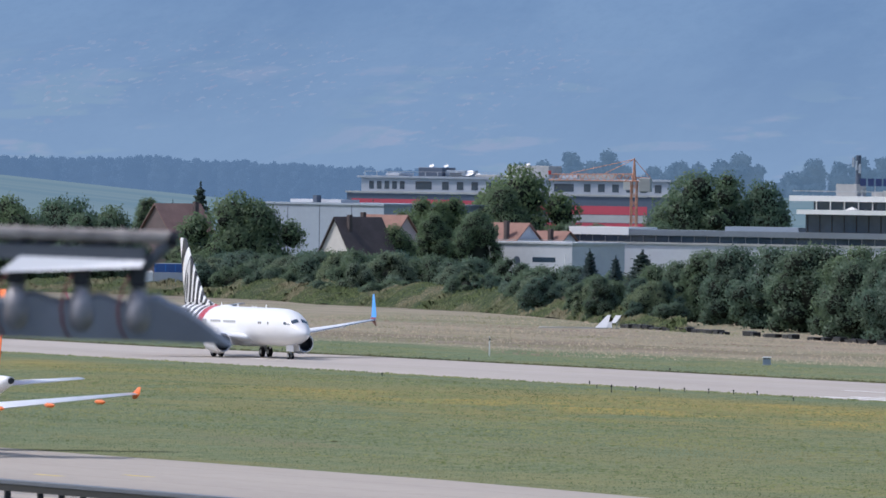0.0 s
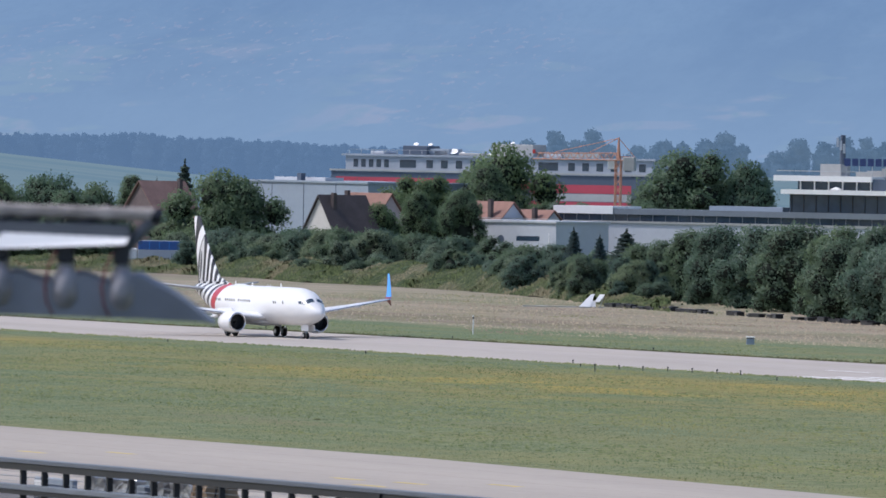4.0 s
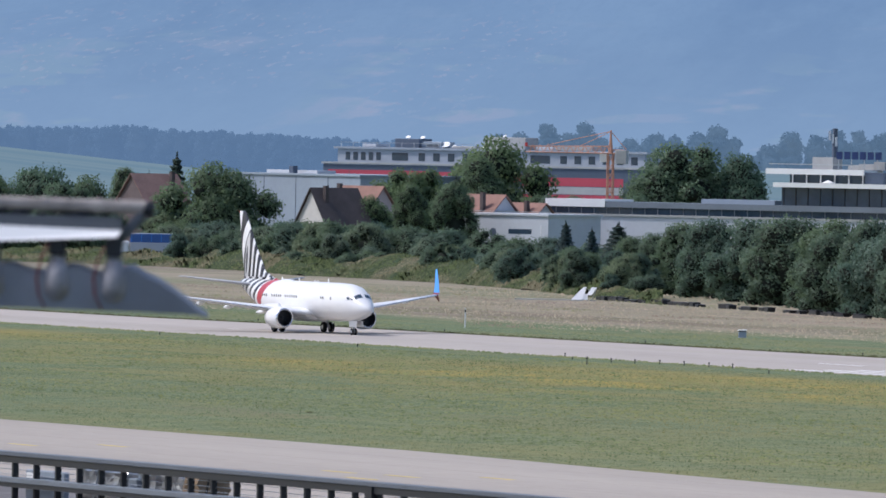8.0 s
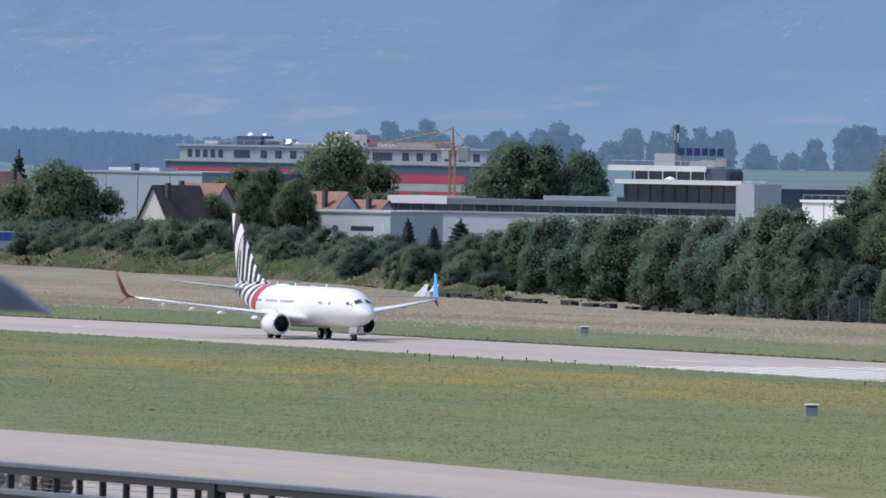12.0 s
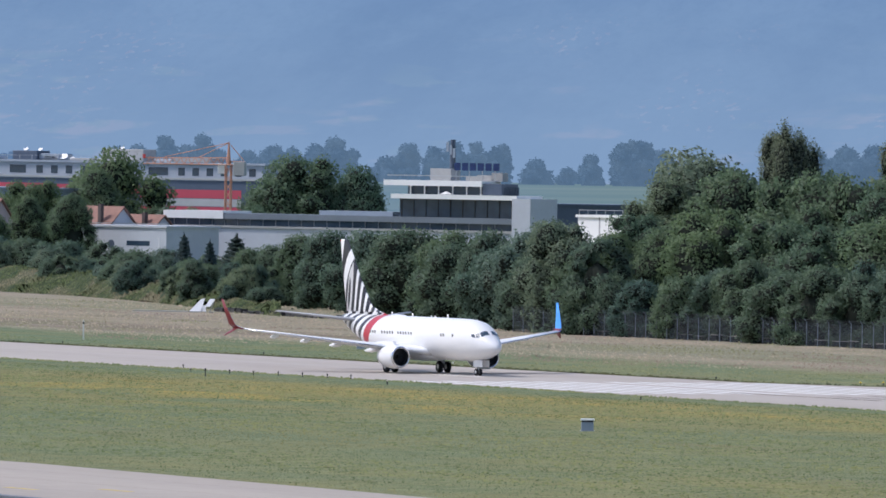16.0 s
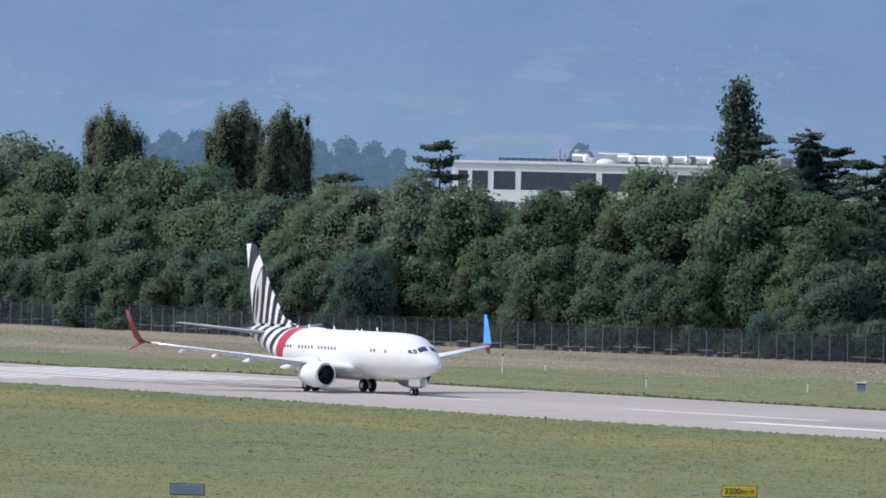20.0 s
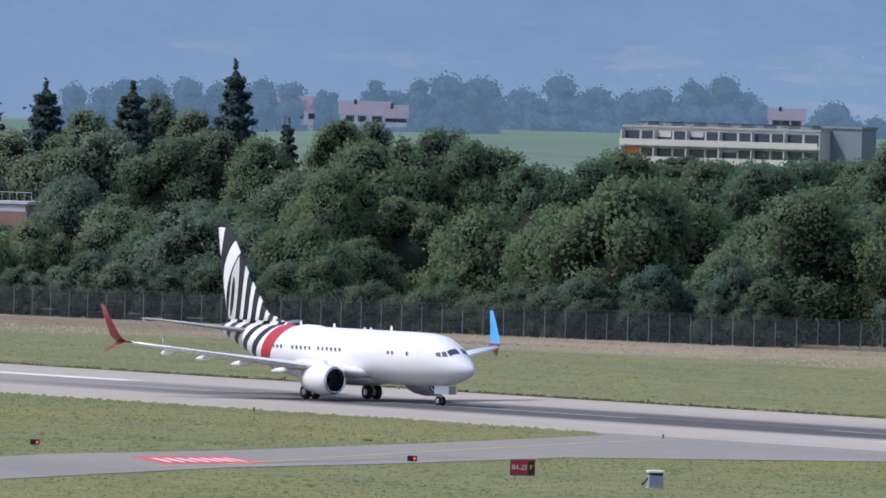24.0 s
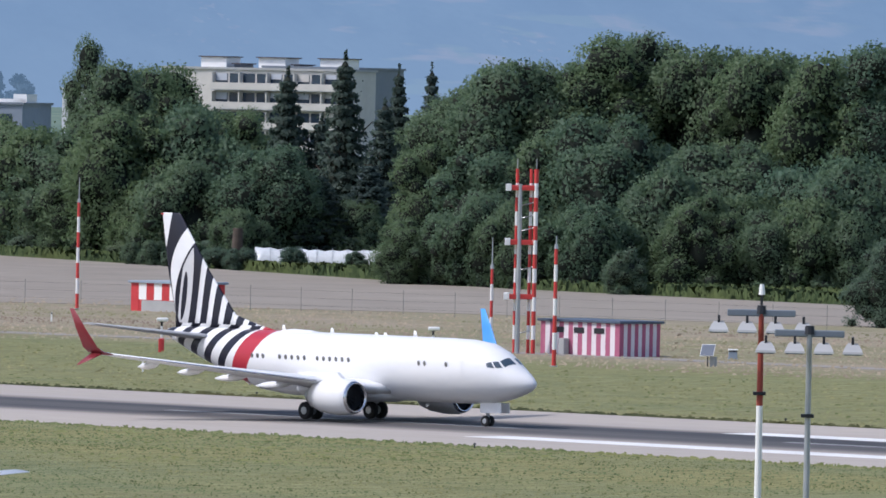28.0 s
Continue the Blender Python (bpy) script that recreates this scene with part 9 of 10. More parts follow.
def perimeter_fence(label, points, gap, h, mesh=True):
    """Steel posts with angled tops, and dark wire mesh between them."""
    top = thing("perimeter_fence", label, "fence")
    post = wire = None
    for (x0, y0), (x1, y1) in zip(points, points[1:]):
        run = math.hypot(x1 - x0, y1 - y0)
        n = max(1, round(run / gap))
        turn = math.degrees(math.atan2(y1 - y0, x1 - x0))
        for k in range(n):
            m = pose(x0 + (x1 - x0) * k / n, y0 + (y1 - y0) * k / n, 0, 0, 0, turn)
            if post is None:
                bm = rod((0, 0, -0.1), (0, 0, h), 0.045 if mesh else 0.03, n=6)
                if mesh:
                    rod((0, 0, h), (0.0, -0.3, h + 0.35), 0.04, n=5, bm=bm)
                post = part("post", bm, SLATE_WALL if mesh else FENCE_POST, top)
                post.matrix_basis = m
            else:
                again(post, m)
            if mesh:
                if wire is None:
                    wire = part("wire_mesh", box(0.06, run / n - 0.06, -0.008, 0.008, 0.05, h), CHAIN, top, "dark wire mesh")
                    wire.matrix_basis = m
                else:
                    again(wire, m)
        for z in ((h + 0.15, h + 0.32) if mesh else (0.6, 1.3, 2.0)):
            part("wire", rod((x0, y0, z), (x1, y1, z), 0.018 if mesh else 0.006, n=4), DARK_STEEL, top)
    return top


perimeter_fence("tall dark wire-mesh perimeter fence on concrete posts", [(-1132.84, 602.22), (-1000, 603), (-900, 631), (-769.18, 673.91)], 2.5, 2.7)
perimeter_fence("thin wire field fence on slim posts", [(-769.28, 674.5), (-753.07, 676.61), (-706.06, 696.42), (-637.33, 707)], 6.0, 2.3, False)


def car(name, label, m, length, width, height, paint, van):
    """A car or van: body, glasshouse, wheels, lamps. x ahead."""
    top = thing(name, label, "van" if van else "car", m)
    L, w = length, width / 2
    if van:
        prof = [(-L / 2, 0.35), (-L / 2, height * 0.95), (-L / 2 + 0.2, height), (L * 0.18, height), (L * 0.36, height * 0.62), (L * 0.47, height * 0.52), (L / 2, 0.6), (L / 2, 0.3)]
    else:
        prof = [(-L / 2, 0.35), (-L / 2, height * 0.62), (-L * 0.38, height * 0.95), (-L * 0.1, height), (L * 0.12, height * 0.93), (L * 0.27, height * 0.62), (L * 0.47, height * 0.5), (L / 2, 0.35)]
    part("body", loft([[(x, y * (1 - 0.12 * (z > height * 0.6)), z) for x, z in prof] for y in (-w, w)], smooth=False), paint, top)
    for s in (-1, 1):
        y = s * w * 0.9
        panes = ((-L * 0.4, -L * 0.2), (-L * 0.17, L * 0.02), (L * 0.04, L * 0.2)) if van else ((-L * 0.32, -L * 0.12), (-L * 0.1, L * 0.1))
        for x0, x1 in panes:
            part("window", box(x0, x1, y - 0.04, y + 0.04, height * 0.64, height * 0.88), GLASS, top)
        for x in (-L * 0.3, L * 0.31):
            wheel(top, x, s * (w - 0.08), 0.33, 0.2)
        part("headlight", box(L * 0.46, L * 0.5, s * w * 0.7 - 0.15, s * w * 0.7 + 0.15, 0.65, 0.8), WHITE_PAINT, top)
        part("tail_light", box(-L / 2 - 0.02, -L / 2 + 0.03, s * w * 0.82 - 0.08, s * w * 0.82 + 0.08, 0.8, 1.2), RED_PAINT, top)
        part("mirror", box(L * 0.2, L * 0.24, s * (w + 0.1) - 0.09, s * (w + 0.1) + 0.09, 1.05, 1.25), BLACK, top)
    part("windscreen", loft([[(L * 0.2, y, height * 0.93), (L * 0.345, y, height * 0.66), (L * 0.36, y, height * 0.67), (L * 0.215, y, height * 0.95)] for y in (-w * 0.8, w * 0.8)], smooth=False), GLASS, top)
    part("bumper", box(L * 0.47, L * 0.52, -w * 0.95, w * 0.95, 0.28, 0.5, bevel=0.04), BLACK, top)
    return top


VAN = car("van", "white passenger van driving along the fence road", None, 4.4, 1.8, 1.4, surface("van_white", (0.75, 0.76, 0.77), 0.3, vary=0.04), True)
car_at = (-752.72, 667.76)
car("car", "dark estate car parked at the field edge", pose(car_at[0], car_at[1], 0, 0, 0, 24), 4.5, 1.8, 1.45, surface("car_dark", (0.03, 0.032, 0.03), 0.3), False)
for p, label, paint in (((-1808.29, 804.93), "pale parked truck beyond the hedge", WHITE_WALL),):
    truck = thing("truck", label, "truck", fronted(*p))
    part("cargo_box", box(-2.6, 2.4, -1.1, 1.1, 0.9, 2.0, bevel=0.04), BLUE_PAINT, truck, "blue tarpaulin")
    part("chassis", box(-2.7, 3.0, -1.0, 1.0, 0.5, 0.9), WHITE_WALL, truck)
    part("cab", box(2.45, 3.6, -1.05, 1.05, 0.5, 2.0, bevel=0.15), WHITE_PAINT, truck)
    for x in (-1.8, 2.6):
        for s in (-1, 1):
            wheel(truck, x, s * 0.95, 0.45, 0.25)


# ---- grassy bank ----
def grass_bank():
    """The uneven grassy bank at the foot of the hedge."""
    foot = [(-1560.0, 664.0), (-1548.0, 672.0), (-1523.8, 678.42), (-1482.76, 677), (-1443.59, 666.45), (-1417.84, 667.24), (-1381, 663.23), (-1321.85, 647.68), (-1271.86, 631.48), (-1218.43, 615.35)]
    bm = bmesh.new()
    rows = []
    for (x0, y0), (x1, y1) in zip(foot, foot[1:]):
        for k in range(10):
            t = k / 10
            x, y = x0 + (x1 - x0) * t, y0 + (y1 - y0) * t
            g = math.hypot(x, y)
            row = []
            for j in range(25):
                u = j / 24
                r = g + 75 * u
                h = 3.4 * math.sin(math.pi * (len(rows) + 0.5) / 91) ** 0.4 * math.sin(math.pi * min(1, u * 1.25)) ** 0.8 * (0.75 + 0.5 * noise.noise(Vector((x * 0.06, u * 2, 0)))) if 0 < j < 24 else -0.1
                row.append(bm.verts.new((x * r / g, y * r / g, h + 0.5 * noise.noise(Vector((x * 0.5, y * 0.5, u * 9))) + 0.35 * noise.noise(Vector((x * 1.7, y * 1.7, u * 23))))))
            rows.append(row)
    for a, b in zip(rows, rows[1:]):
        for j in range(24):
            bm.faces.new((a[j], a[j + 1], b[j + 1], b[j])).smooth = True
    bmesh.ops.recalc_face_normals(bm, faces=bm.faces[:])
    grid = np.array([[q.co[:] for q in row] for row in rows])
    n = Nodes("bank_grass")
    c = n.mix(n.ramp(n.noise(0.6, 6, 0.7), 0.38, 0.62), (0.026, 0.04, 0.02), (0.075, 0.093, 0.046))
    c = n.mix(n.math("MULTIPLY", n.ramp(n.noise(0.09, 4, 0.6), 0.5, 0.62), 0.7), c, n.mix(n.ramp(n.noise(0.9, 5, 0.7), 0.4, 0.6), (0.085, 0.08, 0.048), (0.17, 0.155, 0.105)))
    n.bump(n.noise(1.6, 5, 0.7), 0.7, 0.25)
    setting("grass_bank", bm, n.done(c, 0.95, 0, 0.1), "rough grassy bank below the hedge, green and straw", "bank")
    rng = np.random.default_rng(41)
    count = 36000
    i, j = rng.integers(0, len(rows) - 1, count), (rng.random(count) ** 1.3 * 20).astype(int)
    u, v = rng.random((count, 1)), rng.random((count, 1))
    p = (grid[i, j] * (1 - u) + grid[i + 1, j] * u) * (1 - v) + (grid[i, j + 1] * (1 - u) + grid[i + 1, j + 1] * u) * v
    clump = np.array([noise.noise(Vector((a[0] * 0.12, a[1] * 0.12, 3.0))) for a in p])
    tall = (0.18 + 0.75 * np.clip(clump + 0.1, 0, 1)) * rng.uniform(0.4, 1.4, count)
    half = rng.uniform(0.06, 0.2, count)
    a = rng.uniform(-0.3, 0.9, count)
    c, s, lean = np.cos(a) * half, np.sin(a) * half, rng.normal(size=(count, 2)) * 0.3 * tall[:, None]
    z = p[:, 2] - 0.05
    quad = np.stack([np.stack([p[:, 0] - c, p[:, 1] - s, z], 1), np.stack([p[:, 0] + c, p[:, 1] + s, z], 1), np.stack([p[:, 0] + 0.6 * c + lean[:, 0], p[:, 1] + 0.6 * s + lean[:, 1], z + tall * 0.85], 1), np.stack([p[:, 0] - 0.4 * c + lean[:, 0], p[:, 1] - 0.4 * s, z + tall], 1)], 1)
    me = bpy.data.meshes.new("bank_scrub")
    me.from_pydata(quad.reshape(-1, 3).tolist(), [], np.arange(count * 4).reshape(-1, 4).tolist())
    b = Nodes("bank_blades")
    island = b.node("NewGeometry").outputs["Random Per Island"]
    green = b.mix(island, (0.04, 0.06, 0.026), (0.13, 0.16, 0.07))
    straw = b.mix(island, (0.13, 0.115, 0.07), (0.27, 0.235, 0.16))
    me.materials.append(b.done(b.mix(b.math("MULTIPLY", b.ramp(b.noise(0.09, 4, 0.6), 0.46, 0.6), 0.8), green, straw), 0.9, 0, 0.1))
    me.normals_split_custom_set_from_vertices([(0.45, -0.2, 0.87)] * (4 * count))
    tagged(new("bank_scrub", me), "rough green and straw-coloured scrub on the bank", "grass", kind="stuff")


grass_bank()


def dark_blocks():
    """Low dark blocks and bins standing in a row at the foot of the hedge."""
    (x0, y0), (x1, y1) = (-1257.28, 625.1), (-1138.86, 604.32)
    rng = random.Random(12)
    turn = math.degrees(math.atan2(y1 - y0, x1 - x0))
    first = None
    for k in range(46):
        f = k / 46 + rng.uniform(-0.006, 0.006)
        if k > 16 and rng.random() < 0.45:
            continue
        m = pose(x0 + (x1 - x0) * f, y0 + (y1 - y0) * f, 0, 0, 0, turn + rng.uniform(-12, 12)) @ Matrix.Diagonal((rng.uniform(0.8, 1.4), 1, rng.uniform(0.7, 1.35), 1))
        if first is None:
            first = thing("barrier_block", "low dark weathered block at the hedge's foot", "barrier", m, "dark blocks along the hedge")
            part("block", box(-0.8, 0.8, -0.5, 0.5, 0, 0.5, bevel=0.06), BLACK, first)
            part("lid", box(-0.85, 0.85, -0.55, 0.55, 0.502, 0.58, bevel=0.03), DARK_STEEL, first)
        else:
            copy_thing(first, m)


dark_blocks()


def fence_stacks():
    """Low stacks of dark pallets with pale boards, in a row behind the fence."""
    rng = random.Random(21)
    line = [(-1125.0, 604.6), (-1000.0, 605.4), (-890.0, 636.5)]
    first = None
    for (x0, y0), (x1, y1) in zip(line, line[1:]):
        run = math.hypot(x1 - x0, y1 - y0)
        turn = math.degrees(math.atan2(y1 - y0, x1 - x0))
        d = 0.0
        while d < run:
            f = d / run
            d += rng.uniform(2.6, 5.5)
            m = pose(x0 + (x1 - x0) * f, y0 + (y1 - y0) * f, 0, 0, 0, turn + rng.uniform(-8, 8)) @ Matrix.Diagonal((rng.uniform(0.7, 1.25), 1, rng.uniform(0.75, 1.2), 1))
            if first is None:
                first = thing("pallet_stack", "low dark pallet stack with a pale board on top", "pallet", m, "stacks behind the fence")
                for k in range(3):
                    part("pallet", box(-0.8, 0.8, -0.5, 0.5, 0.02 + 0.2 * k, 0.16 + 0.2 * k, bevel=0.02), DARK_STEEL, first)
                part("block", box(-0.6, 0.6, -0.35, 0.35, 0.0, 0.6), BLACK, first)
                part("board", box(-0.75, 0.75, -0.55, 0.45, 0.605, 0.68, bevel=0.015), CREAM_WALL, first, "pale board")
            else:
                copy_thing(first, m)


fence_stacks()
garden()


def lorry():
    """A parked lorry with a blue body, seen beyond the bank."""
    top = thing("parked_lorry", "parked lorry with a blue body and white lower panels", "lorry", fronted(-1543.5, 688.3))
    part("body", box(-3.4, 3.4, 0.0, 2.4, 3.4, 4.75, bevel=0.05), surface("lorry_blue", (0.05, 0.13, 0.36), 0.45, vary=0.08), top)
    part("side_panel", box(-3.4, 3.4, -0.02, 2.42, 1.2, 3.398, bevel=0.04), WHITE_WALL, top)
    part("cab", box(-5.3, -3.5, 0.1, 2.3, 0.9, 3.6, bevel=0.2), WHITE_PAINT, top)
    part("rail", box(-3.4, 3.4, -0.06, 0.0, 4.76, 4.86), WHITE_PAINT, top)
    for k in range(5):
        part("rib", box(-3.2 + 1.55 * k, -3.1 + 1.55 * k, -0.05, -0.003, 3.5, 4.7), BLUE_PAINT, top)
    for x in (2.4, 1.2, -4.3):
        part("wheel", rod((x, 0.0, 0.5), (x, 0.35, 0.5), 0.5, n=16), RUBBER, top)
    part("chassis", box(-4.6, 3.3, 0.5, 1.9, 0.7, 1.19), DARK_STEEL, top)


lorry()


# ---- grass ----
def inside(outline, x, y):
    """Which of the points lie inside the outline."""
    odd = np.zeros(len(x), bool)
    for (x0, y0), (x1, y1) in zip(outline, outline[1:] + outline[:1]):
        if y0 != y1:
            odd ^= ((y0 > y) != (y1 > y)) & (x < (x1 - x0) * (y - y0) / (y1 - y0) + x0)
    return odd


def tufts(name, label, count, x0, x1, y0, y1, h, w, material, seed, keep=None):
    """Tufts of grass standing up from the ground: thin leaning blades in one mesh."""
    rng = np.random.default_rng(seed)
    x, y = rng.uniform(x0, x1, count), rng.uniform(y0, y1, count)
    ok = ~(inside(LINK_PTS, x, y) | inside(TAXI_PTS, x, y))
    if keep is not None:
        ok &= keep(x, y)
    x, y = x[ok], y[ok]
    n = len(x)
    hh = h * (0.4 + rng.random(n) ** 2 * 1.2)
    ww = w * (0.5 + rng.random(n))
    a = rng.uniform(-0.35, 0.7, n)
    lean = rng.normal(size=(n, 2)) * 0.3
    c, s = np.cos(a) * ww, np.sin(a) * ww
    z = np.zeros(n)
    quad = np.stack([np.stack([x - c, y - s, z], 1), np.stack([x + c, y + s, z], 1), np.stack([x + c * 0.7 + lean[:, 0] * hh, y + s * 0.7 + lean[:, 1] * hh, hh * 0.9], 1), np.stack([x - c * 0.5 + lean[:, 0] * hh, y - s * 0.5, hh], 1)], 1)
    me = bpy.data.meshes.new(name)
    me.from_pydata(quad.reshape(-1, 3).tolist(), [], np.arange(n * 4).reshape(-1, 4).tolist())
    me.materials.append(material)
    me.polygons.foreach_set("use_smooth", [True] * n)
    me.normals_split_custom_set_from_vertices([(0, 0, 1)] * (4 * n))
    return tagged(new(name, me), label, "grass", kind="stuff")




def blade_material(name, dark, light):
    n = Nodes(name)
    c = n.mix(n.node("NewGeometry").outputs["Random Per Island"], dark, light)
    c = n.mix(n.math("MULTIPLY", n.ramp(n.noise(0.05, 4, 0.6), 0.45, 0.6), 0.5), c, tuple(v * f for v, f in zip(light, (1.2, 1.05, 0.85))))
    return n.done(c, 0.9, 0, 0.1)


GREEN_BLADE = blade_material("grass_blades", (0.095, 0.125, 0.052), (0.21, 0.24, 0.115))


def fine_blades():
    """Mown blades in drifts: dark green, pale green and some olive."""
    n = Nodes("fine_grass_blades")
    island = n.node("NewGeometry").outputs["Random Per Island"]
    c = n.mix(island, (0.06, 0.088, 0.04), (0.215, 0.25, 0.13))
    dark = n.mix(island, (0.04, 0.06, 0.024), (0.12, 0.145, 0.062))
    olive = n.mix(island, (0.12, 0.115, 0.045), (0.29, 0.26, 0.12))
    c = n.mix(n.math("MULTIPLY", n.ramp(n.noise(0.09, 5, 0.65, (0.3, 1, 1), (17, 4, 0)), 0.5, 0.6), 0.9), c, dark)
    c = n.mix(n.math("MULTIPLY", n.ramp(n.noise(0.05, 5, 0.65, (0.3, 1, 1), (3, 44, 0)), 0.5, 0.62), 0.8), c, olive)
    return n.done(c, 0.9, 0, 0.1)


FINE_BLADE = fine_blades()


def rough_blades():
    """Unmown verge: green with dry olive drifts, drier towards the near end of the runway."""
    n = Nodes("rough_grass_blades")
    island = n.node("NewGeometry").outputs["Random Per Island"]
    x, y, z = n.xyz()
    green = n.mix(island, (0.085, 0.115, 0.048), (0.2, 0.23, 0.11))
    dry = n.mix(island, (0.14, 0.135, 0.06), (0.31, 0.285, 0.15))
    drift = n.ramp(n.noise(0.06, 5, 0.65, (0.3, 1, 1), (23, 4, 0)), 0.42, 0.58)
    return n.done(n.mix(n.math("MULTIPLY", n.ramp(x, -1100, -850), n.math("MULTIPLY_ADD", drift, 0.6, 0.3)), green, dry), 0.9, 0, 0.1)


ROUGH_BLADE = rough_blades()
DARK_BLADE = blade_material("rough_verge", (0.04, 0.05, 0.025), (0.09, 0.1, 0.05))


def hay_blades():
    """Tall dry grass: straw, brown seed heads and some green, in drifts."""
    n = Nodes("hay_blades")
    island = n.node("NewGeometry").outputs["Random Per Island"]
    drift = n.noise(0.03, 4, 0.6, (0.3, 1, 1), (3, 8, 0))
    straw = n.mix(island, (0.27, 0.228, 0.165), (0.39, 0.332, 0.25))
    brown = n.mix(island, (0.175, 0.138, 0.11), (0.26, 0.208, 0.165))
    green = n.mix(island, (0.1, 0.125, 0.055), (0.22, 0.24, 0.12))
    c = n.mix(n.ramp(drift, 0.5, 0.6), straw, brown)
    c = n.mix(n.math("MULTIPLY", n.ramp(n.noise(0.05, 4, 0.6, (0.25, 1, 1), (50, 8, 0)), 0.5, 0.62), 0.75), c, green)
    return n.done(c, 0.9, 0, 0.1)


HAY = hay_blades()
CROP = blade_material("garden_leaves", (0.035, 0.058, 0.026), (0.095, 0.13, 0.055))
EDGE = [(-991.83, 898.0), (-919.45, 867.0), (-856.15, 842.0), (-779.23, 808.0), (-721.35, 796.5)]


def beyond_field(x, y):
    e = np.interp(x, [p[0] for p in EDGE], [p[1] for p in EDGE])
    return (y > e) & (y < e + 24)


def hay_edge(x):
    return 528 + np.clip((x + 930) * 0.43, 0, 66) + 22 * np.clip((x + 930) / 90, 0, 1) * np.clip((-650 - x) / 60, 0, 1) + 8 * np.sin(x * 0.06)


def near_edge(x):
    return np.interp(x, NEAR_X, NEAR_Y)


def far_edge(x):
    return np.interp(x, FAR_X, FAR_Y)


tufts("verge_grass", "ragged grass along the runway edge", 60000, -1500, -380, 449, 457.6, 0.12, 0.15, GREEN_BLADE, 4, lambda x, y: (y < near_edge(x) - 0.1) & (y > near_edge(x) - 1.4))
tufts("verge_grass", "dark ragged grass lip along the runway edge", 150000, -1500, -380, 490, 505, 0.15, 0.22, DARK_BLADE, 5, lambda x, y: (y > far_edge(x) + 0.1) & (y < far_edge(x) + 1.1))
tufts("mown_grass", "short green grass with darker tussocks", 60000, -1010, -420, 322, 449.5, 0.06, 0.2, GREEN_BLADE, 6, lambda x, y: (np.sin(x * 0.05 + 3 * np.sin(y * 0.11)) + np.sin(x * 0.021 - y * 0.09)) > -0.6)
tufts("mown_grass", "fine mown grass, dark and light green blades", 240000, -1010, -380, 306, 449.5, 0.05, 0.07, FINE_BLADE, 16)
tufts("tussock", "scattered dark grass tussocks", 70, -1010, -420, 322, 449.5, 0.09, 0.4, DARK_BLADE, 7, lambda x, y: np.sin(x * 0.13 + y * 0.07) * np.sin(x * 0.031 - y * 0.05) > 0.35)
tufts("rough_grass", "short green grass beyond the runway", 42000, -1320, -420, 493, 600, 0.08, 0.14, ROUGH_BLADE, 8, lambda x, y: (y > far_edge(x) + 1) & (y < hay_edge(x) - 8))
tufts("dry_grass", "tall dry hay-coloured grass before the fence", 110000, -1350, -470, 520, 735, 0.13, 0.12, HAY, 9, lambda x, y: (y > hay_edge(x)) & (y < 705))

tufts("garden_hedge", "green vegetable rows and weeds along the field edge", 320000, -992, -722, 796, 922, 0.8, 0.14, CROP, 10, beyond_field)


# ---- the terrace below the camera ----
def terrace():
    bm = box(-30, 30, -24, 3.5, 18.9, 19.4)
    setting("terrace_floor", bm, CONCRETE, "plain concrete floor of the viewing terrace", "terrace")
    setting("wall_terminal", box(-29.5, 29.5, -23.5, 3.0, -0.2, 18.89), GREY_WALL, "plain grey wall of the terminal below the terrace", "wall")


terrace()


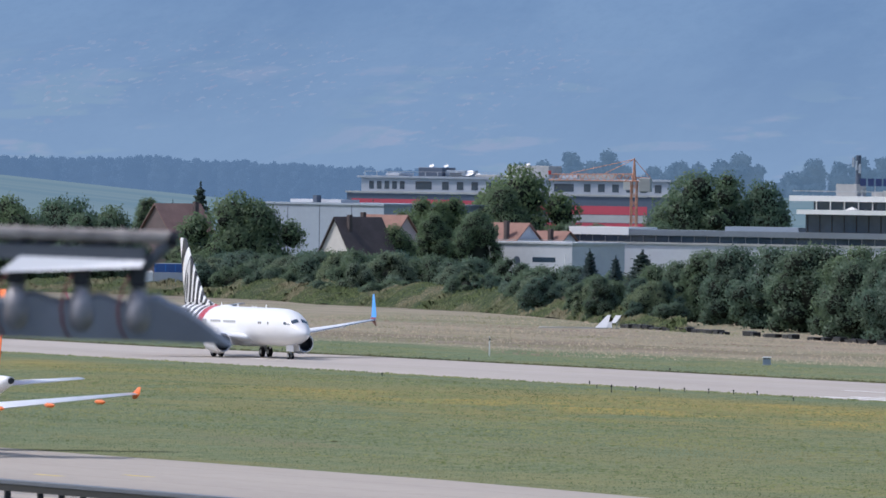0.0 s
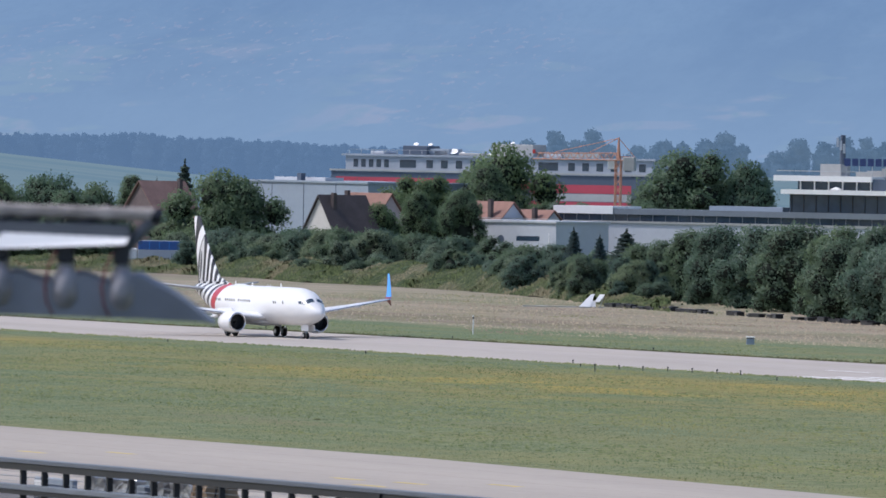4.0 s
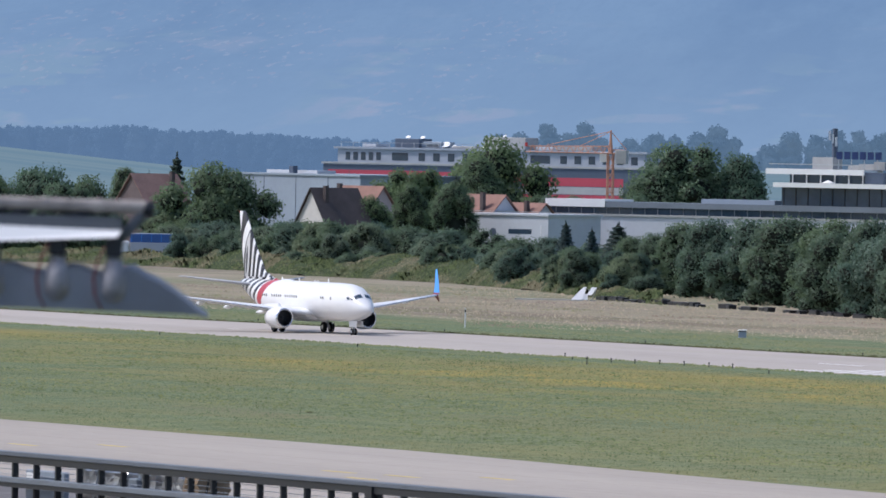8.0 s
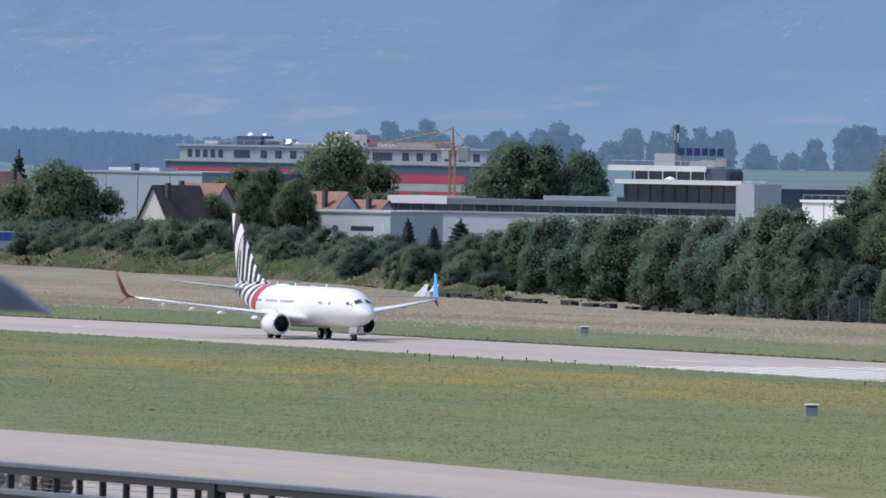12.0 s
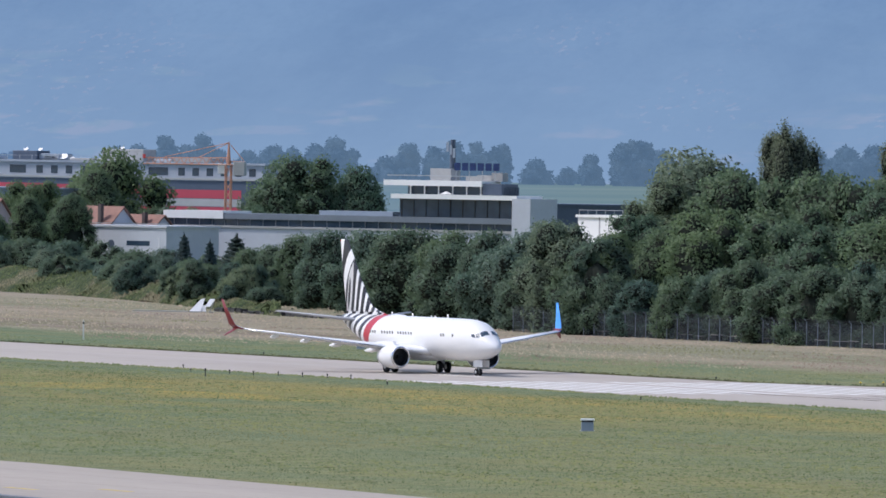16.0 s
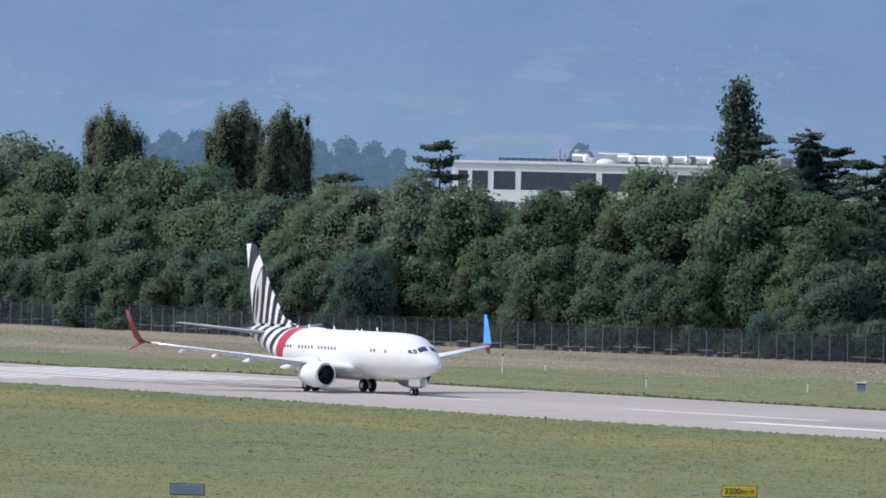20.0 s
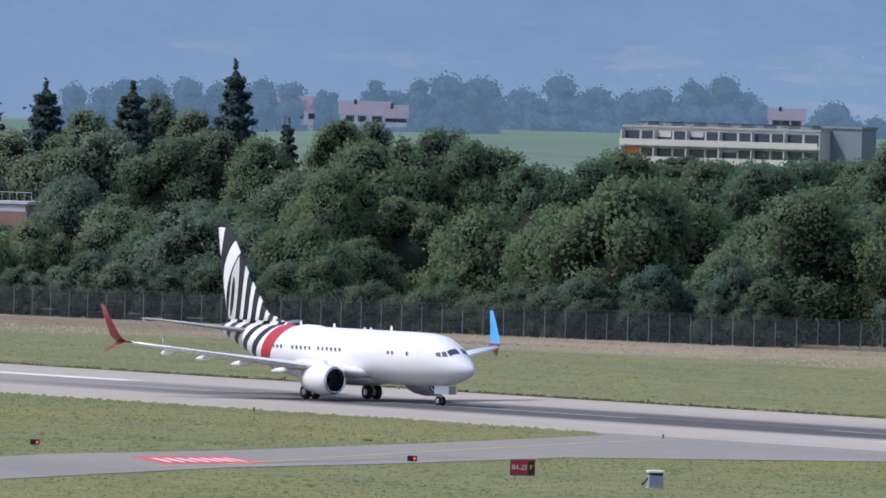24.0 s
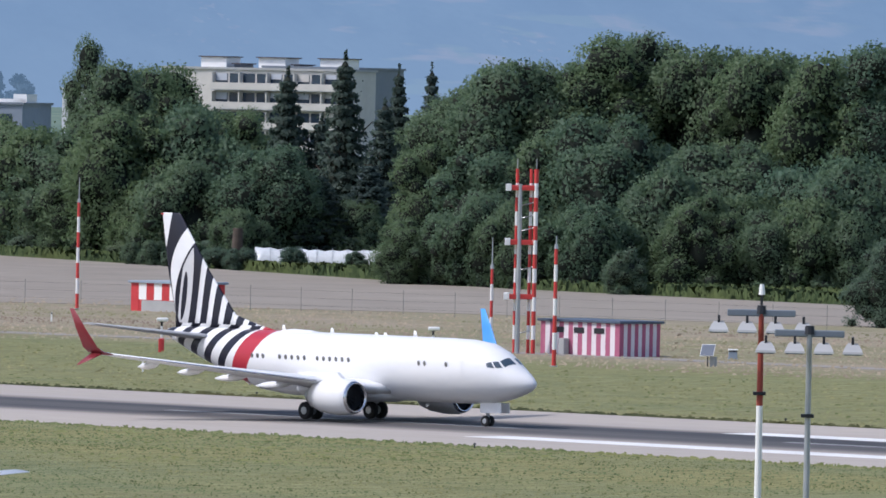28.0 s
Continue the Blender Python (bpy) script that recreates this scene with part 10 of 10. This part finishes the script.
# ---- the terminal's roof in front ----
def roof_rail():
    """A steel balustrade on the pier roof: two rails, balusters and tension wires."""
    z = 17.7
    a, b = Vector((-100.98, 43.19, 17.7)), Vector((-86.36, 43.45, 17.7))
    m, n = facing(a, b)
    m = Matrix.Translation((0, 0, z)) @ m
    top = thing("balustrade", "dark steel roof balustrade with two flat rails", "railing", m)
    part("top_rail", box(-2, n, -0.075, 0.05, -0.022, 0.024, bevel=0.006), surface("rail_grey", (0.115, 0.13, 0.15), 0.5, 0.2), top)
    part("top_rail_edge", box(-2, n, -0.06, -0.035, -0.09, -0.023), BLACK, top)
    step = n * 42.07 / 1180
    bar = None
    k = 0
    while k * step < n:
        if bar is None:
            bar = part("baluster", box(-0.018, 0.018, -0.03, 0.03, -0.62, -0.03), BLACK, top)
        else:
            again(bar, pose((k + 0.56) * step, 0, 0))
        k += 1
    for dz in (-0.11, -0.16, -0.21):
        part("tension_wire", rod((-2, 0.02, dz), (n, 0.02, dz), 0.0035, n=5), STEEL, top)
    part("lower_rail", box(-2, n, -0.115, 0.05, -0.29, -0.235, bevel=0.006), surface("rail_pale", (0.15, 0.17, 0.19), 0.5, 0.2), top)
    part("lower_rail_edge", box(-2, n, -0.1, -0.075, -0.335, -0.291), BLACK, top)
    part("latch", box(n * 0.615, n * 0.625, -0.08, 0.0, -0.16, -0.02), BLACK, top)
    roof = thing("pier_roof", "grey gravel roof of the terminal pier", "roof", m)
    part("roof_deck", box(-8, n + 4, -3.0, 5.0, -0.95, -0.62), GRAVEL, roof)
    part("pier_wall", box(-8, n + 4, -2.9, 4.9, -z, -0.951), GREY_WALL, roof)
    # wrapped bundles, a printed board and boxes on the roof
    for x, w, mat, label, kind in ((0.88, 0.94, GREY_WALL, "grey board with a printed strip", "board"), (1.9, 0.42, SILVER, "bundle wrapped in silver foil", "bundle"), (2.44, 0.5, SILVER, "bundle wrapped in crumpled silver foil", "bundle"),
                                   (2.98, 0.19, SLATE_WALL, "small grey box", "box"), (3.39, 0.35, SILVER, "crumpled silver bundle", "bundle"), (3.91, 0.5, SILVER, "silver bundle tied with a strap", "bundle"), (4.33, 0.34, WOOD, "brown sacking bundle", "bundle")):
        o = thing("roof_" + kind, label + " on the pier roof", kind, m @ pose(x, 0.3, -0.62))
        h = 0.5 if kind == "bundle" else 0.45
        if kind != "bundle":
            part("carton", box(-w / 2, w / 2, 0, 0.06 if kind == "board" else 0.2, 0, h, bevel=0.01), mat, o)
            part("printed_strip", box(-w * 0.15, w * 0.32, -0.006, -0.001, h - 0.1, h - 0.06), DARK_WALL, o)
            if kind == "board":
                part("white_sheet", box(-w * 0.47, -w * 0.25, -0.006, -0.001, h - 0.2, h - 0.03), WHITE_PAINT, o)
        else:
            bm = box(-w / 2, w / 2, 0, 0.35, 0, h)
            bmesh.ops.subdivide_edges(bm, edges=bm.edges[:], cuts=7, use_grid_fill=True)
            for v in bm.verts:
                v.co += Vector((noise.noise(v.co * 9 + Vector((x, 0, 0))), noise.noise(v.co * 11 + Vector((x, 5, 0))), noise.noise(v.co * 10 + Vector((0, x, 3))))) * (0.05 if v.co.z > 0.05 else 0)
            part("wrapping", bm, mat, o)
            part("strap", box(-w / 2 - 0.02, w / 2 + 0.02, -0.06, -0.045, h * 0.7, h * 0.7 + 0.02), BLACK, o)
    stick = thing("roof_stick", "thin dark stick leaning on the pier roof", "stick", m @ pose(4.68, 0.3, -0.62))
    part("shaft", rod((-0.1, 0, 0), (0.08, 0, 0.52), 0.012, n=6), BLACK, stick)


roof_rail()


def apron_fixture():
    """A bank of clamps and lamps on a rusty pipe arm, carried by a mast beside the terrace."""
    r = 18.0
    c = Vector((-16.45, 7.32, 20.867))
    k = r / 19053.93
    m = pose(c.x, c.y, c.z, 0, 0, math.degrees(math.atan2(-c.x, c.y))) @ pose(0, 0, 0, 0, 1.0, 0)
    top = thing("lamp_bank", "grey steel lamp bank under a rusty pipe arm", "lamp", m)
    def q(x):
        return (x - 300) * k
    def v(y):
        return (420 - y) * k
    pale, rust = surface("weathered_zinc", (0.45, 0.46, 0.47), 0.55, 0.4, vary=0.2, grain=30), surface("rusty_pipe", (0.42, 0.38, 0.35), 0.7, vary=0.45, grain=18)
    part("pipe", rod((q(-300), 0, v(416)), (q(305), 0, v(416)), 12 * k, n=14), rust, top, "rust-stained pipe")
    part("pipe_cap", rod((q(300), 0, v(418)), (q(318), 0, v(420)), 13 * k, n=14), BLACK, top)
    part("channel", box(q(-300), q(262), -0.02, 0.05, v(462), v(436)), surface("channel_grey", (0.1, 0.11, 0.125), 0.6), top)
    part("arm", rod((q(300), 0, v(428)), (q(258), 0, v(474)), 11 * k, n=10), bpy.data.materials["channel_grey"], top)
    part("reflector", loft([[(q(5), -0.06, v(486)), (q(255), -0.06, v(470)), (q(255), 0.1, v(470)), (q(5), 0.1, v(486))], [(q(40), -0.04, v(456)), (q(262), -0.04, v(458)), (q(262), 0.1, v(458)), (q(40), 0.1, v(456))]], smooth=False), WHITE_PAINT, top, "white reflector plate")
    for x in (-150, 15, 60, 165):
        part("strut", rod((q(x + 42), 0.0, v(424)), (q(x), 0.0, v(442)), 7 * k, n=8), DARK_STEEL, top)
    for x in (30, 118, 214):
        part("pipe_clamp", rod((q(x), 0, v(416)), (q(x + 10), 0, v(416)), 14 * k, n=14), rust, top)
    lamps = (-90, 35, 150, 250)
    outline = [(x, 530 - sum(13 * math.exp(-((x - l - 32) / 26) ** 2) for l in lamps), 600) for x in range(-300, 300, 12)] + [(305, 528, 600), (335, 540, 601), (370, 562, 601), (400, 584, 602), (420, 598, 603)]
    housing = loft([[(q(x), y, z) for y, z in ((-0.06, v(lo)), (0.08, v(lo)), (0.08, v(hi + 4)), (0.03, v(hi)), (-0.03, v(hi + 2)), (-0.06, v(hi + 9)))] for x, hi, lo in outline], smooth=False)
    part("housing", housing, surface("housing_blue_grey", (0.2, 0.215, 0.245), 0.55, 0.2, vary=0.3, grain=7), top, "blue-grey tapered housing")
    tarnish = surface("tarnished_metal", (0.3, 0.29, 0.3), 0.5, 0.35, vary=0.5, grain=24)
    for x in lamps:
        part("clamp", box(q(x - 15), q(x + 15), -0.04, 0.04, v(506), v(470), bevel=0.004), DARK_STEEL, top)
        part("neck", rod((q(x + 2), -0.02, v(515)), (q(x + 2), -0.02, v(500)), 12 * k, 16 * k, 14), STEEL, top)
        part("lamp_globe", loft([[(q(x + 2) + r * k * math.cos(2 * math.pi * a / 18), -0.045 + r * k * math.sin(2 * math.pi * a / 18), v(y)) for a in range(18)] for y, r in ((512, 13), (524, 19), (538, 25), (554, 28), (570, 27), (584, 20), (592, 9))]), tarnish, top, "tarnished silver lamp globe")
        path = [(x - 16, 486), (x - 28, 512), (x - 34, 545), (x - 30, 575), (x - 18, 597)]
        part("cable", loft([[(q(a) + 2.2 * k * math.cos(math.pi * c / 3), -0.07 + 2.2 * k * math.sin(math.pi * c / 3), v(b)) for c in range(6)] for a, b in path]), surface("dull_red_cable", (0.13, 0.035, 0.035), 0.7, vary=0.2) if x == -90 else bpy.data.materials["dull_red_cable"], top, "dull red cable")
    part("mast", rod((q(-280), 0, -c.z), (q(-280), 0, v(400)), 0.045, 0.035, 12), STEEL, top, "steel mast")


apron_fixture()


def motions():
    """The take-off run and the two jets taxiing the other way."""
    run = [(0, -1040), (3, -1034.1), (8, -1018.1), (11, -993.3), (15, -927.3), (17, -879.8), (20, -791.8), (22, -721.7), (22.5, -702.9), (24.5, -623.7), (25, -602.3), (25.5, -580.1), (26, -557.6), (28, -462.8)]
    walk(ZEBRA_JET, [(t, pose(x, RWY, 0.035)) for t, x in run])
    walk(BLUE_JET, [(t, pose(-347.74  - 7.0 * (t - 27.0), 304.36, 0.03, 0, 0, 180)) for t in (0.0, 14.0, 28.0)])
    walk(ORANGE_JET, [(t, pose(-725.49 - 10.0 * t, 296.66, 0.03, 0, 0, 180)) for t in (0.0, 14.0, 28.0)])
    van = [(0.0, -853.0, 651.0), (20.0, -846.0, 651.0), (23.0, -779.58 - 24.8, 661.18 - 10.4), (25.0, -779.58, 661.18), (28.0, -779.58 + 37.2, 661.18 + 15.6)]
    walk(VAN, [(t, pose(x, y, 0.02, 0, 0, 22.8)) for t, x, y in van])


motions()
